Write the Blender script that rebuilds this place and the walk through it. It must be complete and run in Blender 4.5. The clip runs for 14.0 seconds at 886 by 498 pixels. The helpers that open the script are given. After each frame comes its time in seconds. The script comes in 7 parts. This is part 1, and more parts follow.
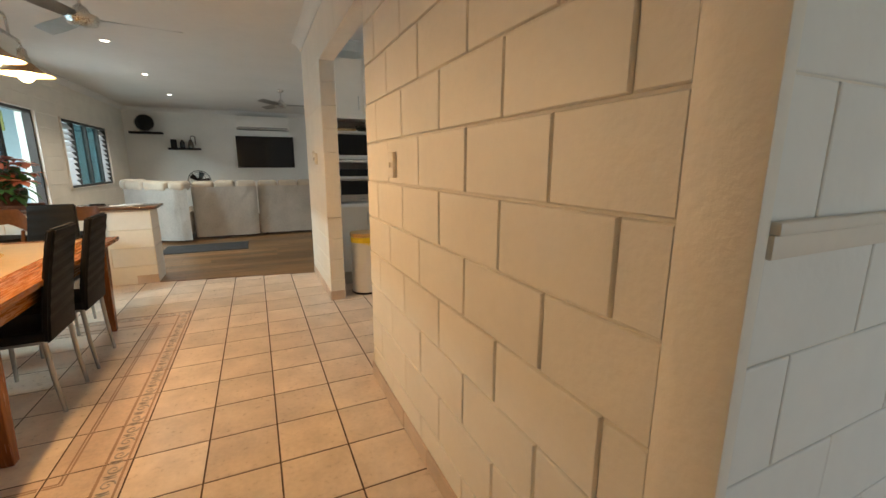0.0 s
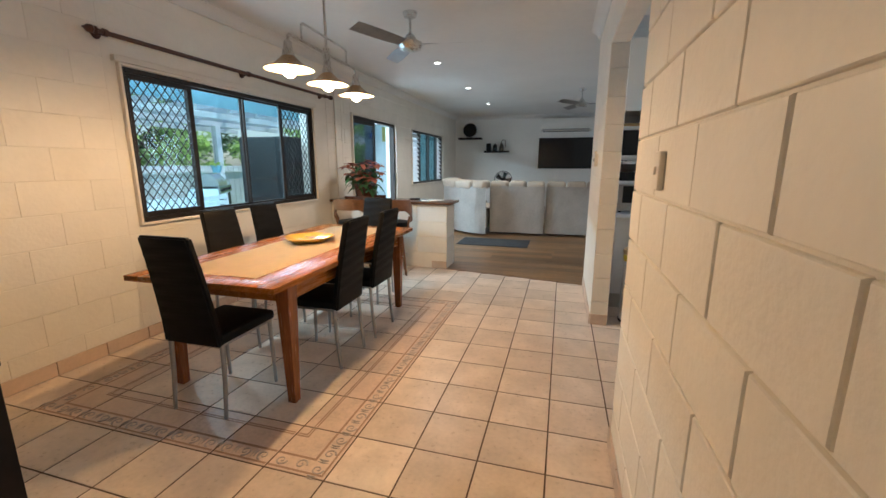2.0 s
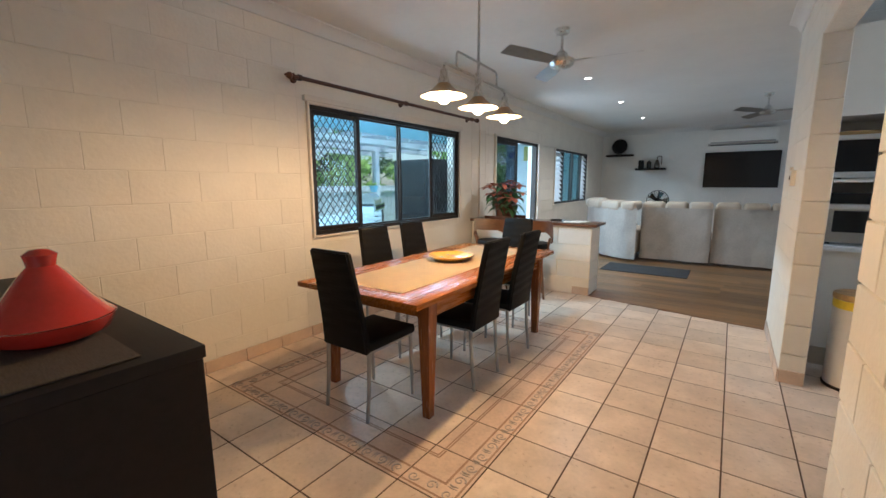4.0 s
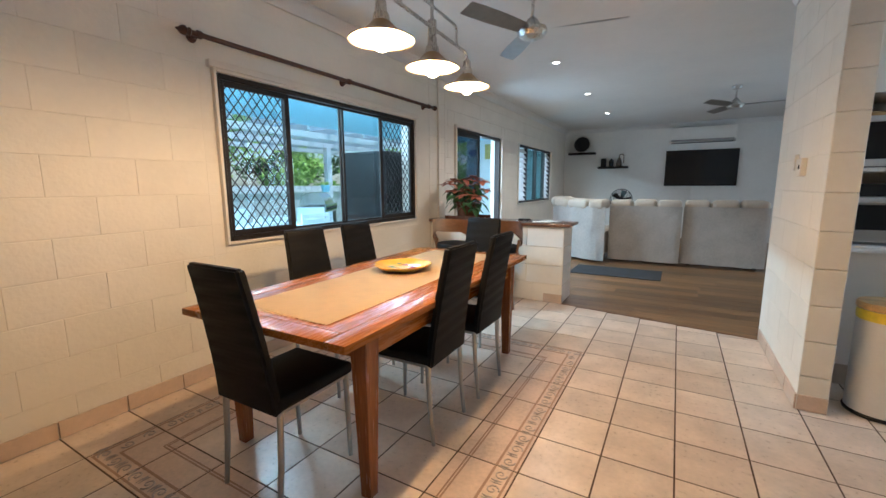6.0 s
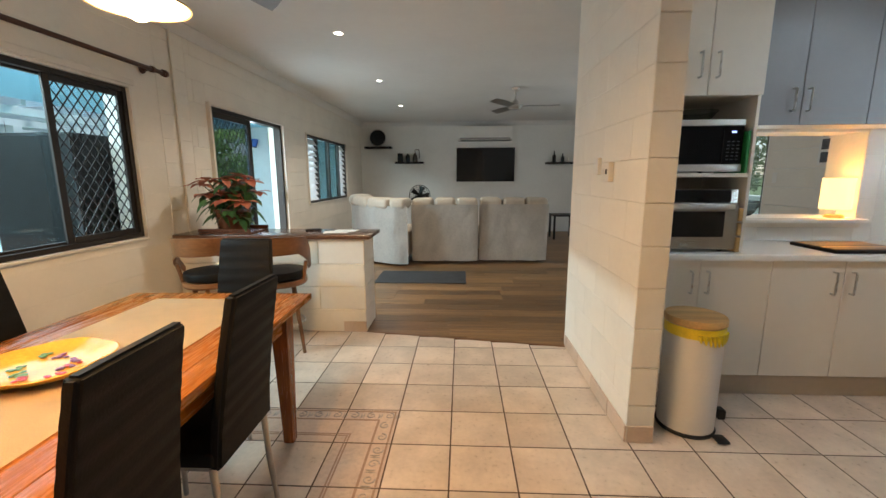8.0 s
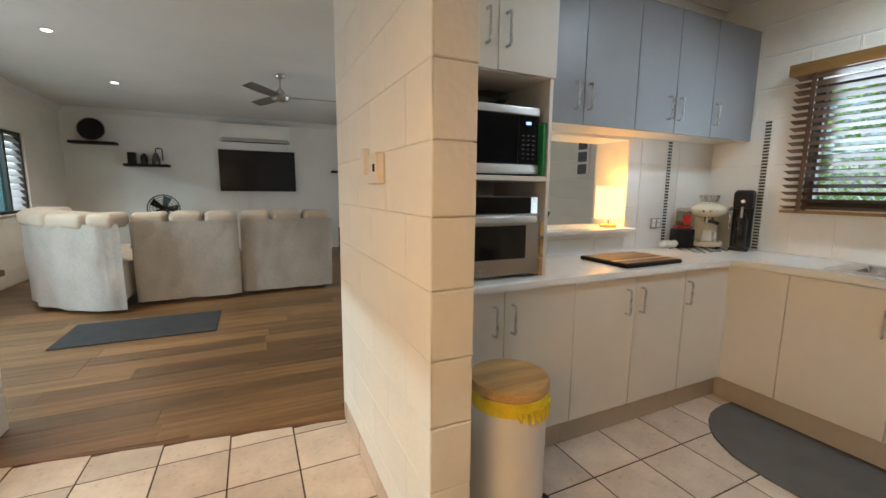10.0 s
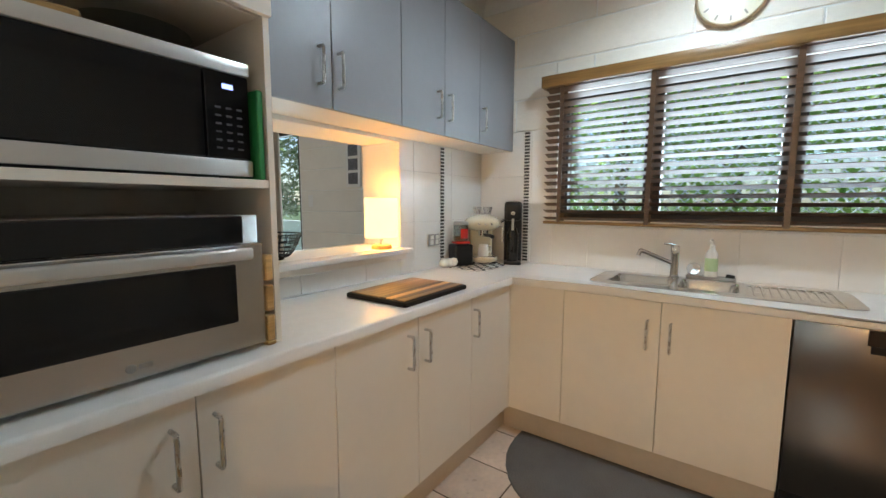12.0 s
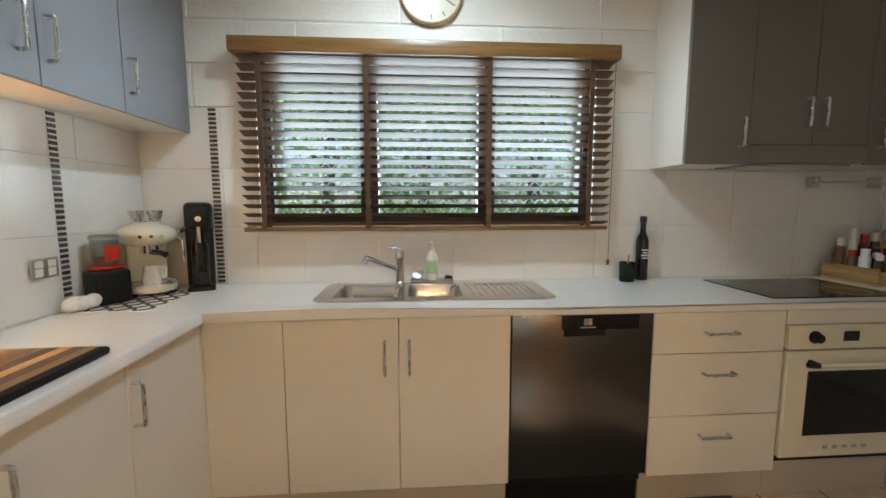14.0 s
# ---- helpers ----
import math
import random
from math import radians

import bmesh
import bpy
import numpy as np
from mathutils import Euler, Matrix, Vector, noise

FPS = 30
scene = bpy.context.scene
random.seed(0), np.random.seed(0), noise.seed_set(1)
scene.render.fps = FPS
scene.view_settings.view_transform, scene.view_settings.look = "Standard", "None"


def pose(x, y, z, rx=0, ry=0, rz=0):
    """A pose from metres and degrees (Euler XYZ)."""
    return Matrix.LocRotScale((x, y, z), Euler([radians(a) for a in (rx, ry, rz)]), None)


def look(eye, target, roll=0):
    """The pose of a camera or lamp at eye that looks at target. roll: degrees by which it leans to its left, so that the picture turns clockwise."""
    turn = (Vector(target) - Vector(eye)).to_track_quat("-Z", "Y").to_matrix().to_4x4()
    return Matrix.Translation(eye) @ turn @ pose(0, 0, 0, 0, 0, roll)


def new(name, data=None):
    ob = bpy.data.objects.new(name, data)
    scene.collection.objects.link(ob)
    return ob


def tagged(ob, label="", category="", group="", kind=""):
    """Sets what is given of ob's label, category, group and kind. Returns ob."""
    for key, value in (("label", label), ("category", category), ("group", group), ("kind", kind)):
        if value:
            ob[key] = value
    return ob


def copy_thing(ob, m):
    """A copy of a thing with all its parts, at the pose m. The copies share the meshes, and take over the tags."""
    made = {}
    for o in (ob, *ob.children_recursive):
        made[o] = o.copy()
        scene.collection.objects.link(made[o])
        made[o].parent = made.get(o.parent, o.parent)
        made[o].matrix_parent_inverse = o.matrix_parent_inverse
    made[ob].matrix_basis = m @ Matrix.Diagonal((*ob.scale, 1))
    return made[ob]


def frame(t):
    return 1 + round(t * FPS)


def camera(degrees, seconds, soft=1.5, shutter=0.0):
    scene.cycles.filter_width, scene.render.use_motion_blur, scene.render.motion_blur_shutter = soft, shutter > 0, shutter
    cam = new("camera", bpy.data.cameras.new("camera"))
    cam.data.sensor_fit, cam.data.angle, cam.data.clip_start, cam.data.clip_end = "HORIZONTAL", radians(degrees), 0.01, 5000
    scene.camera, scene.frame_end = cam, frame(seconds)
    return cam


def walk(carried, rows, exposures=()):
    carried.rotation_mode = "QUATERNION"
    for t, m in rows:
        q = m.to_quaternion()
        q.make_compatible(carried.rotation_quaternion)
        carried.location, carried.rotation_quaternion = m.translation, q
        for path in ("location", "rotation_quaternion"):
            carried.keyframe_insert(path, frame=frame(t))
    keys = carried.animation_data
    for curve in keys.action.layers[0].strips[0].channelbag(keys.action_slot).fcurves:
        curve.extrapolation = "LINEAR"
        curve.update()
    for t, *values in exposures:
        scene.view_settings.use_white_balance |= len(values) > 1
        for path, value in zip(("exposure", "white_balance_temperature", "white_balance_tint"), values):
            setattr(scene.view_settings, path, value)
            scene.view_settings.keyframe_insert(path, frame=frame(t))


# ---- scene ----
cam = camera(94.9, 14.0)
PATH = [
    (0, (0.578, -1.736, 1.305), (1.391, 0.046, 0.901), 0.1),
    (0.5, (0.676, -1.604, 1.315), (1.135, 0.299, 0.905), 0.1),
    (1, (0.746, -1.496, 1.321), (0.843, 0.459, 0.911), 0.1),
    (1.5, (0.83, -1.377, 1.326), (0.589, 0.566, 0.914), 0.2),
    (2, (0.879, -1.286, 1.321), (0.334, 0.596, 0.916), 0.1),
    (2.5, (0.871, -1.252, 1.34), (0.07, 0.539, 0.951), 0.2),
    (3, (0.842, -1.263, 1.356), (-0.161, 0.429, 0.992), 0.1),
    (3.2, (0.838, -1.269, 1.356), (-0.233, 0.384, 1.006), 0.2),
    (5.3, (0.667, -0.954, 1.287), (-0.491, 0.65, 0.997), -0.2),
    (5.5, (0.628, -0.88, 1.289), (-0.495, 0.749, 0.996), -0.2),
    (6, (0.502, -0.663, 1.265), (-0.48, 1.052, 0.957), -0.3),
    (6.5, (0.391, -0.423, 1.293), (-0.408, 1.381, 0.962), -0.3),
    (7, (0.361, -0.176, 1.307), (-0.228, 1.703, 0.961), -0.3),
    (7.5, (0.339, 0.039, 1.321), (-0.012, 1.976, 0.97), -0.3),
    (8, (0.326, 0.271, 1.34), (0.237, 2.239, 0.992), -0.2),
    (8.5, (0.365, 0.486, 1.34), (0.538, 2.45, 1.003), -0.2),
    (8.7, (0.399, 0.594, 1.333), (0.677, 2.548, 1.004), -0.1),
    (10.8, (0.977, 1.425, 1.285), (2.097, 3.06, 1.02), 0.2),
    (11, (1.033, 1.462, 1.286), (2.223, 3.049, 1.025), 0.0),
    (11.5, (1.184, 1.587, 1.303), (2.593, 2.984, 1.055), 0.1),
    (12, (1.326, 1.665, 1.294), (2.941, 2.824, 1.073), 0.1),
    (12.5, (1.493, 1.718, 1.305), (3.289, 2.574, 1.11), 0.1),
    (13, (1.603, 1.76, 1.289), (3.525, 2.282, 1.108), 0.1),
    (13.5, (1.697, 1.811, 1.306), (3.678, 2.011, 1.114), -0.0),
    (14, (1.781, 1.838, 1.296), (3.765, 1.701, 1.081), -0.1),
]
walk(cam, [(t, look(eye, target, roll)) for t, eye, target, roll in PATH], ((0, 0.08, 6900, 10), (0.5, 0.10, 5900, 10), (2.5, 0.10, 5800, 10), (5.5, 0.18, 5450, 10), (6.5, 0.18, 5700, 10), (7.5, 0.14, 6300, 10), (8.5, 0.12, 6700, 10), (11, 0.34, 6550, 10), (12, 0.38, 6550, 10), (14, 0.26, 6700, 10)))

# ---- world, sun, large lights ----
world = bpy.data.worlds.new("sky")
scene.world = world
world.use_nodes = True
wn = world.node_tree.nodes
sky = wn.new("ShaderNodeTexSky")
sky.sky_type, sky.sun_disc = "NISHITA", False
sky.sun_elevation, sky.sun_rotation = radians(58), radians(20)
world.node_tree.links.new(sky.outputs[0], wn["Background"].inputs[0])
wn["Background"].inputs[1].default_value = 0.15
sun_data = bpy.data.lights.new("sun", "SUN")
sun_data.energy, sun_data.angle, sun_data.color = 5.0, radians(0.6), (1.0, 0.95, 0.88)
sun = new("sun", sun_data)
sun.matrix_basis = look((0, 0, 20), (-math.sin(radians(20)) * 10, -math.cos(radians(20)) * 10, 20 - 10 * math.tan(radians(58))))


def lamp(name, kind, place, energy, colour, radius=0.04, aim=None, spot=None):
    d = bpy.data.lights.new(name, kind)
    d.energy, d.color = energy, colour
    if kind == "AREA":
        d.shape, d.size, d.size_y = "RECTANGLE", radius[0], radius[1]
    else:
        d.shadow_soft_size = radius
    if spot:
        d.spot_size, d.spot_blend = radians(spot), 0.6
    ob = new(name, d)
    ob.matrix_basis = look(place, aim) if aim else Matrix.Translation(place)
    return ob


WARM, NEUTRAL, COOL = (1.0, 0.60, 0.26), (1.0, 0.9, 0.76), (0.8, 0.9, 1.0)
CEIL = 2.65
# pendant bulbs, ceiling downlights, sill lamp
PENDANTS = ((-0.474, 0.60), (-0.50, 1.00), (-0.526, 1.40))
for px, py in PENDANTS:
    lamp("bulb_light", "POINT", (px, py, 1.80), 30, WARM, 0.03)
DOWNLIGHTS = ((-0.81, 4.255), (-0.81, 6.13), (-0.81, 8.12))
for px, py in DOWNLIGHTS:
    lamp("downlight_light", "SPOT", (px, py, CEIL - 0.03), 52, NEUTRAL, 0.05, (px, py, 0), 130)
KITCHEN_LIGHTS = ((3.15, 1.80),)
for px, py in KITCHEN_LIGHTS:
    lamp("kitchen_downlight", "SPOT", (px, py, CEIL - 0.02), 56, (0.66, 0.85, 1.0), 0.06, (px, py, 0), 165)
lamp("sill_lamp_light", "POINT", (2.90, 3.20, 1.24), 2.2, (1.0, 0.60, 0.20), 0.05)
# daylight in the window and door openings
lamp("window_daylight", "AREA", (-2.40, 2.18, 1.42), 15, COOL, (2.2, 1.1), (0, 2.18, 1.2))
lamp("door_daylight", "AREA", (-2.40, 5.3, 1.05), 20, COOL, (0.6, 1.9), (0, 5.3, 0.9))
lamp("window_daylight", "AREA", (-2.40, 7.95, 1.45), 26, COOL, (2.1, 1.0), (0, 7.95, 1.2))
lamp("kitchen_window_daylight", "AREA", (4.02, 1.74, 1.57), 34, COOL, (1.6, 0.7), (0, 1.74, 1.2))
# fill lamp in the made-up south opening, added for cool light on the block wall
lamp("entry_daylight", "AREA", (2.4, -4.15, 1.1), 14, COOL, (1.6, 1.9), (2.2, 0, 1.2))
# tube lamps, overdriven and tinted cyan to stand in for patio daylight
lamp("patio_tube_light", "AREA", (-3.6, 5.2, 2.44), 180, (0.62, 0.90, 1.0), (0.12, 1.2), (-3.6, 5.2, 0))
lamp("patio_tube_light", "AREA", (-3.6, 1.6, 2.44), 180, (0.62, 0.90, 1.0), (0.12, 1.2), (-3.6, 1.6, 0))
lamp("lounge_door_daylight", "AREA", (4.0, 6.2, 1.1), 36, COOL, (1.4, 1.9), (0, 6.2, 0.9))


# ---- materials ----
def mat(name, colour, rough=0.6, metal=0.0, vary=0.08, scale=6.0, bump=0.0, bump_scale=60.0, stretch=(1, 1, 1), piece=0.0, spec=0.5, fine=0.5, blotch=None, coat=0.0):
    m = bpy.data.materials.new(name)
    m.use_nodes = True
    nt = m.node_tree
    n, l = nt.nodes, nt.links
    b = n["Principled BSDF"]
    b.inputs["Roughness"].default_value = rough
    b.inputs["Metallic"].default_value = metal
    b.inputs["Specular IOR Level"].default_value = spec
    b.inputs["Coat Weight"].default_value = coat
    tc = n.new("ShaderNodeTexCoord")
    mp = n.new("ShaderNodeMapping")
    mp.inputs["Scale"].default_value = stretch
    l.new(tc.outputs["Object"], mp.inputs[0])
    vec = mp.outputs[0]
    oi = n.new("ShaderNodeObjectInfo")
    shift = n.new("ShaderNodeVectorMath")
    shift.operation = "ADD"
    sc = n.new("ShaderNodeVectorMath")
    sc.operation = "SCALE"
    sc.inputs[0].default_value = (17.3, 9.1, 23.7)
    l.new(oi.outputs["Random"], sc.inputs["Scale"])
    l.new(vec, shift.inputs[0])
    l.new(sc.outputs[0], shift.inputs[1])
    vec = shift.outputs[0]
    big, small = n.new("ShaderNodeTexNoise"), n.new("ShaderNodeTexNoise")
    for node, s in ((big, scale), (small, scale * 9)):
        node.inputs["Scale"].default_value = s
        node.inputs["Detail"].default_value = 5
        l.new(vec, node.inputs["Vector"])
    mix = n.new("ShaderNodeMath")
    mix.operation = "MULTIPLY_ADD"
    mix.inputs[1].default_value = fine
    l.new(small.outputs["Fac"], mix.inputs[0])
    l.new(big.outputs["Fac"], mix.inputs[2])
    add = n.new("ShaderNodeMath")
    add.operation = "MULTIPLY_ADD"
    add.inputs[1].default_value = piece
    l.new(oi.outputs["Random"], add.inputs[0])
    l.new(mix.outputs[0], add.inputs[2])
    ramp = n.new("ShaderNodeValToRGB")
    lo = [max(0, c * (1 - vary * 2.2)) for c in colour]
    hi = [min(1, c * (1 + vary * 1.6)) for c in (blotch or colour)]
    mid = 0.5 + 0.5 * fine + 0.5 * piece
    ramp.color_ramp.elements[0].position, ramp.color_ramp.elements[1].position = 0.0, 1.0
    ramp.color_ramp.elements[0].color, ramp.color_ramp.elements[1].color = (*lo, 1), (*hi, 1)
    e = ramp.color_ramp.elements.new(0.5)
    e.color = (*colour, 1)
    norm = n.new("ShaderNodeMath")
    norm.operation = "SUBTRACT"
    norm.inputs[1].default_value = mid - 0.5
    l.new(add.outputs[0], norm.inputs[0])
    l.new(norm.outputs[0], ramp.inputs[0])
    l.new(ramp.outputs[0], b.inputs["Base Color"])
    rr = n.new("ShaderNodeMapRange")
    rr.inputs["To Min"].default_value, rr.inputs["To Max"].default_value = max(0.02, rough - 0.08), min(1, rough + 0.08)
    l.new(small.outputs["Fac"], rr.inputs[0])
    l.new(rr.outputs[0], b.inputs["Roughness"])
    if bump:
        bn = n.new("ShaderNodeTexNoise")
        bn.inputs["Scale"].default_value, bn.inputs["Detail"].default_value = bump_scale, 4
        l.new(vec, bn.inputs["Vector"])
        bp = n.new("ShaderNodeBump")
        bp.inputs["Strength"].default_value, bp.inputs["Distance"].default_value = bump, 0.01
        l.new(bn.outputs["Fac"], bp.inputs["Height"])
        l.new(bp.outputs[0], b.inputs["Normal"])
    return m


def wood(name, dark, light, rough=0.35, along=1, scale=3.0, coat=0.0, rings=14.0, piece=0.25):
    """Wood with its grain along one axis (0, 1 or 2)."""
    st = [rings, rings, rings]
    st[along] = rings * 0.06
    return mat(name, tuple((a + b) / 2 for a, b in zip(dark, light)), rough, 0, 0.3, scale / 3, 0.12, 8.0, st, piece, 0.5, 0.6, light, coat)


def glow(name, colour, strength):
    m = bpy.data.materials.new(name)
    m.use_nodes = True
    b = m.node_tree.nodes["Principled BSDF"]
    b.inputs["Base Color"].default_value = (*colour, 1)
    b.inputs["Emission Color"].default_value = (*colour, 1)
    b.inputs["Emission Strength"].default_value = strength
    return m


def glass(name, tint=(1, 1, 1), rough=0.0):
    m = bpy.data.materials.new(name)
    m.use_nodes = True
    nt = m.node_tree
    nt.nodes.remove(nt.nodes["Principled BSDF"])
    tr, gl, mx, lw, fr = (nt.nodes.new(k) for k in ("ShaderNodeBsdfTransparent", "ShaderNodeBsdfGlossy", "ShaderNodeMixShader", "ShaderNodeLayerWeight", "ShaderNodeMath"))
    lw.inputs[0].default_value = 0.12
    fr.operation = "MULTIPLY_ADD"
    fr.inputs[1].default_value, fr.inputs[2].default_value = 0.35, 0.03
    nt.links.new(lw.outputs["Facing"], fr.inputs[0])
    tr.inputs[0].default_value = (*tint, 1)
    gl.inputs["Roughness"].default_value = rough
    nt.links.new(fr.outputs[0], mx.inputs[0])
    nt.links.new(tr.outputs[0], mx.inputs[1])
    nt.links.new(gl.outputs[0], mx.inputs[2])
    nt.links.new(mx.outputs[0], nt.nodes["Material Output"].inputs[0])
    return m


PAINT = mat("cream_block_paint", (0.80, 0.75, 0.66), 0.5, vary=0.05, scale=3, bump=0.22, bump_scale=45, piece=0.12, fine=0.4)
PAINT_JOINT = mat("painted_mortar", (0.76, 0.71, 0.62), 0.7, vary=0.06, scale=6, bump=0.4, bump_scale=60)
WHITE_WALL = mat("white_wall_paint", (0.80, 0.79, 0.75), 0.6, vary=0.04, scale=2, bump=0.15, bump_scale=40)
CEILING = mat("ceiling_paint", (0.74, 0.73, 0.70), 0.8, vary=0.04, scale=1.5, bump=0.08, bump_scale=30)
TILE = mat("beige_floor_tile", (0.69, 0.56, 0.45), 0.30, vary=0.14, scale=5, bump=0.06, bump_scale=20, piece=0.35, blotch=(0.75, 0.63, 0.52), fine=0.4)
TILE_DECOR = mat("relief_border_tile", (0.62, 0.47, 0.37), 0.42, vary=0.14, scale=6, bump=0.15, bump_scale=30, piece=0.2, fine=0.8)
TILE_SCROLL = mat("grey_scroll_relief", (0.42, 0.365, 0.33), 0.45, vary=0.12, scale=12)
TILE_LINE = mat("brown_line_relief", (0.35, 0.215, 0.145), 0.45, vary=0.12, scale=12)
GROUT = mat("brown_grout", (0.105, 0.062, 0.04), 0.9, vary=0.2, scale=12, bump=0.3)
SKIRT_TILE = mat("skirting_tile", (0.58, 0.44, 0.34), 0.35, vary=0.12, scale=6, piece=0.3)
VINYL = wood("timber_look_plank", (0.105, 0.050, 0.017), (0.26, 0.138, 0.054), 0.36, along=0, rings=22, piece=0.5)
RED_WOOD = wood("red_stained_timber", (0.27, 0.085, 0.012), (0.33, 0.110, 0.016), 0.27, along=1, rings=16, coat=0.0, piece=0.1)
RED_WOOD.node_tree.nodes["Principled BSDF"].inputs["Specular IOR Level"].default_value = 0.28
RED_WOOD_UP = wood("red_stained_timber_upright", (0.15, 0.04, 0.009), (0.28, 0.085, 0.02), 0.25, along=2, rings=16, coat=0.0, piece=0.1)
STOOL_WOOD = wood("brown_bentwood", (0.13, 0.052, 0.018), (0.24, 0.105, 0.04), 0.35, along=0, rings=10)
DARK_WOOD = wood("dark_stained_blind", (0.055, 0.028, 0.014), (0.13, 0.065, 0.03), 0.35, along=1, rings=12)
PELMET_WOOD = wood("brown_pelmet", (0.15, 0.075, 0.02), (0.28, 0.15, 0.05), 0.35, along=1, rings=8)
ROD_WOOD = wood("dark_curtain_rod", (0.05, 0.018, 0.010), (0.11, 0.04, 0.02), 0.35, along=1, rings=10)
BENCH_WOOD = wood("dark_bar_top", (0.07, 0.03, 0.018), (0.17, 0.08, 0.045), 0.25, along=0, rings=10, coat=0.3)
ACACIA = wood("striped_acacia", (0.10, 0.035, 0.010), (0.52, 0.28, 0.10), 0.4, along=0, rings=26, piece=1.3)
BAMBOO = wood("bamboo", (0.42, 0.24, 0.08), (0.56, 0.36, 0.15), 0.4, along=0, rings=20)
BLACK_LEATHER = mat("black_leatherette", (0.008, 0.0075, 0.007), 0.55, vary=0.3, scale=8, bump=0.12, bump_scale=160, spec=0.15)
STEEL = mat("satin_steel", (0.62, 0.61, 0.59), 0.28, 1.0, vary=0.06, scale=20, stretch=(1, 1, 0.2))
CHROME = mat("chrome", (0.75, 0.75, 0.75), 0.08, 1.0, vary=0.02, scale=8)
BRUSHED = mat("brushed_stainless", (0.60, 0.59, 0.57), 0.24, 1.0, vary=0.04, scale=4, stretch=(1, 0.05, 20))
DARK_STEEL = mat("dark_stainless", (0.15, 0.13, 0.115), 0.24, 1.0, vary=0.02, scale=3, stretch=(60, 60, 0.5))
SILVER = mat("silver_paint", (0.66, 0.65, 0.63), 0.32, 0.55, vary=0.02, scale=4)
LEG_STEEL = mat("grey_metal_leg", (0.42, 0.41, 0.39), 0.38, 0.9, vary=0.08, scale=20)
BLACK = mat("black_plastic", (0.009, 0.009, 0.0095), 0.42, vary=0.2, scale=10, spec=0.3)
BLACK_GLOSS = mat("black_gloss", (0.008, 0.008, 0.009), 0.08, vary=0.2, scale=5)
BLACK_WOOD = mat("black_brown_laminate", (0.011, 0.008, 0.007), 0.55, vary=0.25, scale=5, bump=0.1, bump_scale=60, stretch=(1, 8, 8), spec=0.25)
ALU_DARK = mat("dark_bronze_aluminium", (0.028, 0.022, 0.018), 0.42, 0.4, vary=0.2, scale=10)
TRIM = mat("cream_gloss_trim", (0.76, 0.70, 0.61), 0.4, vary=0.05, scale=4)
LAMINATE = mat("warm_white_laminate", (0.78, 0.73, 0.65), 0.38, vary=0.03, scale=2, bump=0.03, bump_scale=120)
GREY_LAMINATE = mat("blue_grey_laminate", (0.235, 0.235, 0.25), 0.36, vary=0.05, scale=3, bump=0.03, bump_scale=120)
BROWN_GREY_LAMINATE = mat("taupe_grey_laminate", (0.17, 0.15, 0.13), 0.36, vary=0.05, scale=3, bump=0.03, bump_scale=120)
KICK = mat("beige_kickboard", (0.55, 0.48, 0.40), 0.5, vary=0.06, scale=4)
WORKTOP = mat("white_worktop", (0.84, 0.83, 0.80), 0.24, vary=0.03, scale=20)
WALL_TILE = mat("white_wall_tile", (0.82, 0.80, 0.76), 0.14, vary=0.03, scale=3, bump=0.05, bump_scale=8, piece=0.15)
MOSAIC = mat("grey_mosaic", (0.10, 0.095, 0.09), 0.2, vary=0.4, scale=30, piece=0.5)
SOFA = mat("light_grey_slipcover", (0.42, 0.40, 0.37), 0.95, vary=0.12, scale=4, bump=0.45, bump_scale=22, fine=0.6)
SOFA_CREAM = mat("cream_sofa_fabric", (0.52, 0.46, 0.38), 0.9, vary=0.1, scale=6, bump=0.4, bump_scale=40)
RUNNER = mat("straw_table_runner", (0.80, 0.61, 0.37), 0.9, vary=0.04, scale=14, bump=0.3, bump_scale=220, spec=0.1)
YELLOW_GLAZE = mat("yellow_glaze", (0.80, 0.42, 0.05), 0.2, vary=0.15, scale=12, blotch=(0.85, 0.55, 0.1), coat=0.4)
RED_GLAZE = mat("red_glaze", (0.50, 0.03, 0.02), 0.15, vary=0.12, scale=8, coat=0.5)
PURPLE = mat("purple_paint", (0.16, 0.03, 0.06), 0.3, vary=0.3, scale=20)
GREEN_PAINT = mat("green_paint", (0.10, 0.25, 0.06), 0.4, vary=0.3, scale=20)
WHITE_GLAZE = mat("white_glaze", (0.82, 0.80, 0.75), 0.2, vary=0.04, scale=8)
CREAM_ENAMEL = mat("cream_enamel", (0.80, 0.74, 0.58), 0.18, vary=0.03, scale=6, coat=0.4)
WHITE_PLASTIC = mat("white_plastic", (0.80, 0.78, 0.73), 0.4, vary=0.04, scale=6)
BIN_METAL = mat("pale_painted_steel", (0.78, 0.77, 0.76), 0.36, 0.15, vary=0.04, scale=6)
YELLOW_BAG = mat("yellow_bin_bag", (0.80, 0.62, 0.03), 0.35, vary=0.2, scale=20, bump=0.5, bump_scale=40)
GREEN_CARD = mat("green_folder", (0.02, 0.22, 0.06), 0.5, vary=0.1, scale=6)
GREY_MAT = mat("grey_rubber_mat", (0.12, 0.11, 0.10), 0.85, vary=0.12, scale=8, bump=0.5, bump_scale=120)
DARK_MAT = mat("charcoal_doormat", (0.035, 0.035, 0.038), 0.95, vary=0.3, scale=10, bump=0.6, bump_scale=160)
STRAW_MAT = mat("brown_woven_mat", (0.06, 0.045, 0.035), 0.85, vary=0.4, scale=30, stretch=(1, 12, 1), bump=0.5, bump_scale=120)
LEAF = mat("green_leaf", (0.07, 0.17, 0.04), 0.5, vary=0.4, scale=5, piece=0.4)
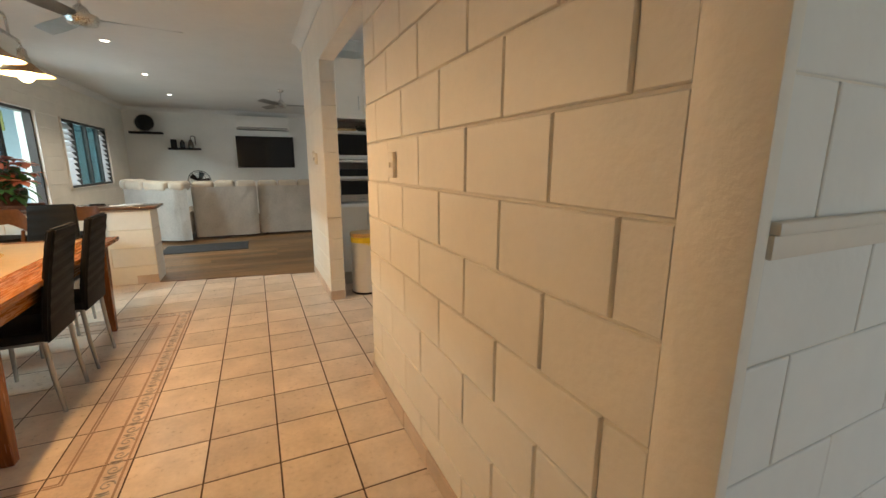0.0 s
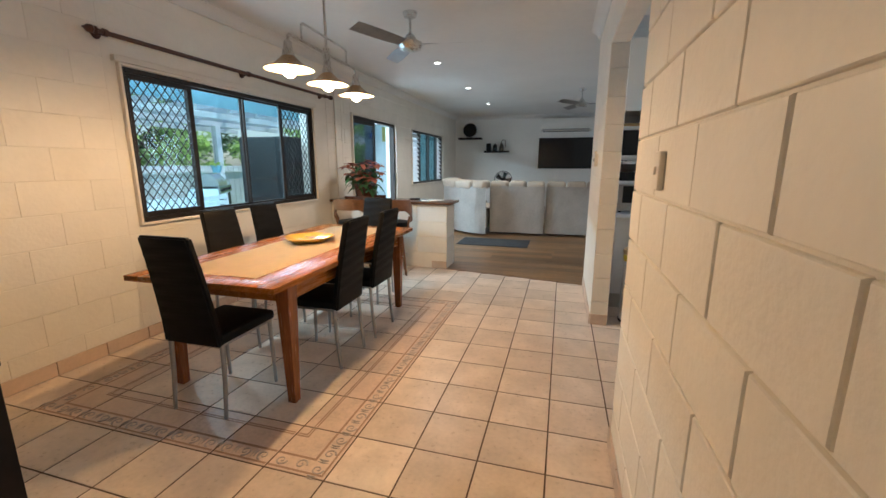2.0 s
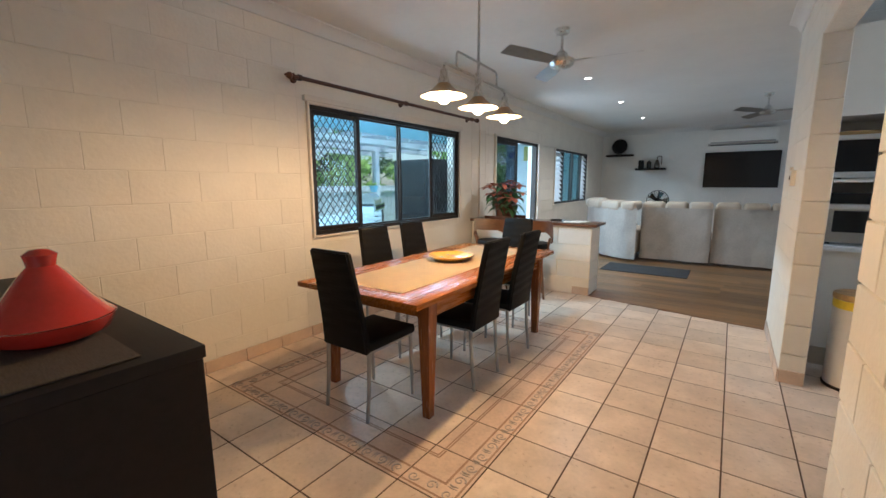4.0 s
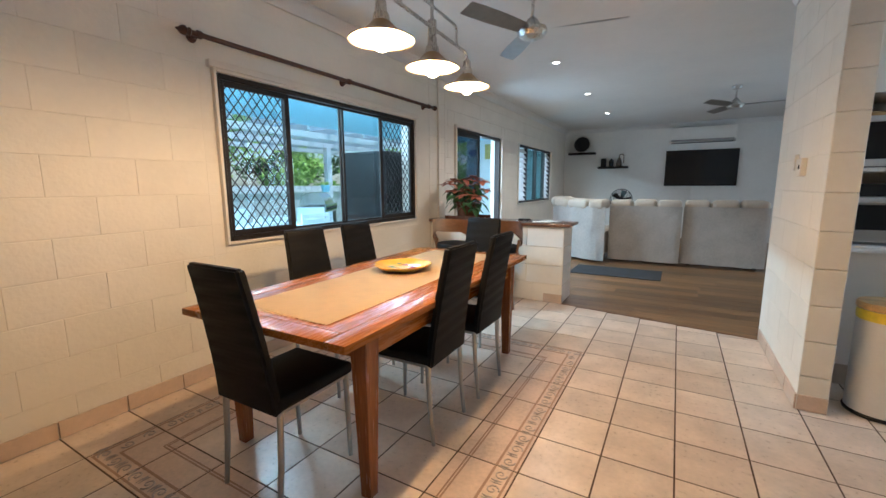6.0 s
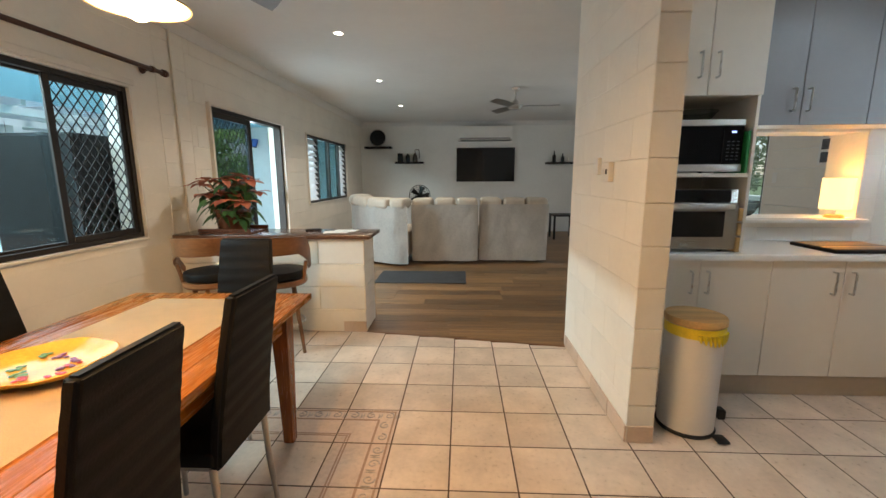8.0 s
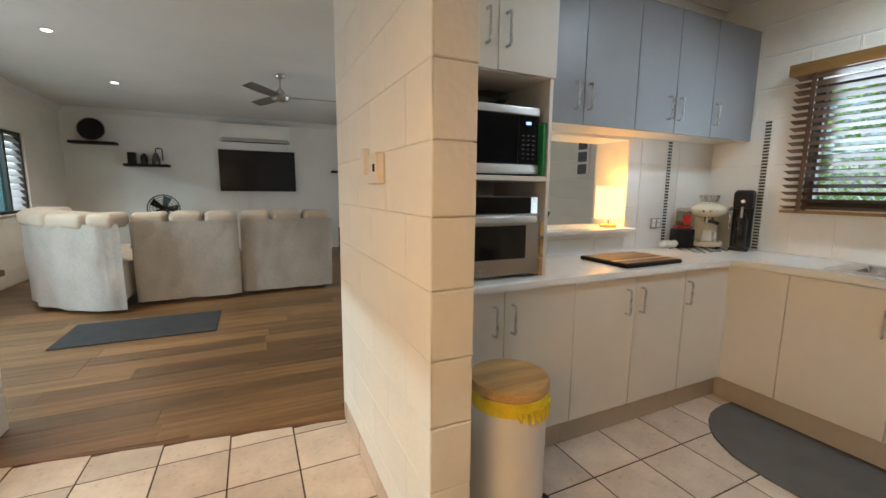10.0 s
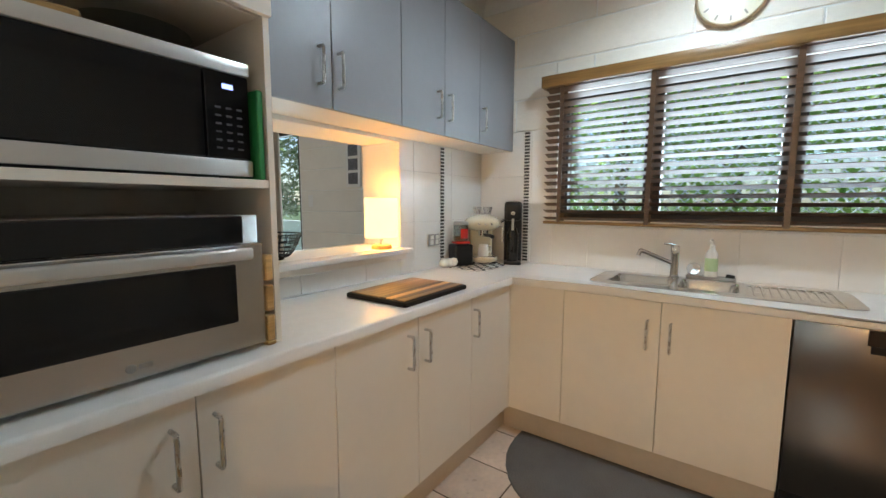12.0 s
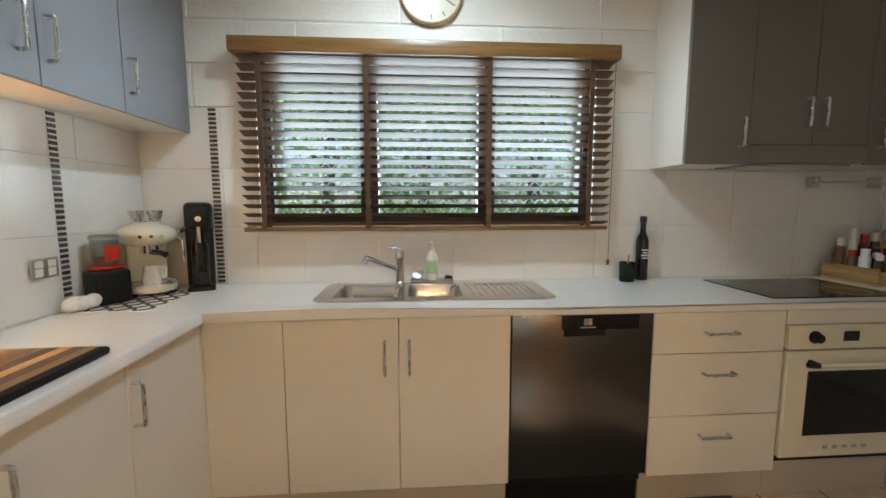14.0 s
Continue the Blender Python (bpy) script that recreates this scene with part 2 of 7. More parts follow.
LEAF_LIGHT = mat("bright_leaf", (0.24, 0.40, 0.10), 0.5, vary=0.4, scale=5, piece=0.4)


def translucent(m, colour, share):
    """Lets light through thin leaves."""
    nt = m.node_tree
    tl, mx = nt.nodes.new("ShaderNodeBsdfTranslucent"), nt.nodes.new("ShaderNodeMixShader")
    tl.inputs[0].default_value = (*colour, 1)
    mx.inputs[0].default_value = share
    nt.links.new(nt.nodes["Principled BSDF"].outputs[0], mx.inputs[1])
    nt.links.new(tl.outputs[0], mx.inputs[2])
    nt.links.new(mx.outputs[0], nt.nodes["Material Output"].inputs[0])


translucent(LEAF_LIGHT, (0.58, 0.80, 0.26), 0.6)
BRACT = mat("poinsettia_bract", (0.40, 0.095, 0.04), 0.6, vary=0.35, scale=9, blotch=(0.50, 0.19, 0.08))
POT = mat("brown_glazed_pot", (0.095, 0.034, 0.018), 0.25, vary=0.3, scale=8, coat=0.3)
SOIL = mat("soil", (0.05, 0.035, 0.025), 0.95, vary=0.4, scale=30, bump=0.8)
BARK = mat("bark", (0.20, 0.16, 0.12), 0.9, vary=0.3, scale=12, bump=0.8, bump_scale=30)
CURTAIN = mat("beige_curtain", (0.42, 0.36, 0.29), 0.9, vary=0.08, scale=10, bump=0.3, bump_scale=200)
CLOCK_FACE = mat("clock_face", (0.78, 0.72, 0.56), 0.16, vary=0.03, scale=6)
CLOCK_RIM = mat("gold_cream_rim", (0.42, 0.33, 0.19), 0.35, vary=0.05, scale=8)
CLOCK_MARK = mat("grey_clock_mark", (0.30, 0.27, 0.21), 0.3, vary=0.05, scale=8)
PAPER = mat("printed_paper", (0.75, 0.74, 0.70), 0.7, vary=0.05, scale=20)
PHOTO = mat("grey_photograph", (0.10, 0.10, 0.11), 0.4, vary=0.9, scale=40)
CONCRETE = mat("patio_concrete", (0.58, 0.58, 0.57), 0.8, vary=0.15, scale=3, bump=0.2)
GRASS = mat("lawn", (0.07, 0.13, 0.03), 0.95, vary=0.4, scale=4, bump=0.6, bump_scale=40)
PATIO_WHITE = mat("patio_white_paint", (0.74, 0.78, 0.80), 0.5, vary=0.05, scale=3)
PATIO_BLUE = mat("patio_blue_ceiling", (0.32, 0.66, 0.84), 0.5, vary=0.04, scale=1)
SHADE_METAL = mat("enamel_brass_shade", (0.36, 0.25, 0.14), 0.3, 0.7, vary=0.1, scale=10)
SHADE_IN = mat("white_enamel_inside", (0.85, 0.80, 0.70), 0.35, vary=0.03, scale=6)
MESH_BLACK = mat("black_security_mesh", (0.02, 0.02, 0.022), 0.5, 0.3, vary=0.2, scale=10)
BULB = glow("lit_bulb", (1.0, 0.72, 0.36), 28)
DOWN_GLOW = glow("lit_downlight", (1.0, 0.93, 0.8), 14)
FABRIC_GLOW = glow("lit_lampshade", (1.0, 0.66, 0.24), 2.0)
MINT = mat("pale_green_label", (0.50, 0.66, 0.36), 0.4, vary=0.1, scale=10)
BLUE_DIGITS = glow("blue_display", (0.35, 0.45, 1.0), 1.6)
KEYPAD = mat("grey_keypad_print", (0.07, 0.07, 0.075), 0.4, vary=0.1, scale=10)
GLASS = glass("window_glass", (0.86, 0.93, 0.95))
CLEAR = glass("clear_plastic", (0.82, 0.84, 0.82), 0.05)
SMOKE = glass("smoked_glass", (0.06, 0.06, 0.06))
GREEN_GLASS = glass("green_glass", (0.10, 0.22, 0.18))


# ---- mesh helpers ----
def box(bm, x0, y0, z0, x1, y1, z1, bevel=0.0, seg=1):
    """A box between two corners, with bevelled edges."""
    m = Matrix.Translation(((x0 + x1) / 2, (y0 + y1) / 2, (z0 + z1) / 2)) @ Matrix.Diagonal((abs(x1 - x0), abs(y1 - y0), abs(z1 - z0), 1))
    vs = bmesh.ops.create_cube(bm, size=1, matrix=m)["verts"]
    if bevel:
        es = list({e for v in vs for e in v.link_edges})
        bmesh.ops.bevel(bm, geom=es, offset=bevel, segments=seg, profile=0.5, affect="EDGES")
    return bm


def cyl(bm, p0, p1, r0, r1=None, n=16, caps=True):
    p0, p1 = Vector(p0), Vector(p1)
    d = p1 - p0
    m = Matrix.Translation((p0 + p1) / 2) @ d.to_track_quat("Z", "Y").to_matrix().to_4x4()
    bmesh.ops.create_cone(bm, cap_ends=caps, segments=n, radius1=r0, radius2=r0 if r1 is None else r1, depth=d.length, matrix=m)
    return bm


def ball(bm, c, r, scale=(1, 1, 1), n=12, rot=None):
    m = Matrix.Translation(c) @ (rot or Matrix()) @ Matrix.Diagonal((*scale, 1))
    bmesh.ops.create_uvsphere(bm, u_segments=n, v_segments=max(6, n * 2 // 3), radius=r, matrix=m)
    return bm


def lathe(bm, prof, c=(0, 0, 0), n=24, close=False):
    """Turn a profile of (radius, height) round the upright through c."""
    rings = []
    for r, z in prof:
        rings.append([bm.verts.new((c[0] + max(r, 1e-4) * math.cos(2 * math.pi * k / n), c[1] + max(r, 1e-4) * math.sin(2 * math.pi * k / n), c[2] + z)) for k in range(n)])
    for a, b in zip(rings, rings[1:]):
        for k in range(n):
            bm.faces.new((a[k], a[(k + 1) % n], b[(k + 1) % n], b[k]))
    return bm


def tube(bm, pts, r, n=8, cap=True):
    """A round tube through points."""
    pts = [Vector(p) for p in pts]
    rings = []
    for i, p in enumerate(pts):
        d = (pts[min(i + 1, len(pts) - 1)] - pts[max(i - 1, 0)]).normalized()
        ref = Vector((0, 0, 1)) if abs(d.z) < 0.9 else Vector((1, 0, 0))
        u = d.cross(ref).normalized()
        v = d.cross(u)
        rad = r[i] if isinstance(r, (list, tuple)) else r
        rings.append([bm.verts.new(p + (u * math.cos(2 * math.pi * k / n) + v * math.sin(2 * math.pi * k / n)) * rad) for k in range(n)])
    for a, b in zip(rings, rings[1:]):
        for k in range(n):
            bm.faces.new((a[k], a[(k + 1) % n], b[(k + 1) % n], b[k]))
    if cap:
        bm.faces.new(rings[0][::-1])
        bm.faces.new(rings[-1])
    return bm


def bend(pts, radius=0.02, seg=4):
    """Round the corners of a line of points."""
    pts = [Vector(p) for p in pts]
    out = [pts[0]]
    for a, b, c in zip(pts, pts[1:], pts[2:]):
        u, v = (a - b).normalized(), (c - b).normalized()
        for k in range(seg + 1):
            t = k / seg
            p0, p1 = b + u * radius, b + v * radius
            out.append((p0 * (1 - t) + b * t) * (1 - t) + (b * (1 - t) + p1 * t) * t)
    out.append(pts[-1])
    return out


def slab(bm, outline, z0, z1, bevel=0.0, seg=1):
    """An upright prism over a plan outline."""
    lo = [bm.verts.new((x, y, z0)) for x, y in outline]
    hi = [bm.verts.new((x, y, z1)) for x, y in outline]
    n = len(outline)
    faces = [bm.faces.new(hi), bm.faces.new(lo[::-1])]
    for k in range(n):
        faces.append(bm.faces.new((lo[k], lo[(k + 1) % n], hi[(k + 1) % n], hi[k])))
    if bevel:
        es = [e for e in faces[0].edges] + [e for e in faces[1].edges]
        bmesh.ops.bevel(bm, geom=es, offset=bevel, segments=seg, profile=0.5, affect="EDGES")
    return bm


def grid_sheet(bm, f, nu, nv):
    """A sheet of quads over f(u, v), with u and v from 0 to 1."""
    vs = [[bm.verts.new(f(i / nu, j / nv)) for j in range(nv + 1)] for i in range(nu + 1)]
    for i in range(nu):
        for j in range(nv):
            bm.faces.new((vs[i][j], vs[i + 1][j], vs[i + 1][j + 1], vs[i][j + 1]))
    return bm


def mesh_of(name, bm, material, smooth=False):
    bmesh.ops.recalc_face_normals(bm, faces=bm.faces[:])
    me = bpy.data.meshes.new(name)
    bm.to_mesh(me)
    bm.free()
    me.materials.append(material)
    if smooth:
        me.polygons.foreach_set("use_smooth", [True] * len(me.polygons))
        me.set_sharp_from_angle(angle=radians(38))
    return me


def part(name, bm, material, parent, label="", smooth=True, at=None):
    ob = new(name, mesh_of(name, bm, material, smooth))
    ob.parent = parent
    if at is not None:
        ob.matrix_basis = at
    if label:
        tagged(ob, label)
    return ob


def thing(name, m, label, category, group="", kind=""):
    ob = new(name)
    ob.empty_display_size = 0.1
    ob.matrix_basis = m if isinstance(m, Matrix) else Matrix.Translation(m)
    return tagged(ob, label, category, group, kind)


def solo(name, bm, material, m, label, category, group="", kind="", smooth=True):
    ob = new(name, mesh_of(name, bm, material, smooth))
    ob.matrix_basis = m if isinstance(m, Matrix) else Matrix.Translation(m)
    return tagged(ob, label, category, group, kind)


B = bmesh.new

# ---- structure ----
P = 0.3025        # floor tile module
TX, TY = -0.0265, 0.012   # where a tile corner lies
COURSE, BLOCK = 0.203, 0.40
XW, XE, YN = -2.14, 3.89, 10.45       # inner faces: west wall, east wall, television wall
XK, XK2 = 1.168, 1.306                # the block wall between dining room and kitchen
YS = -4.2
T = 0.2


def wall(name, axis, p0, p1, a0, a1, z0, z1, holes, material, label):
    """A wall between two planes of one axis, with openings (a0, z0, a1, z1) right through it."""
    bm = B()
    ca = sorted({a0, a1, *[v for h in holes for v in (h[0], h[2]) if a0 < v < a1]})
    cz = sorted({z0, z1, *[v for h in holes for v in (h[1], h[3]) if z0 < v < z1]})

    def solid(i, j):
        if not (0 <= i < len(ca) - 1 and 0 <= j < len(cz) - 1):
            return False
        a, z = (ca[i] + ca[i + 1]) / 2, (cz[j] + cz[j + 1]) / 2
        return not any(h[0] < a < h[2] and h[1] < z < h[3] for h in holes)

    def at(p, a, z):
        return bm.verts.new((p, a, z) if axis == "x" else (a, p, z))

    for i in range(len(ca) - 1):
        for j in range(len(cz) - 1):
            if not solid(i, j):
                continue
            A0, A1, Z0, Z1 = ca[i], ca[i + 1], cz[j], cz[j + 1]
            for p in (p0, p1):
                bm.faces.new((at(p, A0, Z0), at(p, A1, Z0), at(p, A1, Z1), at(p, A0, Z1)))
            for di, dj, q in ((-1, 0, ((A0, Z0), (A0, Z1))), (1, 0, ((A1, Z0), (A1, Z1))), (0, -1, ((A0, Z0), (A1, Z0))), (0, 1, ((A0, Z1), (A1, Z1)))):
                if not solid(i + di, j + dj):
                    (u, v), (w, s) = q
                    bm.faces.new((at(p0, u, v), at(p0, w, s), at(p1, w, s), at(p1, u, v)))
    bmesh.ops.remove_doubles(bm, verts=bm.verts[:], dist=0.0005)
    return solo(name, bm, material, Matrix(), label, "wall", kind="structure", smooth=False)


G = 0.010   # how far the blocks stand proud of the wall's core
WIN1 = (0.985, 0.872, 3.335, 2.018)
DOOR1 = (4.277, 0.0, 5.965, 2.07)
WIN2 = (6.80, 0.905, 9.05, 2.045)
WINK = (0.90, 1.20, 2.61, 1.98)
GLASSDOOR = (5.30, 0.0, 7.3, 2.05)
PASS = (2.12, 1.055, 3.01, 1.627)
wall_west = wall("wall_west", "x", XW - T, XW - G, YS, YN, 0, CEIL, [WIN1, DOOR1, WIN2], PAINT_JOINT, "cream painted concrete block wall with windows")
wall_north = wall("wall_north", "y", YN, YN + T, XW - T, XE + T, 0, CEIL, [], WHITE_WALL, "smooth white painted wall behind the television")
wall_east = wall("wall_east", "x", XE, XE + T, YS, YN, 0, CEIL, [WINK, GLASSDOOR], WHITE_WALL, "white painted outer wall")
# out of view; the opening is invented to let the fill lamp in
wall_south = wall("wall_south", "y", YS - T, YS, XW - T, XE + T, 0, CEIL, [(1.5, 0.0, 3.3, 2.1)], WHITE_WALL, "unseen cream wall closing the dining room, with an added opening")
wall_kitchen_west = wall("wall_kitchen_west", "x", XK + G, XK2 - G, -1.43 + G, 2.19 + 1.26, 0, CEIL, [(0.605 - G, 0, 2.19 + G, 2.21)], PAINT_JOINT, "cream painted block wall with a wide kitchen opening")
wall_kitchen_north = wall("wall_kitchen_north", "y", 3.17, 3.45, XK2 - G, XE, 0, CEIL, [PASS], WHITE_WALL, "white wall with a servery opening")
wall_kitchen_south = wall("wall_kitchen_south", "y", -1.43 + G, -1.27, XK2 - G, XE, 0, CEIL, [], PAINT_JOINT, "painted block wall with a timber rail")

bm = B()
box(bm, XW - T, YS - T, CEIL, XE + T, YN + T, CEIL + 0.12)
solo("ceiling", bm, CEILING, Matrix(), "flat off-white painted plasterboard ceiling", "ceiling", kind="structure", smooth=False)

# floors: mortar bed under the tiles, timber-look floor beyond a slanting edge
EDGE = ((-2.14, 3.87), (-0.48, 3.645), (1.165, 3.385))


def edge_y(x):
    return 3.645 + (x + 0.48) * (3.385 - 3.645) / 1.645


floor = new("floor", mesh_of("floor", slab(B(), [(XW, YS), (XE, YS), (XE, 3.3), (1.3, 3.3), (1.3, edge_y(1.3)), (XW, edge_y(XW))], -0.12, -0.0018), GROUT))
tagged(floor, "beige ceramic tile floor with brown grout", "floor", kind="structure")
floor_timber = new("floor_timber", mesh_of("floor_timber", slab(B(), [(XW, edge_y(XW)), (1.3, edge_y(1.3)), (1.3, 3.3), (XE, 3.3), (XE, YN), (XW, YN)], -0.12, -0.005), VINYL))
tagged(floor_timber, "brown timber-look plank floor", "floor", kind="structure")

# cornices
def cornice(name, axis, p, side, a0, a1):
    prof = [(0, -0.09), (0.012, -0.09), (0.018, -0.075), (0.04, -0.035), (0.075, -0.016), (0.09, -0.012), (0.09, 0)]
    bm = B()
    ends = []
    for a in (a0, a1):
        ends.append([bm.verts.new((p + side * d, a, CEIL + h) if axis == "x" else (a, p + side * d, CEIL + h)) for d, h in prof])
    for k in range(len(prof) - 1):
        bm.faces.new((ends[0][k], ends[0][k + 1], ends[1][k + 1], ends[1][k]))
    return solo(name, bm, CEILING, Matrix(), "coved off-white cornice", "cornice", kind="structure")


cornice("trim_cornice", "x", XW, 1, YS, YN)
cornice("trim_cornice", "y", YN, -1, XW, XE)
cornice("trim_cornice", "x", XK, -1, -1.43, 3.45)
cornice("trim_cornice", "x", XK2, 1, -1.27, 3.17)
cornice("trim_cornice", "x", XE, -1, -1.27, 3.17)
cornice("trim_cornice", "y", 3.17, -1, XK2, XE)
cornice("trim_cornice", "y", 3.45, 1, XK, XE)
cornice("trim_cornice", "x", XE, -1, 3.45, YN)


# window and door joinery in the west wall
def bars(bm, x0, x1, y0, z0, y1, z1, w):
    """A rectangular frame of section w round an opening in a wall across x."""
    box(bm, x0, y0, z0, x1, y0 + w, z1, 0.003)
    box(bm, x0, y1 - w, z0, x1, y1, z1, 0.003)
    box(bm, x0, y0 + w, z0, x1, y1 - w, z0 + w, 0.003)
    box(bm, x0, y0 + w, z1 - w, x1, y1 - w, z1, 0.003)
    return bm


def diamond(bm, x, y0, z0, y1, z1, dy, dz, w, depth=0.004):
    """Diamond mesh made of crossing flat wires, clipped to a rectangle."""
    def strip(p, q):
        (ya, za), (yb, zb) = p, q
        L = math.hypot(yb - ya, zb - za)
        if L < 1e-4:
            return
        ny, nz = -(zb - za) / L * w / 2, (yb - ya) / L * w / 2
        v = [bm.verts.new((x + sx, y, z)) for sx in (-depth / 2, depth / 2) for y, z in ((ya - ny, za - nz), (ya + ny, za + nz), (yb + ny, zb + nz), (yb - ny, zb - nz))]
        bm.faces.new(v[:4])
        bm.faces.new(v[4:])
        for k in range(4):
            bm.faces.new((v[k], v[(k + 1) % 4], v[4 + (k + 1) % 4], v[4 + k]))
    slope = dz / dy
    span = (y1 - y0) * slope
    k = 0
    while -span + k * dz * 1.0 < (z1 - z0):
        c = z0 - span + k * dz
        for up in (1, -1):
            ya, yb = y0, y1
            za, zb = (c, c + span) if up == 1 else (c + span, c)
            # clip in z
            t0, t1 = 0.0, 1.0
            for lim, s in ((z0, 1), (z1, -1)):
                fa, fb = s * (za - lim), s * (zb - lim)
                if fa < 0 and fb < 0:
                    t0, t1 = 1, 0
                elif fa < 0:
                    t0 = max(t0, fa / (fa - fb))
                elif fb < 0:
                    t1 = min(t1, fa / (fa - fb))
            if t1 > t0:
                strip((ya + (yb - ya) * t0, za + (zb - za) * t0), (ya + (yb - ya) * t1, za + (zb - za) * t1))
        k += 1
    return bm


def pane(name, x, y0, z0, y1, z1, parent, material=None, label=""):
    ob = part(name, box(B(), x - 0.003, y0, z0, x + 0.003, y1, z1), material or GLASS, parent, label, smooth=False)
    ob.visible_shadow = False
    return ob


y0, z0, y1, z1 = WIN1
win1 = thing("window_1", (0, 0, 0), "dark bronze aluminium sliding window with diamond security mesh", "window", kind="structure")
part("window_reveal", bars(B(), XW - 0.19, XW + 0.022, y0, z0, y1, z1, 0.02), TRIM, win1, "cream painted timber reveal")
part("window_frame", bars(B(), XW - 0.07, XW - 0.005, y0 + 0.02, z0 + 0.02, y1 - 0.02, z1 - 0.02, 0.035), ALU_DARK, win1)
SASH = ((1.03, 1.60, 0.045), (1.555, 2.22, 0.045), (2.16, 2.76, 0.04), (2.71, 3.29, 0.045))
for k, (a, b, w) in enumerate(SASH):
    x = XW - (0.030 if k in (0, 3) else 0.052)
    sash = part("sash", bars(B(), x - 0.010, x + 0.010, a, z0 + 0.05, b, z1 - 0.05, w if k in (0, 3) else 0.022), ALU_DARK, win1)
    pane("pane", x - 0.012, a + 0.02, z0 + 0.07, b - 0.02, z1 - 0.07, sash)
    if k in (0, 3):
        part("security_mesh", diamond(B(), x + 0.008, a + 0.04, z0 + 0.09, b - 0.04, z1 - 0.09, 0.072, 0.092, 0.007), MESH_BLACK, sash, "black diamond mesh", smooth=False)
bm = B()
box(bm, XW - 0.12, y0 - 0.03, z1 - 0.0, XW + 0.03, y1 + 0.03, z1 + 0.045, 0.004)
part("window_head", bm, TRIM, win1, "cream head moulding")

y0, z0, y1, z1 = DOOR1
door1 = thing("door_1", (0, 0, 0), "open bronze aluminium sliding door with a mesh screen", "door", kind="structure")
part("door_reveal", bars(B(), XW - 0.19, XW + 0.03, y0, z0 - 0.02, y1, z1, 0.03), TRIM, door1, "cream painted door lining")
part("door_frame", bars(B(), XW - 0.10, XW - 0.006, y0 + 0.03, 0.0, y1 - 0.03, z1 - 0.03, 0.04), ALU_DARK, door1)
leaf = part("door_leaf", bars(B(), XW - 0.052, XW - 0.022, 4.34, 0.04, 5.14, z1 - 0.07, 0.06), ALU_DARK, door1)
part("security_mesh", diamond(B(), XW - 0.036, 4.39, 0.10, 5.09, z1 - 0.12, 0.072, 0.092, 0.005), MESH_BLACK, leaf, "black diamond mesh", smooth=False)
pane("pane", XW - 0.046, 4.39, 0.10, 5.09, z1 - 0.12, leaf, glass("tinted_door_glass", (0.42, 0.48, 0.54)))
handle = B()
box(handle, XW - 0.02, 5.86, 0.98, XW + 0.012, 5.90, 1.16, 0.006)
part("door_handle", handle, BLACK, door1)

y0, z0, y1, z1 = WIN2
win2 = thing("window_2", (0, 0, 0), "bronze aluminium louvre window with fixed glass", "window", kind="structure")
part("window_reveal", bars(B(), XW - 0.19, XW + 0.022, y0, z0, y1, z1, 0.02), TRIM, win2, "cream painted timber reveal")
part("window_frame", bars(B(), XW - 0.09, XW - 0.006, y0 + 0.02, z0 + 0.02, y1 - 0.02, z1 - 0.02, 0.04), ALU_DARK, win2)
for a in (7.36, 7.97, 8.58):
    part("mullion", box(B(), XW - 0.08, a - 0.022, z0 + 0.05, XW - 0.01, a + 0.022, z1 - 0.05, 0.003), ALU_DARK, win2)
for a, b in ((7.385, 7.945), (7.995, 8.555)):
    pane("pane", XW - 0.05, a, z0 + 0.06, b, z1 - 0.06, win2, glass("bluish_glass", (0.45, 0.58, 0.60)))
for a, b in ((6.86, 7.335), (8.605, 8.99)):
    for k in range(11):
        z = z0 + 0.08 + k * 0.092
        bm = B()
        box(bm, -0.055, a, -0.003, 0.055, b, 0.003)
        part("louvre", bm, PATIO_WHITE, win2, smooth=False, at=pose(XW - 0.05, 0, z + 0.02, 0, 55, 0))

# kitchen window: dark frames, mesh, timber venetian blind
y0, z0, y1, z1 = WINK
wink = thing("window_3", (0, 0, 0), "dark framed louvre window with diamond security mesh", "window", kind="structure")
part("window_frame", bars(B(), XE + 0.06, XE + 0.13, y0, z0, y1, z1, 0.05), ALU_DARK, wink)
for a in (1.457, 2.072):
    part("mullion", box(B(), XE + 0.055, a - 0.045, z0 + 0.05, XE + 0.135, a + 0.045, z1 - 0.05, 0.004), ALU_DARK, wink)
for a, b in ((0.95, 1.41), (1.505, 2.025), (2.12, 2.56)):
    for k in range(7):
        z = z0 + 0.075 + k * 0.105
        lv = part("louvre", box(B(), -0.003, a, -0.055, 0.003, b, 0.055), GLASS, wink, smooth=False, at=pose(XE + 0.095, 0, z, 0, -18, 0))
        lv.visible_shadow = False
part("security_mesh", diamond(B(), XE + 0.15, y0 + 0.03, z0 + 0.03, y1 - 0.03, z1 - 0.03, 0.062, 0.062, 0.006), PATIO_WHITE, wink, "pale diamond mesh outside the glass", smooth=False)
part("window_sill", box(B(), XE - 0.002, y0, z0 - 0.02, XE + 0.2, y1, z0, 0.002), TRIM, wink)

# lounge glass door in the east wall, curtain beside it
y0, z0, y1, z1 = GLASSDOOR
gd = thing("door_2", (0, 0, 0), "dark framed glass door to the garden", "door", kind="structure")
part("door_frame", bars(B(), XE + 0.02, XE + 0.09, y0, 0.0, y1, z1, 0.05), ALU_DARK, gd)
part("mullion", box(B(), XE + 0.03, 6.3, 0.05, XE + 0.08, 6.36, z1 - 0.05, 0.003), ALU_DARK, gd)
pane("pane", XE + 0.055, y0 + 0.05, 0.05, 6.3, z1 - 0.05, gd)
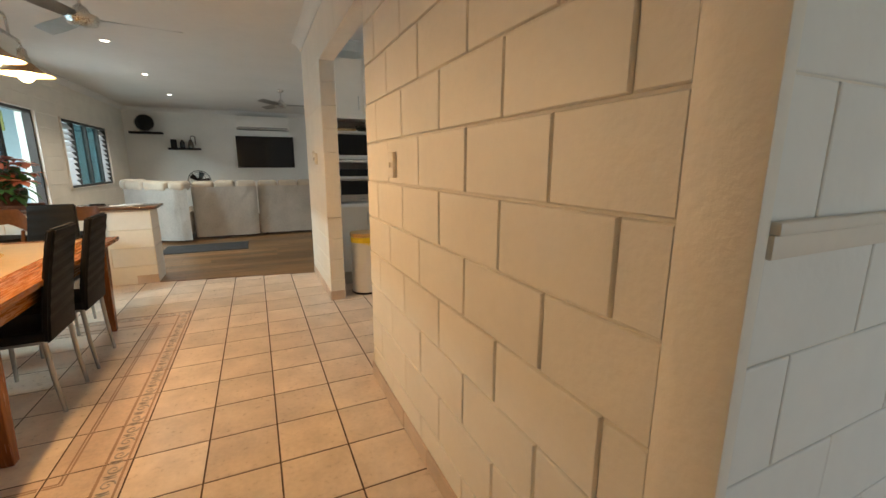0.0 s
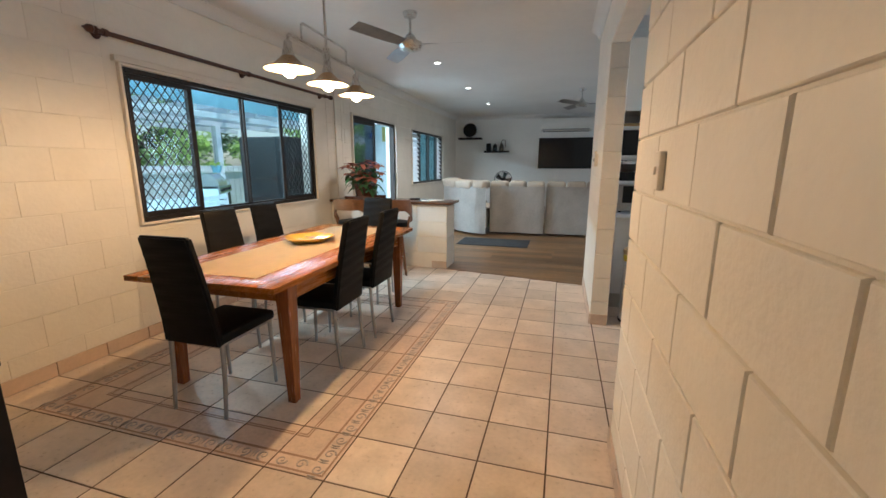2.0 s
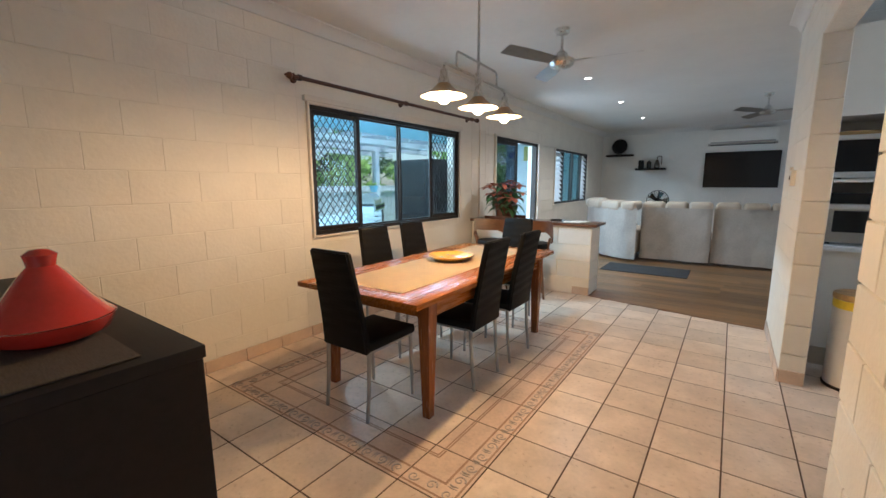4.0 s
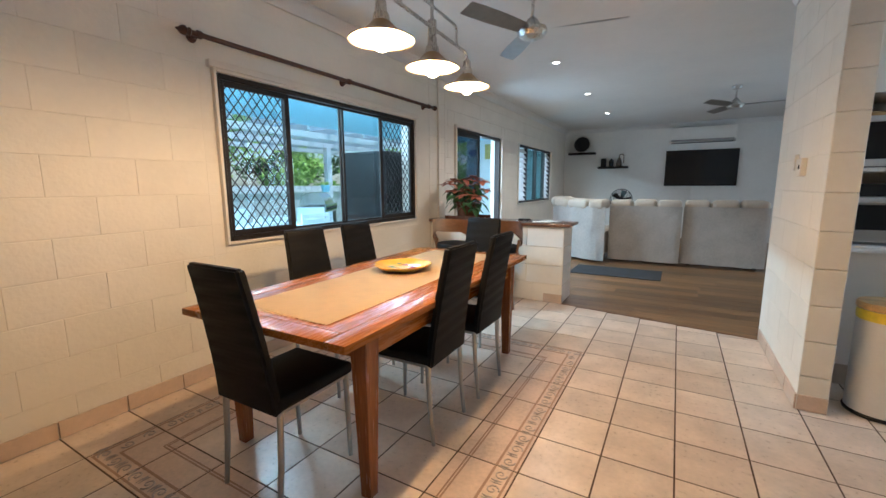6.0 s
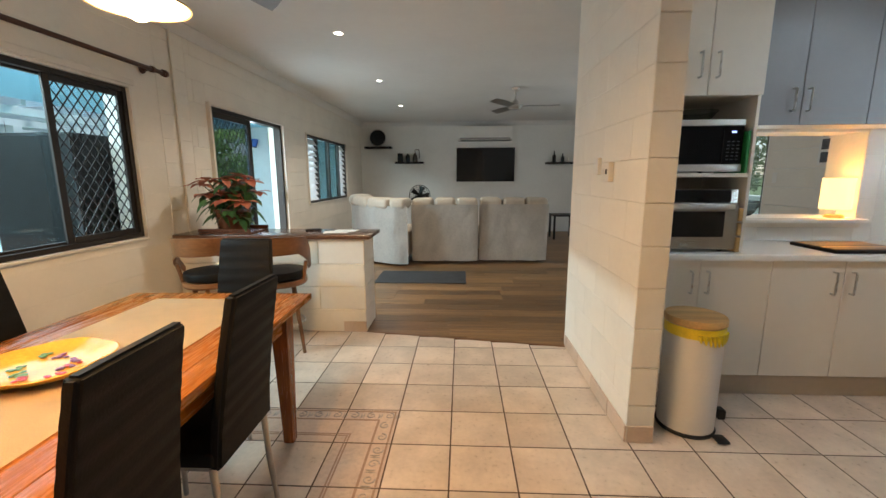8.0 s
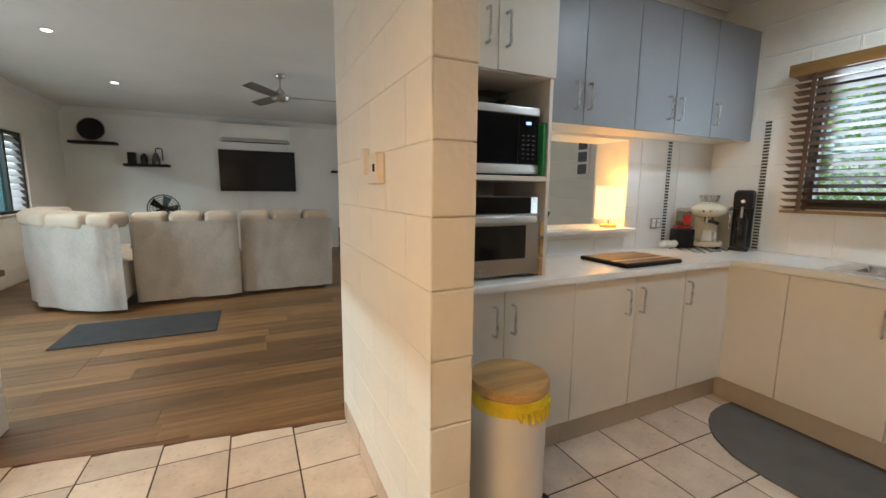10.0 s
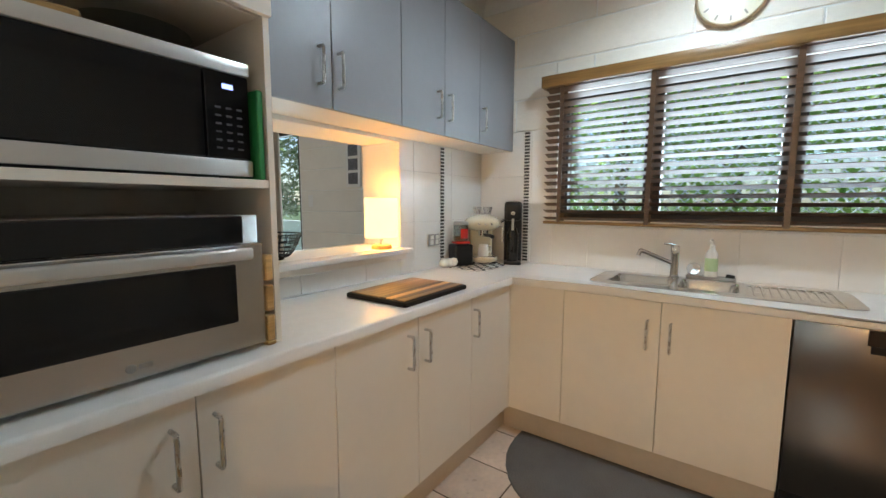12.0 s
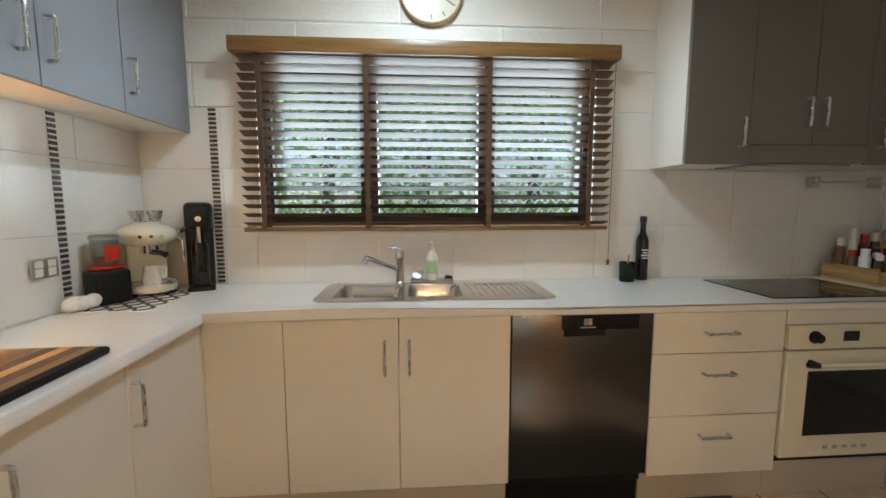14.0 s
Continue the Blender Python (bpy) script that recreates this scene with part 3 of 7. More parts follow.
pane("pane", XE + 0.055, 6.36, 0.05, y1 - 0.05, z1 - 0.05, gd)


# ---- outside ----
bm = B()
slab(bm, [(-400, -400), (400, -400), (400, 400), (-400, 400)], -0.6, -0.16)
solo("ground", bm, GRASS, Matrix(), "green lawn round the house", "ground", kind="structure", smooth=False)
solo("patio_slab", box(B(), -8.0, -3, -0.16, XW - T, 12, -0.03), CONCRETE, Matrix(), "pale concrete patio slab", "patio", kind="structure", smooth=False)

# ---- dining room ----
def dining_table():
    x0, x1, y0, y1, z = -1.40, -0.45, 0.285, 2.325, 0.733
    t = thing("dining_table", pose(-0.925, 1.305, 0, 0, 0, 1.2), "polished red-brown timber dining table with tapered legs", "table")
    hx, hy = (x1 - x0) / 2, (y1 - y0) / 2
    bw = 0.10
    part("tabletop", box(B(), -hx + bw, -hy + bw, z - 0.03, hx - bw, hy - bw, z - 0.001, 0.002), RED_WOOD, t)
    for sx in (-1, 1):
        part("edge_board", box(B(), sx * hx, -hy, z - 0.032, sx * (hx - bw + 0.002), hy, z, 0.004, 2), RED_WOOD, t)
    for sy in (-1, 1):
        part("edge_board", box(B(), -hx + bw, sy * hy, z - 0.032, hx - bw, sy * (hy - bw + 0.002), z, 0.004, 2), RED_WOOD, t)
    ix, iy = hx - 0.078, hy - 0.195
    for sx in (-1, 1):
        part("apron", box(B(), sx * ix - 0.012, -iy, z - 0.135, sx * ix + 0.012, iy, z - 0.032, 0.002), RED_WOOD, t)
    for sy in (-1, 1):
        part("apron", box(B(), -ix, sy * iy - 0.012, z - 0.135, ix, sy * iy + 0.012, z - 0.032, 0.002), RED_WOOD, t)
    for sx in (-1, 1):
        for sy in (-1, 1):
            bm = B()
            m = Matrix.Translation((sx * (ix - 0.005), sy * (iy - 0.005), (z - 0.032) / 2)) @ pose(0, 0, 0, 0, 0, 45)
            bmesh.ops.create_cone(bm, cap_ends=True, segments=4, radius1=0.036, radius2=0.060, depth=z - 0.034, matrix=m)
            bmesh.ops.bevel(bm, geom=[e for e in bm.edges], offset=0.004, segments=1, affect="EDGES")
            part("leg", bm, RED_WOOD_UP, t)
    return t


dining_table()


def runner():
    bm = B()
    x0, x1, y0, y1 = -0.275, 0.275, -0.885, 0.885
    def f(u, v):
        return (x0 + (x1 - x0) * u + 0.004 * math.sin(v * 7), y0 + (y1 - y0) * v + 0.01 * math.sin(u * 5), 0.0005 + 0.0008 * noise.noise((u * 5, v * 14, 1)))
    grid_sheet(bm, f, 24, 60)
    bmesh.ops.solidify(bm, geom=bm.faces[:], thickness=-0.0025)
    t = thing("table_runner", pose(-0.93, 1.31, 0.736, 0, 0, 1.2), "straw-coloured woven table runner with frayed ends on the table", "table runner")
    part("cloth", bm, RUNNER, t)
    for yy, s in ((y0, -1), (y1, 1)):
        bm = B()
        for k in range(90):
            x = x0 + (x1 - x0) * (k + 0.5) / 90
            cyl(bm, (x, yy + 0.01 * math.sin((k / 90) * 5), 0.0015), (x + random.uniform(-0.004, 0.004), yy + s * random.uniform(0.008, 0.02), 0.0005), 0.0011, 0.0006, 4)
        part("fringe", bm, RUNNER, t)


runner()


def plate():
    t = thing("serving_plate", Matrix.Translation((-0.985, 1.415, 0.740)) @ Matrix.Scale(1.08, 4), "yellow glazed lobed serving plate with painted fruit on the runner", "plate")
    bm = B()
    prof = [(0.0, 0.010), (0.08, 0.009), (0.11, 0.014), (0.145, 0.028), (0.163, 0.036), (0.166, 0.035), (0.160, 0.028), (0.12, 0.006), (0.10, 0.0), (0.0, 0.0)]
    n = 60
    rings = [[bm.verts.new((max(r, 1e-4) * (1 + (0.10 if r > 0.1 else 0.0) * (abs(math.sin(2 * math.pi * k / n * 2.5)) - 0.5)) * math.cos(2 * math.pi * k / n), max(r, 1e-4) * (1 + (0.10 if r > 0.1 else 0) * (abs(math.sin(2 * math.pi * k / n * 2.5)) - 0.5)) * math.sin(2 * math.pi * k / n), z)) for k in range(n)] for r, z in prof]
    for a, b in zip(rings, rings[1:]):
        for k in range(n):
            bm.faces.new((a[k], a[(k + 1) % n], b[(k + 1) % n], b[k]))
    part("dish", bm, YELLOW_GLAZE, t)
    rnd = random.Random(4)
    for k in range(9):
        a = k * 2.4
        r = 0.05 + 0.06 * rnd.random()
        bm = B()
        for j in range(7):
            ball(bm, (r * math.cos(a) + rnd.uniform(-0.016, 0.016), r * math.sin(a) + rnd.uniform(-0.016, 0.016), 0.013 + max(0, r - 0.09) * 0.25), 0.008, (1, 1, 0.25), 8)
        part("painted_fruit", bm, (PURPLE, GREEN_PAINT, RED_GLAZE)[k % 3], t, ("purple grapes", "green leaves", "red berries")[k % 3])
    return t


plate()


def dining_chair():
    """Local: origin on the floor under the seat's middle, its back towards -y."""
    t = thing("dining_chair", (0, 0, 0), "black leatherette high-backed dining chair with grey metal legs", "chair", "chairs round the table")
    part("seat", box(B(), -0.185, -0.19, 0.41, 0.185, 0.22, 0.465, 0.016, 3), BLACK_LEATHER, t)
    bm = B()
    # raked, ribbed back
    n = 36
    zs = [0.40 + 0.585 * k / n for k in range(n + 1)]
    rows = []
    for z in zs:
        u = (z - 0.40) / 0.585
        y = -0.185 - 0.092 * u ** 1.35
        rib = 0.0035 * abs(math.sin(u * math.pi * 9)) if u > 0.18 else 0.003
        w = 0.180 - 0.030 * u
        rows.append((y, z, rib, w))
    front, back = [], []
    for y, z, rib, w in rows:
        front.append([bm.verts.new((sx * w, y + 0.018 + rib * (1 if abs(sx) < 1 else 0), z)) for sx in (-1, -0.93, 0.93, 1)])
        back.append([bm.verts.new((sx * w, y - 0.018 - rib * (1 if abs(sx) < 1 else 0), z)) for sx in (-1, -0.93, 0.93, 1)])
    for k in range(n):
        for j in range(3):
            bm.faces.new((front[k][j], front[k][j + 1], front[k + 1][j + 1], front[k + 1][j]))
            bm.faces.new((back[k][j], back[k + 1][j], back[k + 1][j + 1], back[k][j + 1]))
        for j in (0, 3):
            bm.faces.new((front[k][j], front[k + 1][j], back[k + 1][j], back[k][j]))
    for j in range(3):
        bm.faces.new((front[n][j], front[n][j + 1], back[n][j + 1], back[n][j]))
        bm.faces.new((front[0][j], back[0][j], back[0][j + 1], front[0][j + 1]))
    bmesh.ops.recalc_face_normals(bm, faces=bm.faces[:])
    rim = [e for e in bm.edges if len(e.link_faces) == 2 and e.calc_face_angle(0) > 0.9]
    bmesh.ops.bevel(bm, geom=rim, offset=0.009, segments=3, affect="EDGES", clamp_overlap=True)
    part("backrest", bm, BLACK_LEATHER, t)
    part("seat_frame", box(B(), -0.175, -0.18, 0.395, 0.175, 0.20, 0.412, 0.004), LEG_STEEL, t)
    for sx in (-1, 1):
        bm = B()
        tube(bm, [(sx * 0.17, -0.175, 0.41), (sx * 0.17, -0.185, 0.2), (sx * 0.17, -0.205, 0.0)], [0.013, 0.012, 0.010], 10)
        part("leg", bm, LEG_STEEL, t)
        bm = B()
        tube(bm, [(sx * 0.17, 0.185, 0.41), (sx * 0.171, 0.19, 0.2), (sx * 0.172, 0.195, 0.0)], [0.013, 0.012, 0.010], 10)
        part("leg", bm, LEG_STEEL, t)
    return t


chair = dining_chair()
chair.matrix_basis = pose(-0.932, 0.452, 0, 0, 0, 0.5)
tagged(chair, "black leatherette dining chair drawn up to the table's end")
for m in (pose(-0.66, 1.068, 0, 0, 0, 91), pose(-0.655, 1.588, 0, 0, 0, 90), pose(-0.945, 2.33, 0, 0, 0, 181), pose(-1.37, 1.20, 0, 0, 0, -94), pose(-1.37, 1.72, 0, 0, 0, -90)):
    c = copy_thing(chair, m)
    tagged(c, "black leatherette high-backed dining chair with grey metal legs")


def pendant():
    t = thing("pendant_lamp", (-0.50, 1.00, CEIL), "three-light pendant lamp with enamel shades and bent pipe arms, lit", "lamp")
    part("canopy", lathe(B(), [(0.0, 0.0), (0.06, 0.0), (0.06, -0.015), (0.02, -0.03), (0.0, -0.03)]), STEEL, t)
    part("stem", cyl(B(), (0, 0, -0.02), (0, 0, -0.73), 0.008), STEEL, t)
    d = Vector((-0.026, 0.40, 0))
    low, high = -0.69, -0.60
    for s in (-1, 1):
        e = d * s
        bm = B()
        tube(bm, bend([(0, 0, low), (e * 0.62) + Vector((0, 0, low)), (e * 1.0) + Vector((0, 0, low)), (e * 1.0) + Vector((0, 0, low - 0.10))], 0.035, 5), 0.008, 8)
        part("arm", bm, STEEL, t)
        bm = B()
        tube(bm, bend([(0, 0, high), (e * 0.66) + Vector((0, 0, high)), (e * 0.66) + Vector((0, 0, low))], 0.03, 5), 0.007, 8)
        part("brace", bm, STEEL, t)
    part("hub", cyl(B(), (0, 0, low - 0.03), (0, 0, low + 0.03), 0.020), STEEL, t)
    for s in (-1, 0, 1):
        c = d * s
        z = low - 0.075
        bm = B()
        lathe(bm, [(0.010, 0.045), (0.020, 0.035), (0.022, 0.0), (0.028, -0.006), (0.032, -0.032)], c + Vector((0, 0, z)))
        socket = part("socket", bm, STEEL, t)
        bm = B()
        lathe(bm, [(0.030, -0.030), (0.044, -0.044), (0.070, -0.068), (0.102, -0.086), (0.121, -0.093), (0.1225, -0.097), (0.119, -0.095), (0.101, -0.089), (0.068, -0.071), (0.042, -0.047), (0.028, -0.034)], c + Vector((0, 0, z)), 40)
        part("shade", bm, SHADE_METAL, t, "bronze enamel shade")
        bm = B()
        lathe(bm, [(0.1185, -0.0955), (0.1005, -0.0895), (0.0675, -0.0715), (0.0415, -0.0480), (0.026, -0.040)], c + Vector((0, 0, z)), 40)
        part("shade_lining", bm, SHADE_IN, t, "white enamel lining")
        bm = B()
        ball(bm, c + Vector((0, 0, z - 0.100)), 0.036, (1, 1, 1.0), 16)
        ob = part("bulb", bm, BULB, t, "lit warm bulb")
        ob.visible_shadow = False


pendant()


def ceiling_fan(place, drop, turn, blade_len, label):
    t = thing("ceiling_fan", pose(*place, 0, 0, turn), label, "fan")
    part("canopy", lathe(B(), [(0, 0), (0.065, 0), (0.066, -0.02), (0.05, -0.045), (0.018, -0.055)]), STEEL, t)
    part("rod", cyl(B(), (0, 0, -0.05), (0, 0, -drop), 0.012), STEEL, t)
    part("motor", lathe(B(), [(0.016, -drop + 0.05), (0.04, -drop + 0.03), (0.06, -drop - 0.01), (0.105, -drop - 0.03), (0.11, -drop - 0.06), (0.09, -drop - 0.09), (0.04, -drop - 0.10), (0, -drop - 0.102)], n=32), STEEL, t)
    for k in range(3):
        bm = B()
        def f(u, v, s=1):
            r = 0.10 + blade_len * u
            w = 0.048 + 0.02 * math.sin(u * math.pi * 0.8)
            return (r, (v - 0.5) * 2 * w, -drop - 0.045 + (v - 0.5) * 0.035)
        grid_sheet(bm, f, 10, 4)
        bmesh.ops.solidify(bm, geom=bm.faces[:], thickness=0.006)
        part("blade", bm, LEG_STEEL, t, "", at=pose(0, 0, 0, 0, 0, 120 * k))
    return t


ceiling_fan((-0.51, 2.44, CEIL), 0.22, 8, 0.55, "brushed steel three-blade ceiling fan above the dining end")
ceiling_fan((1.13, 6.69, CEIL), 0.22, -5, 0.55, "brushed steel ceiling fan with three blades in the lounge")

for px, py in (*DOWNLIGHTS, *KITCHEN_LIGHTS):
    t = thing("downlight", (px, py, CEIL), "round recessed downlight, lit", "lamp", "ceiling downlights")
    part("ring", lathe(B(), [(0.038, -0.001), (0.040, -0.006), (0.052, -0.006), (0.055, -0.0005)]), WHITE_PLASTIC, t)
    ob = part("diffuser", lathe(B(), [(0.0, -0.004), (0.038, -0.003), (0.038, -0.001)]), DOWN_GLOW, t)
    ob.visible_shadow = False


def curtain_rod():
    t = thing("curtain_rod", (XW + 0.085, 0, 2.165), "dark turned timber curtain rod with finials on brackets", "curtain rod")
    part("rod", cyl(B(), (0, 0.825, 0), (0, 3.59, 0), 0.016), ROD_WOOD, t)
    for y, s in ((0.825, -1), (3.59, 1)):
        bm = B()
        lathe(bm, [(0.016, 0), (0.026, 0.008), (0.018, 0.02), (0.028, 0.035), (0.024, 0.055), (0.010, 0.07), (0.004, 0.085), (0, 0.088)], n=16)
        part("finial", bm, ROD_WOOD, t, at=pose(0, y, 0, -90 * s, 0, 0))
    for y in (0.875, 2.17, 3.49):
        bm = B()
        cyl(bm, (-0.083, y, -0.0), (0.0, y, 0.0), 0.013, 0.013)
        cyl(bm, (-0.084, y, 0.0), (-0.07, y, 0.0), 0.032, 0.026)
        cyl(bm, (0, y - 0.012, 0), (0, y + 0.012, 0), 0.024)
        part("bracket", bm, ROD_WOOD, t)


curtain_rod()


def sideboard():
    x0, x1, y0, y1, h = -1.835, -0.285, -1.22, -0.763, 0.92
    t = thing("sideboard", (0, 0, 0), "black-brown laminate sideboard with a thick top", "sideboard")
    part("top", box(B(), x0, y0, h - 0.035, x1, y1, h, 0.003, 2), BLACK_WOOD, t)
    for a, b in ((x0 + 0.005, x0 + 0.03), (x1 - 0.03, x1 - 0.005), (-1.075, -1.045)):
        part("side_panel", box(B(), a, y0 + 0.01, 0.0, b, y1 - 0.006, h - 0.036, 0.002), BLACK_WOOD, t)
    part("back_panel", box(B(), x0 + 0.03, y1 - 0.03, 0.06, x1 - 0.03, y1 - 0.012, h - 0.036, 0.001), BLACK_WOOD, t)
    part("plinth", box(B(), x0 + 0.03, y0 + 0.05, 0.0, x1 - 0.03, y0 + 0.07, 0.06, 0.001), BLACK_WOOD, t)
    for a, b in ((x0 + 0.033, -1.078), (-1.042, x1 - 0.033)):
        d = part("door", box(B(), a, y0 - 0.002, 0.06, b, y0 + 0.016, h - 0.04, 0.002), BLACK_WOOD, t)
        part("knob", lathe(B(), [(0, 0.02), (0.012, 0.018), (0.012, 0.01), (0.005, 0)]), STEEL, d, at=pose((a + b) / 2, y0 - 0.002, 0.5, 90, 0, 0))
    # woven mat and red casserole on it
    solo("place_mat", box(B(), -0.90, -1.185, 0.0, -0.33, -0.89, 0.006, 0.002), STRAW_MAT, (0, 0, h), "dark woven place mat on the sideboard", "mat")
    g = thing("tagine", (-0.655, -0.985, h + 0.006), "glossy red tagine pot with a conical lid on a woven mat", "pot")
    part("base", lathe(B(), [(0, 0), (0.09, 0), (0.125, 0.02), (0.140, 0.052), (0.143, 0.058), (0.136, 0.056), (0, 0.05)], n=40), RED_GLAZE, g)
    part("lid", lathe(B(), [(0.139, 0.060), (0.128, 0.068), (0.09, 0.115), (0.05, 0.175), (0.03, 0.20), (0.032, 0.215), (0.036, 0.23), (0.02, 0.243), (0, 0.245)], n=40), RED_GLAZE, g)


sideboard()


def robot_vacuum():
    t = thing("robot_vacuum", pose(-1.93, -0.46, 0, 0, 0, 20), "round black robot vacuum cleaner on the floor by the wall", "vacuum cleaner")
    part("body", lathe(B(), [(0, 0.012), (0.155, 0.012), (0.165, 0.025), (0.168, 0.045), (0.165, 0.066), (0.158, 0.074), (0.10, 0.077), (0, 0.077)], n=48), BLACK, t)
    part("lidar_cap", lathe(B(), [(0.045, 0.077), (0.045, 0.094), (0.04, 0.098), (0, 0.098)], (0, 0.03, 0), 32), BLACK_GLOSS, t)
    part("button", lathe(B(), [(0.014, 0.077), (0.013, 0.0795), (0, 0.0795)], (0.05, -0.05, 0), 16), WHITE_PLASTIC, t)
    part("bumper", lathe(B(), [(0.169, 0.02), (0.172, 0.04), (0.169, 0.058)], n=48), BLACK_GLOSS, t)
    for s in (-1, 1):
        part("wheel", cyl(B(), (s * 0.11 - 0.012, 0, 0.022), (s * 0.11 + 0.012, 0, 0.022), 0.022, n=16), BLACK, t)


robot_vacuum()


# ---- half-height block bar between dining room and lounge ----
def breakfast_bar():
    x0, x1, y0, y1, h = XW, -0.50, 3.645, 4.02, 0.828
    t = thing("breakfast_bar", (0, 0, 0), "low painted block wall with a dark timber bar top", "counter")
    part("core", box(B(), x0, y0 + G, 0, x1 - G, y1 - G, h), PAINT_JOINT, t, smooth=False)
    part("bar_top", box(B(), x0, y0 - 0.045, h, x1 + 0.06, y1 + 0.03, h + 0.034, 0.006, 2), BENCH_WOOD, t)
    part("skirting", box(B(), x1 - 0.20, y0 - 0.008, 0, x1 + 0.0, y0 + 0.008, 0.095, 0.002), SKIRT_TILE, t, "beige tile")
    return t


bar = breakfast_bar()


def bar_stool(m, label):
    t = thing("bar_stool", m, label, "stool", "stools at the bar")
    part("seat", lathe(B(), [(0, 0.50), (0.17, 0.50), (0.195, 0.515), (0.20, 0.54), (0.19, 0.56), (0.10, 0.572), (0, 0.575)], n=36), BLACK_LEATHER, t, "charcoal upholstered seat")
    part("seat_ring", lathe(B(), [(0.15, 0.46), (0.195, 0.465), (0.205, 0.48), (0.203, 0.505), (0.15, 0.505), (0.15, 0.46)], n=36), STOOL_WOOD, t)
    bm = B()
    # curved bentwood back: a band round the rear, lower towards the arms
    n = 30
    inner, outer = [], []
    for k in range(n + 1):
        a = radians(-90 - 105 + 210 * k / n)
        e = abs(k / n - 0.5) * 2
        top = 0.80 - 0.02 * e - 0.20 * max(0, e - 0.55) / 0.45
        bot = 0.685 - 0.14 * max(0, e - 0.35) / 0.65
        for lst, r in ((inner, 0.205), (outer, 0.222)):
            lst.append([bm.verts.new((r * 1.06 * math.cos(a), r * math.sin(a) * 1.06 - 0.02, z)) for z in (bot, top)])
    for k in range(n):
        bm.faces.new((inner[k][0], inner[k + 1][0], inner[k + 1][1], inner[k][1]))
        bm.faces.new((outer[k][0], outer[k][1], outer[k + 1][1], outer[k + 1][0]))
        bm.faces.new((inner[k][1], inner[k + 1][1], outer[k + 1][1], outer[k][1]))
        bm.faces.new((inner[k][0], outer[k][0], outer[k + 1][0], inner[k + 1][0]))
    for k in (0, n):
        bm.faces.new((inner[k][0], inner[k][1], outer[k][1], outer[k][0]))
    part("backrest", bm, STOOL_WOOD, t, "curved brown plywood back")
    for k in range(4):
        a = radians(45 + 90 * k)
        bm = B()
        tube(bm, [(0.13 * math.cos(a), 0.13 * math.sin(a), 0.47), (0.20 * math.cos(a), 0.20 * math.sin(a), 0.0)], [0.019, 0.013], 10)
        part("leg", bm, STOOL_WOOD, t)
    for k in (1, 2):
        a = radians(-90 + (-60 if k == 1 else 60))
        bm = B()
        tube(bm, [(0.19 * math.cos(a), 0.19 * math.sin(a), 0.48), (0.222 * math.cos(a), 0.222 * math.sin(a), 0.62)], 0.014, 8)
        part("back_post", bm, STOOL_WOOD, t)
    bm = B()
    lathe(bm, [(0.165, 0.195), (0.175, 0.195), (0.175, 0.205), (0.165, 0.205), (0.165, 0.195)], n=32)
    part("footrest", bm, STEEL, t, "metal foot ring")
    return t


bar_stool(pose(-1.57, 3.22, 0, 0, 0, 8) @ Matrix.Diagonal((1, 1, 1.16, 1)), "brown bentwood bar stool with a charcoal seat")
bar_stool(pose(-1.07, 3.26, 0, 0, 0, 25) @ Matrix.Diagonal((1, 1, 1.16, 1)), "brown bentwood bar stool turned beside the bar")


# ---- lounge ----
def sofa_section(name_label, x0, x1, y0, depth, wrinkle, cushions, parent):
    """One recliner section seen from behind: draped back, seat body, head cushions."""
    rnd = random.Random(wrinkle)
    bm = B()
    def f(u, v):
        x = x0 + (x1 - x0) * u
        z = 0.045 + 0.80 * v
        lean = 0.06 * v
        n1 = noise.noise((x * 4.5 + z * 1.2, z * 1.6, wrinkle)) * 0.022 * (1.0 - v) ** 0.8 + noise.noise((x * 11 - z * 5, z * 4, wrinkle)) * 0.007
        edge = 0.02 * (math.exp(-u * 30) + math.exp(-(1 - u) * 30))
        return (x, y0 - lean * 1.0 + n1 + edge * 1.5, z + (0.012 * noise.noise((x * 6, 0, wrinkle)) if v == 0 else 0))
    grid_sheet(bm, f, 34, 26)
    part("back_cover", bm, SOFA, parent, "grey draped slipcover")
    bm = B()
    box(bm, x0 + 0.01, y0 + 0.03, 0.10, x1 - 0.01, y0 + depth, 0.46, 0.05, 3)
    box(bm, x0 + 0.01, y0 - 0.02, 0.46, x1 - 0.01, y0 + 0.30, 0.84, 0.05, 3)
    part("body", bm, SOFA_CREAM, parent)
    w = (x1 - x0) / cushions
    for k in range(cushions):
        bm = B()
        box(bm, x0 + w * k + 0.01, y0 - 0.055, 0.80, x0 + w * (k + 1) - 0.01, y0 + 0.26, 0.935, 0.055, 4)
        for v in bm.verts:
            v.co.z += 0.012 * noise.noise(v.co * 7)
        part("head_cushion", bm, SOFA_CREAM, parent)


sofa = thing("sofa", (0, 0, 0), "large grey slipcovered corner sofa with cream head cushions, seen from behind", "sofa")
sofa.scale.z = 1.1
sofa_section("", -0.44, 0.585, 6.50, 0.92, 3, 3, sofa)
sofa_section("", 0.605, 1.66, 6.58, 0.92, 9, 3, sofa)

# corner section of the sofa, swung towards the window wall
bm = B()
arc = [(-0.47, 6.24), (-0.67, 6.26), (-1.00, 6.44), (-1.32, 6.75), (-1.53, 7.12), (-1.64, 7.6), (-1.68, 8.2)]


def along(u):
    k = u * (len(arc) - 1)
    i = min(int(k), len(arc) - 2)
    f = k - i
    return Vector((arc[i][0] * (1 - f) + arc[i + 1][0] * f, arc[i][1] * (1 - f) + arc[i + 1][1] * f, 0))


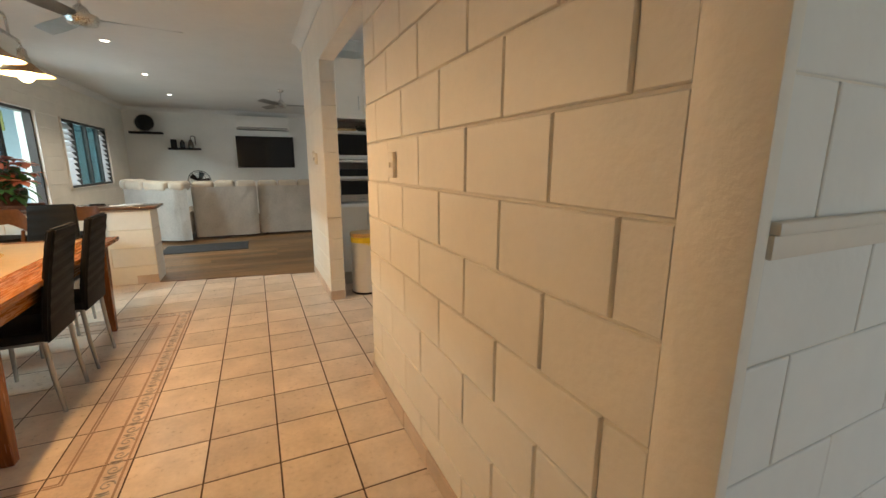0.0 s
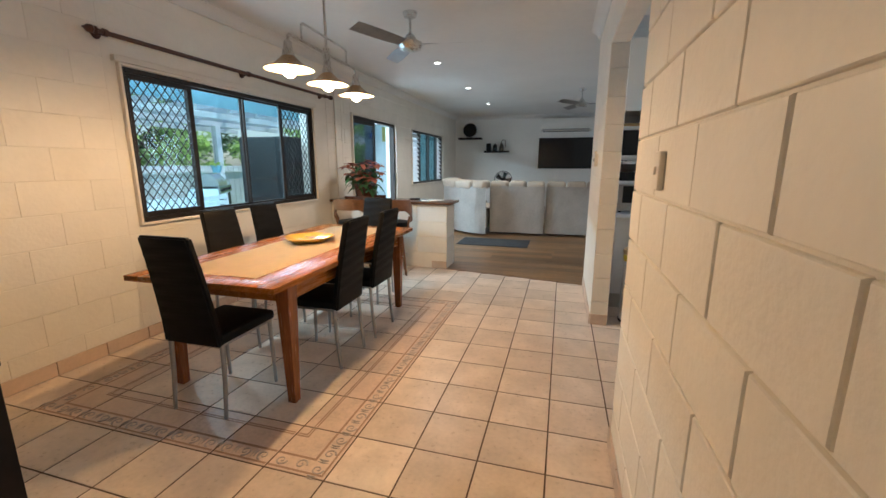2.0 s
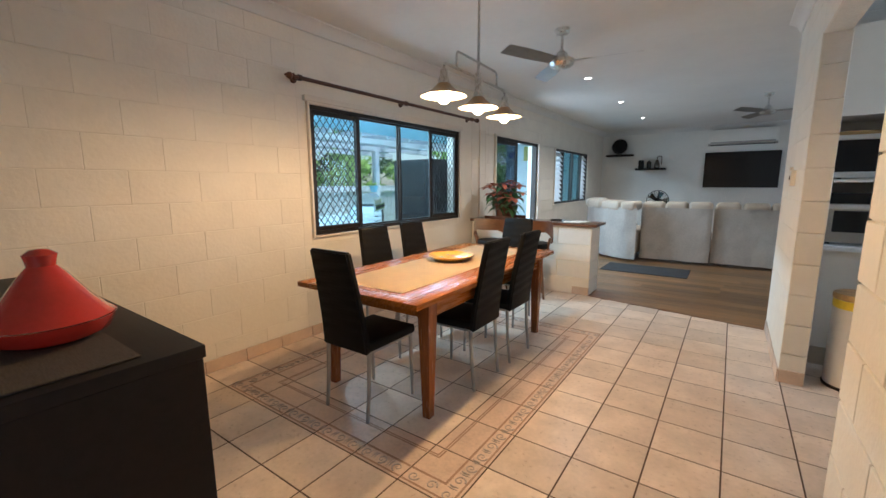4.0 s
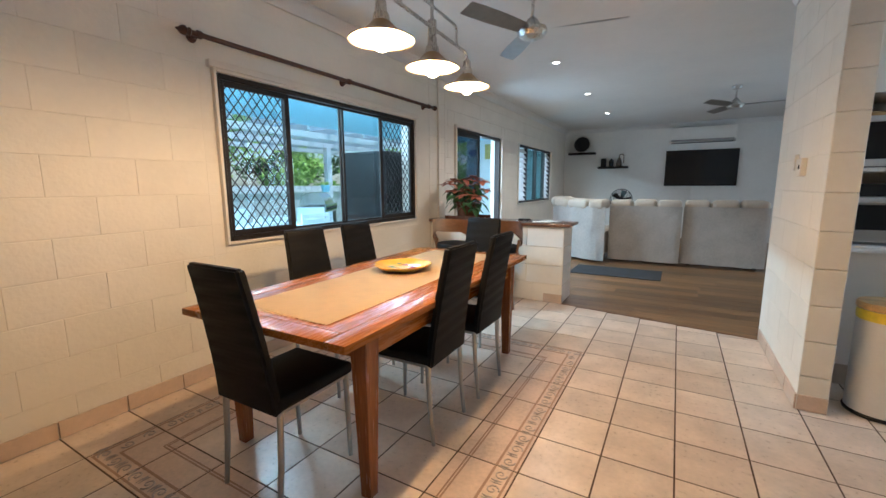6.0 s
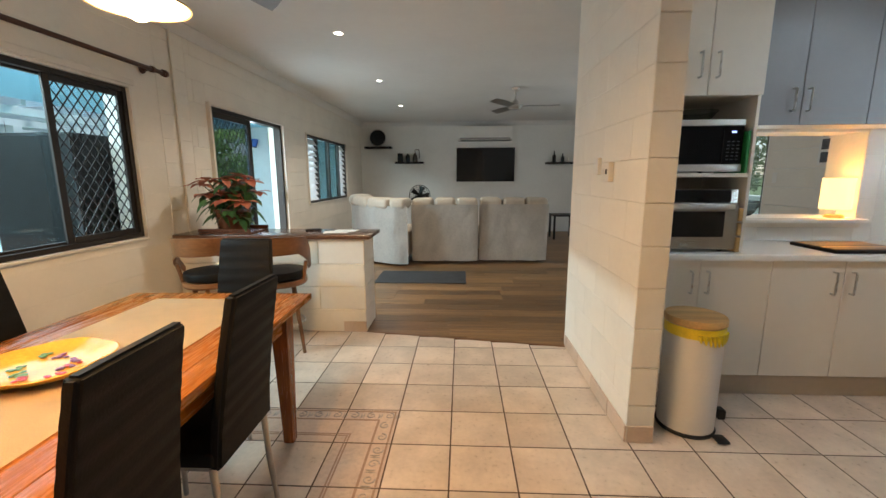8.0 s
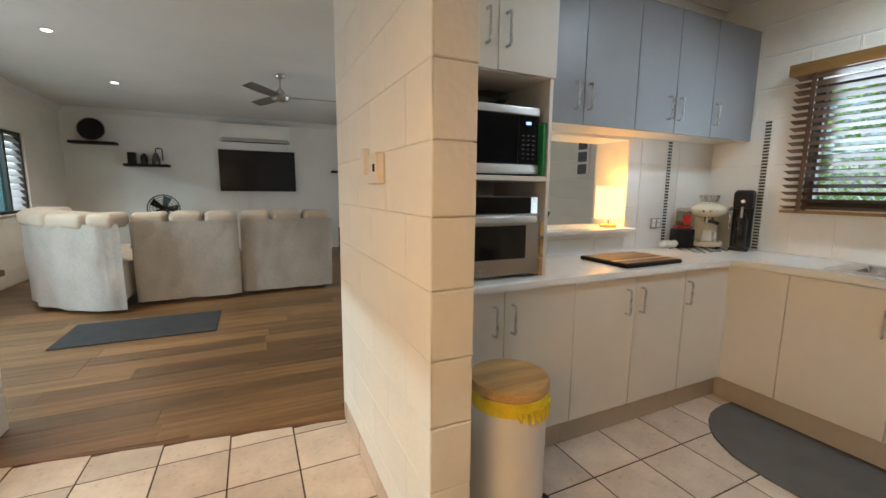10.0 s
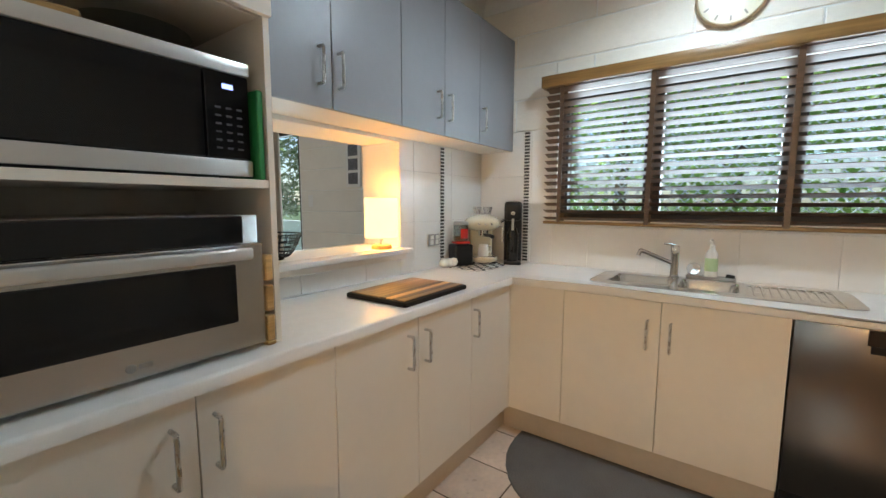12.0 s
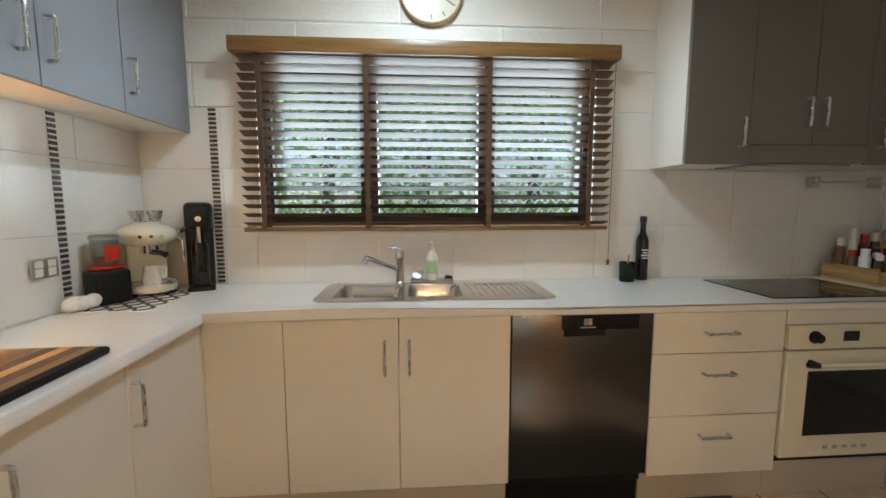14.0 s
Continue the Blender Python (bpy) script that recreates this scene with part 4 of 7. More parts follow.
def drape(u, v):
    p = along(u)
    n1 = noise.noise((u * 11, v * 2, 5)) * 0.025 * (1 - v) ** 0.8 + noise.noise((u * 30, v * 4, 5)) * 0.006
    return (p.x + n1, p.y + n1 - 0.03 * v, 0.04 + 0.80 * v)


grid_sheet(bm, drape, 48, 20)
part("corner_cover", bm, SOFA, sofa, "grey draped slipcover")
for k in range(5):
    a, b = along(0.02 + 0.19 * k), along(0.02 + 0.19 * (k + 1) - 0.012)
    d = b - a
    bm = B()
    box(bm, 0, -0.06, 0.80, d.length, 0.30, 0.94, 0.055, 4)
    for v in bm.verts:
        v.co.z += 0.014 * noise.noise(v.co * 7 + Vector((k, 0, 0)))
    part("head_cushion", bm, SOFA_CREAM, sofa, at=Matrix.Translation(a) @ pose(0, 0, 0, 0, 0, math.degrees(math.atan2(d.y, d.x)) + 180) @ Matrix.Translation((-d.length, 0, 0)))
bm = B()
slab(bm, [(-0.49, 6.32), (-1.00, 6.52), (-1.33, 6.84), (-1.53, 7.18), (-1.62, 8.2), (-0.8, 8.3), (-0.75, 7.6), (-0.44, 7.5)], 0.10, 0.46, 0.04, 2)
part("corner_body", bm, SOFA_CREAM, sofa)
for x, y in ((-0.30, 6.8), (0.5, 6.8), (0.72, 6.8), (1.56, 6.8), (-0.3, 7.4), (1.56, 7.4), (-0.6, 6.5), (-1.5, 8.2)):
    part("foot", box(B(), x - 0.03, y - 0.03, 0, x + 0.03, y + 0.03, 0.11, 0.004), BLACK, sofa)

solo("floor_mat", box(B(), -0.80, 5.31, -0.001, 0.39, 5.98, 0.010, 0.004), DARK_MAT, Matrix(), "charcoal rectangular mat on the timber-look floor", "mat")


def television():
    t = thing("television", (0, 0, 0), "large black wall-mounted flat television, off", "television")
    part("screen", box(B(), 0.216, YN - 0.070, 1.243, 1.598, YN - 0.062, 2.026), BLACK_GLOSS, t, smooth=False)
    part("bezel", box(B(), 0.205, YN - 0.066, 1.231, 1.61, YN - 0.03, 2.038, 0.006, 2), BLACK, t)
    part("wall_mount", box(B(), 0.75, YN - 0.03, 1.45, 1.15, YN, 1.85, 0.003), BLACK, t)
    for k, (xa, xb) in enumerate(((0.62, 0.70), (0.74, 0.70), (1.05, 1.02))):
        bm = B()
        tube(bm, [(xa, YN - 0.03, 1.25), (xa + 0.02, YN - 0.015, 1.15), (xb, YN - 0.012, 0.95), (xb, YN - 0.012, 0.55)], 0.008, 6)
        part("cable", bm, WHITE_PLASTIC, t, "white cable")


television()


def air_conditioner():
    t = thing("air_conditioner", (0, 0, 0), "white wall-mounted split air conditioner above the television", "air conditioner")
    bm = B()
    prof = [(0.0, 2.19), (0.12, 2.19), (0.19, 2.215), (0.215, 2.27), (0.215, 2.50), (0.20, 2.53), (0.0, 2.53)]
    ends = [[bm.verts.new((x, YN - d, z)) for d, z in prof] for x in (0.25, 1.515)]
    for k in range(len(prof) - 1):
        bm.faces.new((ends[0][k], ends[0][k + 1], ends[1][k + 1], ends[1][k]))
    bm.faces.new(ends[0])
    bm.faces.new(ends[1][::-1])
    bmesh.ops.bevel(bm, geom=bm.edges[:], offset=0.008, segments=2, affect="EDGES")
    part("case", bm, WHITE_PLASTIC, t)
    part("louvre", box(B(), 0.30, YN - 0.20, 2.196, 1.465, YN - 0.13, 2.204, 0.002), BLACK, t, at=Matrix.Translation((0, 0, -0.012)))
    part("air_flap", box(B(), 0.29, YN - 0.222, 2.225, 1.475, YN - 0.213, 2.262, 0.003), LEG_STEEL, t)
    part("grille", box(B(), 0.29, YN - 0.19, 2.528, 1.475, YN - 0.03, 2.536, 0.002), LEG_STEEL, t)


air_conditioner()


def wall_shelf(x0, x1, z):
    return solo("wall_shelf", box(B(), x0, YN - 0.22, z - 0.045, x1, YN - 0.001, z, 0.003), BLACK_WOOD, Matrix(), "black floating wall shelf", "shelf", "floating shelves")


wall_shelf(-2.01, -1.36, 2.07)
wall_shelf(-1.28, -0.595, 1.71)
wall_shelf(2.35, 2.98, 1.685)
bm = B()
cyl(bm, (0, 0, 0), (0, -0.02, 0), 0.20, 0.20, 40)
bmesh.ops.bevel(bm, geom=[e for e in bm.edges], offset=0.006, segments=2, affect="EDGES")
t = thing("decorative_plate", (-1.70, YN - 0.10, 2.275), "round dark metal decorative plate leaning on a shelf", "plate")
part("disc", bm, BLACK_GLOSS, t, at=pose(0, 0, 0, -8, 0, 0))
bm = B()
tube(bm, [(0.20 * math.cos(2 * math.pi * k / 40), -0.02, 0.20 * math.sin(2 * math.pi * k / 40)) for k in range(41)], 0.012, 8, False)
part("rim", bm, STEEL, t, at=pose(0, 0, 0, -8, 0, 0))
part("stand", box(B(), -0.06, -0.05, -0.205, 0.06, 0.06, -0.19, 0.003), BLACK, t)
solo("candle_holder", box(B(), -1.22, YN - 0.16, 0, -1.10, YN - 0.06, 0.20, 0.006), BLACK, (0, 0, 1.71), "square black candle holder on a shelf", "candle holder")
solo("jar", lathe(B(), [(0, 0), (0.05, 0), (0.055, 0.10), (0.05, 0.15), (0.02, 0.17), (0.025, 0.19), (0, 0.195)], (-0.98, YN - 0.11, 1.71)), BLACK_GLOSS, Matrix(), "small dark lidded jar on a shelf", "jar")
bm = B()
lathe(bm, [(0, 0), (0.06, 0), (0.065, 0.06), (0.05, 0.15), (0.03, 0.18), (0.035, 0.20)], (-0.80, YN - 0.11, 1.71))
tube(bm, bend([(-0.80, YN - 0.11, 1.905), (-0.80, YN - 0.11, 2.0), (-0.70, YN - 0.11, 2.0), (-0.70, YN - 0.11, 1.785)], 0.04, 5), 0.010, 8)
solo("pitcher", bm, DARK_STEEL, Matrix(), "dark metal pitcher with a loop handle", "pitcher")
for x, h in ((2.60, 0.26), (2.80, 0.20), (2.92, 0.17)):
    solo("bottle", lathe(B(), [(0, 0), (0.04, 0), (0.042, h * 0.55), (0.016, h * 0.72), (0.014, h * 0.95), (0.018, h), (0, h)], (x - 0.06, YN - 0.11, 1.685)), BLACK_GLOSS if h > 0.18 else WHITE_GLAZE, Matrix(), "dark ornamental bottle on a shelf" if h > 0.18 else "pale ornamental jar on a shelf", "bottle")


def pedestal_fan():
    t = thing("pedestal_fan", (-0.62, 9.6, 0), "round black pedestal fan behind the sofa", "fan")
    part("base", lathe(B(), [(0, 0), (0.2, 0), (0.2, 0.02), (0.05, 0.04), (0, 0.04)]), BLACK, t)
    part("pole", cyl(B(), (0, 0, 0.03), (0, 0, 0.85), 0.014), STEEL, t)
    part("motor", cyl(B(), (0, 0.02, 0.93), (0, 0.16, 0.93), 0.07, 0.05), BLACK, t)
    bm = B()
    for r in (0.05, 0.10, 0.15, 0.20, 0.235):
        tube(bm, [(r * math.cos(2 * math.pi * k / 40), -0.05 - 0.05 * (1 - (r / 0.235) ** 2), 0.93 + r * math.sin(2 * math.pi * k / 40)) for k in range(41)], 0.004 if r < 0.23 else 0.010, 6, False)
    for k in range(36):
        a = 2 * math.pi * k / 36
        tube(bm, [(0.04 * math.cos(a), -0.10, 0.93 + 0.04 * math.sin(a)), (0.235 * math.cos(a), -0.05, 0.93 + 0.235 * math.sin(a))], 0.002, 4, False)
    part("cage", bm, BLACK, t)
    for k in range(5):
        bm = B()
        grid_sheet(bm, lambda u, v: (0.03 + 0.18 * u, -0.03 + (v - 0.5) * 0.04, (v - 0.5) * 0.13 * (0.5 + 0.5 * u)), 6, 4)
        bmesh.ops.solidify(bm, geom=bm.faces[:], thickness=0.003)
        part("blade", bm, DARK_STEEL, t, at=Matrix.Translation((0, 0, 0.93)) @ Matrix.Rotation(radians(72 * k), 4, "Y"))


pedestal_fan()
t = thing("side_table", (2.55, 9.3, 0), "small dark side table by the lounge wall", "table")
part("top", box(B(), -0.25, -0.25, 0.50, 0.25, 0.25, 0.53, 0.004), BLACK_WOOD, t)
for sx in (-1, 1):
    for sy in (-1, 1):
        part("leg", box(B(), sx * 0.22 - 0.02, sy * 0.22 - 0.02, 0, sx * 0.22 + 0.02, sy * 0.22 + 0.02, 0.5, 0.003), BLACK_WOOD, t)


# ---- kitchen ----
CT = 0.90


def pull(parent, at, length=0.128):
    """A satin D-shaped handle, standing out along -y from a door's face, upright."""
    bm = B()
    w, h, d = 0.012, length / 2, 0.030
    tube(bm, bend([(0, 0, h), (0, -d, h), (0, -d, -h), (0, 0, -h)], 0.006, 3), 0.006, 8)
    return part("handle", bm, STEEL, parent, "satin steel handle", at=at)


def base_unit(label, x0, x1, doors, handles, m, drawers=(), top=CT - 0.037, hz=0.731):
    """A floor cupboard in local x, its doors facing -y at y = 0."""
    t = thing("base_cabinet", m, label, "cabinet", "kitchen base cabinets")
    part("body", box(B(), x0 + 0.001, 0.020, 0.145, x1 - 0.001, 0.50, top, 0.001), LAMINATE, t)
    part("kickboard", box(B(), x0, 0.055, 0.0, x1, 0.072, 0.145, 0.001), KICK, t, "beige kickboard")
    for (a, b), hx in zip(doors, handles):
        d = part("door", box(B(), a + 0.0015, 0.0, 0.152, b - 0.0015, 0.018, CT - 0.040, 0.0015), LAMINATE, t)
        if hx is not None:
            pull(d, Matrix.Translation((hx, 0, hz)))
    for a, b, z0, z1 in drawers:
        d = part("drawer_front", box(B(), a + 0.0015, 0.0, z0 + 0.0015, b - 0.0015, 0.018, z1 - 0.0015, 0.0015), LAMINATE, t)
        pull(d, Matrix.Translation(((a + b) / 2, 0, max((z0 + z1) / 2, z1 - 0.085))) @ pose(0, 0, 0, 0, 90, 0))
    return t


FN = 2.645      # plane of the doors of the run under the servery
base_unit("warm white double-door base cabinet beside the bin", XK2 + 0.003, 2.12, ((XK2 + 0.003, 1.718), (1.718, 2.12)), (1.663, 1.757), Matrix.Translation((0, FN, 0)))
base_unit("warm white double-door base cabinet under the servery", 2.12, 2.926, ((2.12, 2.528), (2.528, 2.926)), (2.465, 2.569), Matrix.Translation((0, FN, 0)))
base_unit("narrow warm white corner cabinet", 2.926, 3.323, ((2.926, 3.322),), (2.947,), Matrix.Translation((0, FN, 0)))
part("corner_filler", box(B(), 3.315, -0.004, 0.152, 3.350, 0.04, CT - 0.040, 0.001), LAMINATE, bpy.data.objects["base_cabinet.002"])
part("corner_kick", box(B(), 3.3835, -0.06, 0.0, 3.40, 0.054, 0.145, 0.001), KICK, bpy.data.objects["base_cabinet.002"])
part("corner_kick", box(B(), 3.32, 0.056, 0.0, 3.40, 0.071, 0.145, 0.001), KICK, bpy.data.objects["base_cabinet.002"])
FE = 3.325     # plane of the doors of the run under the window; local x runs along -y


def east(y):
    return -y


ME = Matrix.Translation((FE, 0, 0)) @ pose(0, 0, 0, 0, 0, -90)
base_unit("warm white corner filler cabinet", -2.642, -2.345, ((-2.642, -2.345),), (None,), ME)
base_unit("warm white double-door cabinet under the sink", -2.345, -1.462, ((-2.345, -1.905), (-1.905, -1.462)), (-1.958, -1.864), ME, (), 0.70, 0.706)
base_unit("warm white three-drawer cabinet", -0.876, -0.302, (), (), ME, ((-0.876, -0.302, 0.152, 0.415), (-0.876, -0.302, 0.415, 0.686), (-0.876, -0.302, 0.686, 0.860)))
base_unit("warm white base cabinet past the oven", 0.31, 1.26, ((0.31, 0.78), (0.78, 1.26)), (0.72, 0.84), ME)


def dishwasher():
    t = thing("dishwasher", ME, "dark stainless built-in dishwasher", "dishwasher")
    a, b = -1.459, -0.879
    part("tub", box(B(), a + 0.005, 0.03, 0.12, b - 0.005, 0.50, CT - 0.04, 0.002), BLACK, t)
    part("door", box(B(), a, -0.004, 0.17, b, 0.028, 0.862, 0.004, 2), DARK_STEEL, t)
    part("control_strip", box(B(), a + 0.20, -0.0055, 0.80, b - 0.06, -0.003, 0.858, 0.002), BLACK_GLOSS, t)
    part("grip_recess", box(B(), a + 0.21, -0.0065, 0.772, b - 0.20, -0.0035, 0.80, 0.002), BLACK, t)
    part("badge", box(B(), a + 0.29, -0.0075, 0.818, a + 0.325, -0.0055, 0.845, 0.001), STEEL, t)
    part("badge", box(B(), a + 0.275, -0.0075, 0.806, a + 0.34, -0.0055, 0.812, 0.0005), STEEL, t)
    part("plinth", box(B(), a, 0.06, 0.0, b, 0.075, 0.165, 0.001), BLACK, t)


dishwasher()


def worktop():
    """L-shaped worktop with a round front edge and a cut-out for the sink."""
    t = thing("worktop", (0, 0, 0), "white laminate L-shaped kitchen worktop with rounded front edge", "worktop")
    e, th = 0.022, 0.037
    ny, ex = FN - e, FE - e
    xs, ys = (XK2 + 0.002, ex, 3.445, 3.80, 3.885), (-1.26, 1.28, 2.19, ny, 3.165)

    def solid(i, j):
        if not (0 <= i < 4 and 0 <= j < 4):
            return False
        return (j == 3 or i >= 1) and not (i == 2 and j == 1)
    bm = B()
    for i in range(4):
        for j in range(4):
            if solid(i, j):
                x0, x1, y0, y1 = xs[i], xs[i + 1], ys[j], ys[j + 1]
                for z in (CT - th, CT):
                    bm.faces.new([bm.verts.new((x, y, z)) for x, y in ((x0, y0), (x1, y0), (x1, y1), (x0, y1))])
                for di, dj, (a, b) in ((-1, 0, ((x0, y0), (x0, y1))), (1, 0, ((x1, y0), (x1, y1))), (0, -1, ((x0, y0), (x1, y0))), (0, 1, ((x0, y1), (x1, y1)))):
                    if not solid(i + di, j + dj):
                        bm.faces.new([bm.verts.new(p) for p in ((*a, CT - th), (*b, CT - th), (*b, CT), (*a, CT))])
    bmesh.ops.remove_doubles(bm, verts=bm.verts[:], dist=0.0005)
    front = [g for g in bm.edges if abs(g.verts[0].co.z - g.verts[1].co.z) < 1e-5 and (all(abs(v.co.x - ex) < 1e-4 and v.co.y < ny + 1e-4 for v in g.verts) or all(abs(v.co.y - ny) < 1e-4 and v.co.x < ex + 1e-4 for v in g.verts))]
    bmesh.ops.bevel(bm, geom=front, offset=0.011, segments=3, profile=0.5, affect="EDGES")
    part("slab", bm, WORKTOP, t)
    part("upstand", box(B(), 1.982, 3.155, CT, 3.87, 3.164, CT + 0.006, 0.002), WORKTOP, t)


worktop()


def sink():
    t = thing("sink", (0, 0, CT), "stainless steel double-bowl sink with a ribbed drainer", "sink")
    def r_rect(x0, y0, x1, y1, r, n=6):
        out = []
        for cx, cy, a0 in ((x1 - r, y1 - r, 0), (x0 + r, y1 - r, 90), (x0 + r, y0 + r, 180), (x1 - r, y0 + r, 270)):
            out += [(cx + r * math.cos(radians(a0 + 90 * k / n)), cy + r * math.sin(radians(a0 + 90 * k / n))) for k in range(n + 1)]
        return out
    # rim with rounded ends, two bowls sunk in it
    bowls = ((3.50, 1.90, 3.77, 2.19, 0.15), (3.50, 1.63, 3.77, 1.87, 0.13))
    for x0, x1 in ((3.425, 3.50), (3.77, 3.835)):
        part("rim", box(B(), x0, 1.30, 0.0005, x1, 2.19, 0.005, 0.0015), BRUSHED, t)
    for y_in, y_out in ((2.19, 2.265), (1.30, 1.232)):
        s, r = (1 if y_out > y_in else -1), 0.055
        cap = [(3.425, y_in), (3.835, y_in)]
        cap += [(3.835 - r + r * math.cos(radians(a)), y_out - s * r + s * r * math.sin(radians(a))) for a in range(0, 91, 15)]
        cap += [(3.425 + r - r * math.sin(radians(a)), y_out - s * r + s * r * math.cos(radians(a))) for a in range(0, 91, 15)]
        part("rim", slab(B(), cap if s > 0 else cap[::-1], 0.0005, 0.005), BRUSHED, t)
    for a, b in ((1.87, 1.90), (1.60, 1.63)):
        part("rim", box(B(), 3.50, a, 0.0005, 3.77, b, 0.0048, 0.001), BRUSHED, t)
    for x0, y0, x1, y1, d in bowls:
        bm = B()
        loops = []
        for inset, z, r in ((0.0, 0.004, 0.03), (0.006, -0.01, 0.04), (0.012, -d + 0.03, 0.05), (0.04, -d, 0.05)):
            loops.append([bm.verts.new((x, y, z)) for x, y in r_rect(x0 + inset, y0 + inset, x1 - inset, y1 - inset, r)])
        for a, b in zip(loops, loops[1:]):
            for k in range(len(a)):
                bm.faces.new((a[k], a[(k + 1) % len(a)], b[(k + 1) % len(a)], b[k]))
        bm.faces.new(loops[-1])
        bowl = part("bowl", bm, BRUSHED, t)
        part("drain", lathe(B(), [(0.0, 0.002), (0.02, 0.001), (0.035, 0.003), (0.038, 0.0)], ((x0 + x1) / 2, (y0 + y1) / 2, -d)), STEEL, bowl)
    part("drainer", box(B(), 3.50, 1.30, -0.004, 3.77, 1.60, 0.0, 0.001), BRUSHED, t)
    for k in range(9):
        y = 1.32 + k * 0.032
        part("rib", tube(B(), [(3.51, y, 0.0), (3.76, y, 0.0015)], 0.005, 6), BRUSHED, t)


sink()


def mixer_tap():
    t = thing("mixer_tap", (3.80, 1.915, CT + 0.005), "chrome single-lever kitchen mixer tap behind the sink", "tap")
    part("body", lathe(B(), [(0, 0), (0.026, 0), (0.026, 0.006), (0.021, 0.012), (0.021, 0.12), (0.023, 0.125), (0.023, 0.165), (0.018, 0.172), (0, 0.174)]), CHROME, t)
    bm = B()
    tube(bm, bend([(0, 0, 0.07), (-0.09, 0.155, 0.145), (-0.095, 0.163, 0.115)], 0.012, 4), 0.0115, 10)
    part("spout", bm, CHROME, t)
    bm = B()
    tube(bm, [(0, 0, 0.168), (0.005, 0.025, 0.176), (0.008, 0.055, 0.178)], [0.009, 0.007, 0.006], 8)
    part("lever", bm, CHROME, t)


mixer_tap()


def appliance_tower():
    x0, x1, fy, zt = XK2 + 0.003, 1.98, 2.705, 2.36
    t = thing("appliance_cabinet", (0, 0, 0), "tall white open-shelved appliance cabinet standing on the worktop", "cabinet")
    part("side_panel", box(B(), x1 - 0.018, fy, CT, x1, 3.168, zt, 0.001), LAMINATE, t)
    part("side_panel", box(B(), x0, fy, CT, x0 + 0.018, 3.168, zt, 0.001), LAMINATE, t)
    part("shelf", box(B(), x0 + 0.018, fy + 0.002, 1.335, x1 - 0.018, 3.15, 1.357, 0.001), LAMINATE, t)
    part("shelf", box(B(), x0 + 0.018, fy + 0.02, 1.782, x1 - 0.018, 3.15, 1.80, 0.001), LAMINATE, t)
    part("top_panel", box(B(), x0 + 0.018, fy + 0.02, zt - 0.018, x1 - 0.018, 3.15, zt, 0.001), LAMINATE, t)
    part("back_panel", box(B(), x0 + 0.018, 3.15, CT, x1 - 0.018, 3.166, zt, 0.001), LAMINATE, t)
    for a, b, hx in ((x0, 1.676, 1.62), (1.676, x1, 1.715)):
        d = part("door", box(B(), a + 0.0015, fy - 0.018, 1.779, b - 0.0015, fy - 0.001, zt, 0.0015), LAMINATE, t)
        pull(d, Matrix.Translation((hx, fy - 0.018, 1.936)))


appliance_tower()


def microwave():
    x0, x1, fy, z0, h = 1.37, 1.935, 2.735, 1.357, 0.30
    t = thing("microwave_oven", (0, 0, z0), "black and silver microwave oven on the cabinet shelf", "microwave")
    part("case", box(B(), x0, fy + 0.012, 0.010, x1, 3.10, h, 0.006, 2), BLACK, t)
    part("door_glass", box(B(), x0 + 0.004, fy, 0.052, x1 - 0.118, fy + 0.014, h - 0.035, 0.003), BLACK_GLOSS, t)
    part("control_panel", box(B(), x1 - 0.115, fy + 0.001, 0.052, x1 - 0.003, fy + 0.014, h - 0.035, 0.003), BLACK_GLOSS, t)
    part("trim_strip", box(B(), x0, fy - 0.003, 0.008, x1, fy + 0.013, 0.050, 0.004, 2), SILVER, t, "silver lower strip")
    part("trim_strip", box(B(), x0, fy - 0.003, h - 0.034, x1, fy + 0.013, h, 0.004, 2), SILVER, t, "silver upper strip")
    digits = part("clock_display", box(B(), x1 - 0.072, fy - 0.0005, h - 0.075, x1 - 0.045, fy + 0.002, h - 0.063), BLUE_DIGITS, t, "lit blue clock digits", smooth=False)
    for r in range(6):
        for c in range(3):
            part("button", box(B(), x1 - 0.092 + c * 0.027, fy - 0.0003, 0.075 + r * 0.020, x1 - 0.078 + c * 0.027, fy + 0.002, 0.080 + r * 0.020), KEYPAD, t, smooth=False)
    for x in (x0 + 0.05, x1 - 0.05):
        for y in (fy + 0.06, 3.05):
            part("foot", cyl(B(), (x, y, 0), (x, y, 0.011), 0.012, n=10), BLACK, t)


microwave()


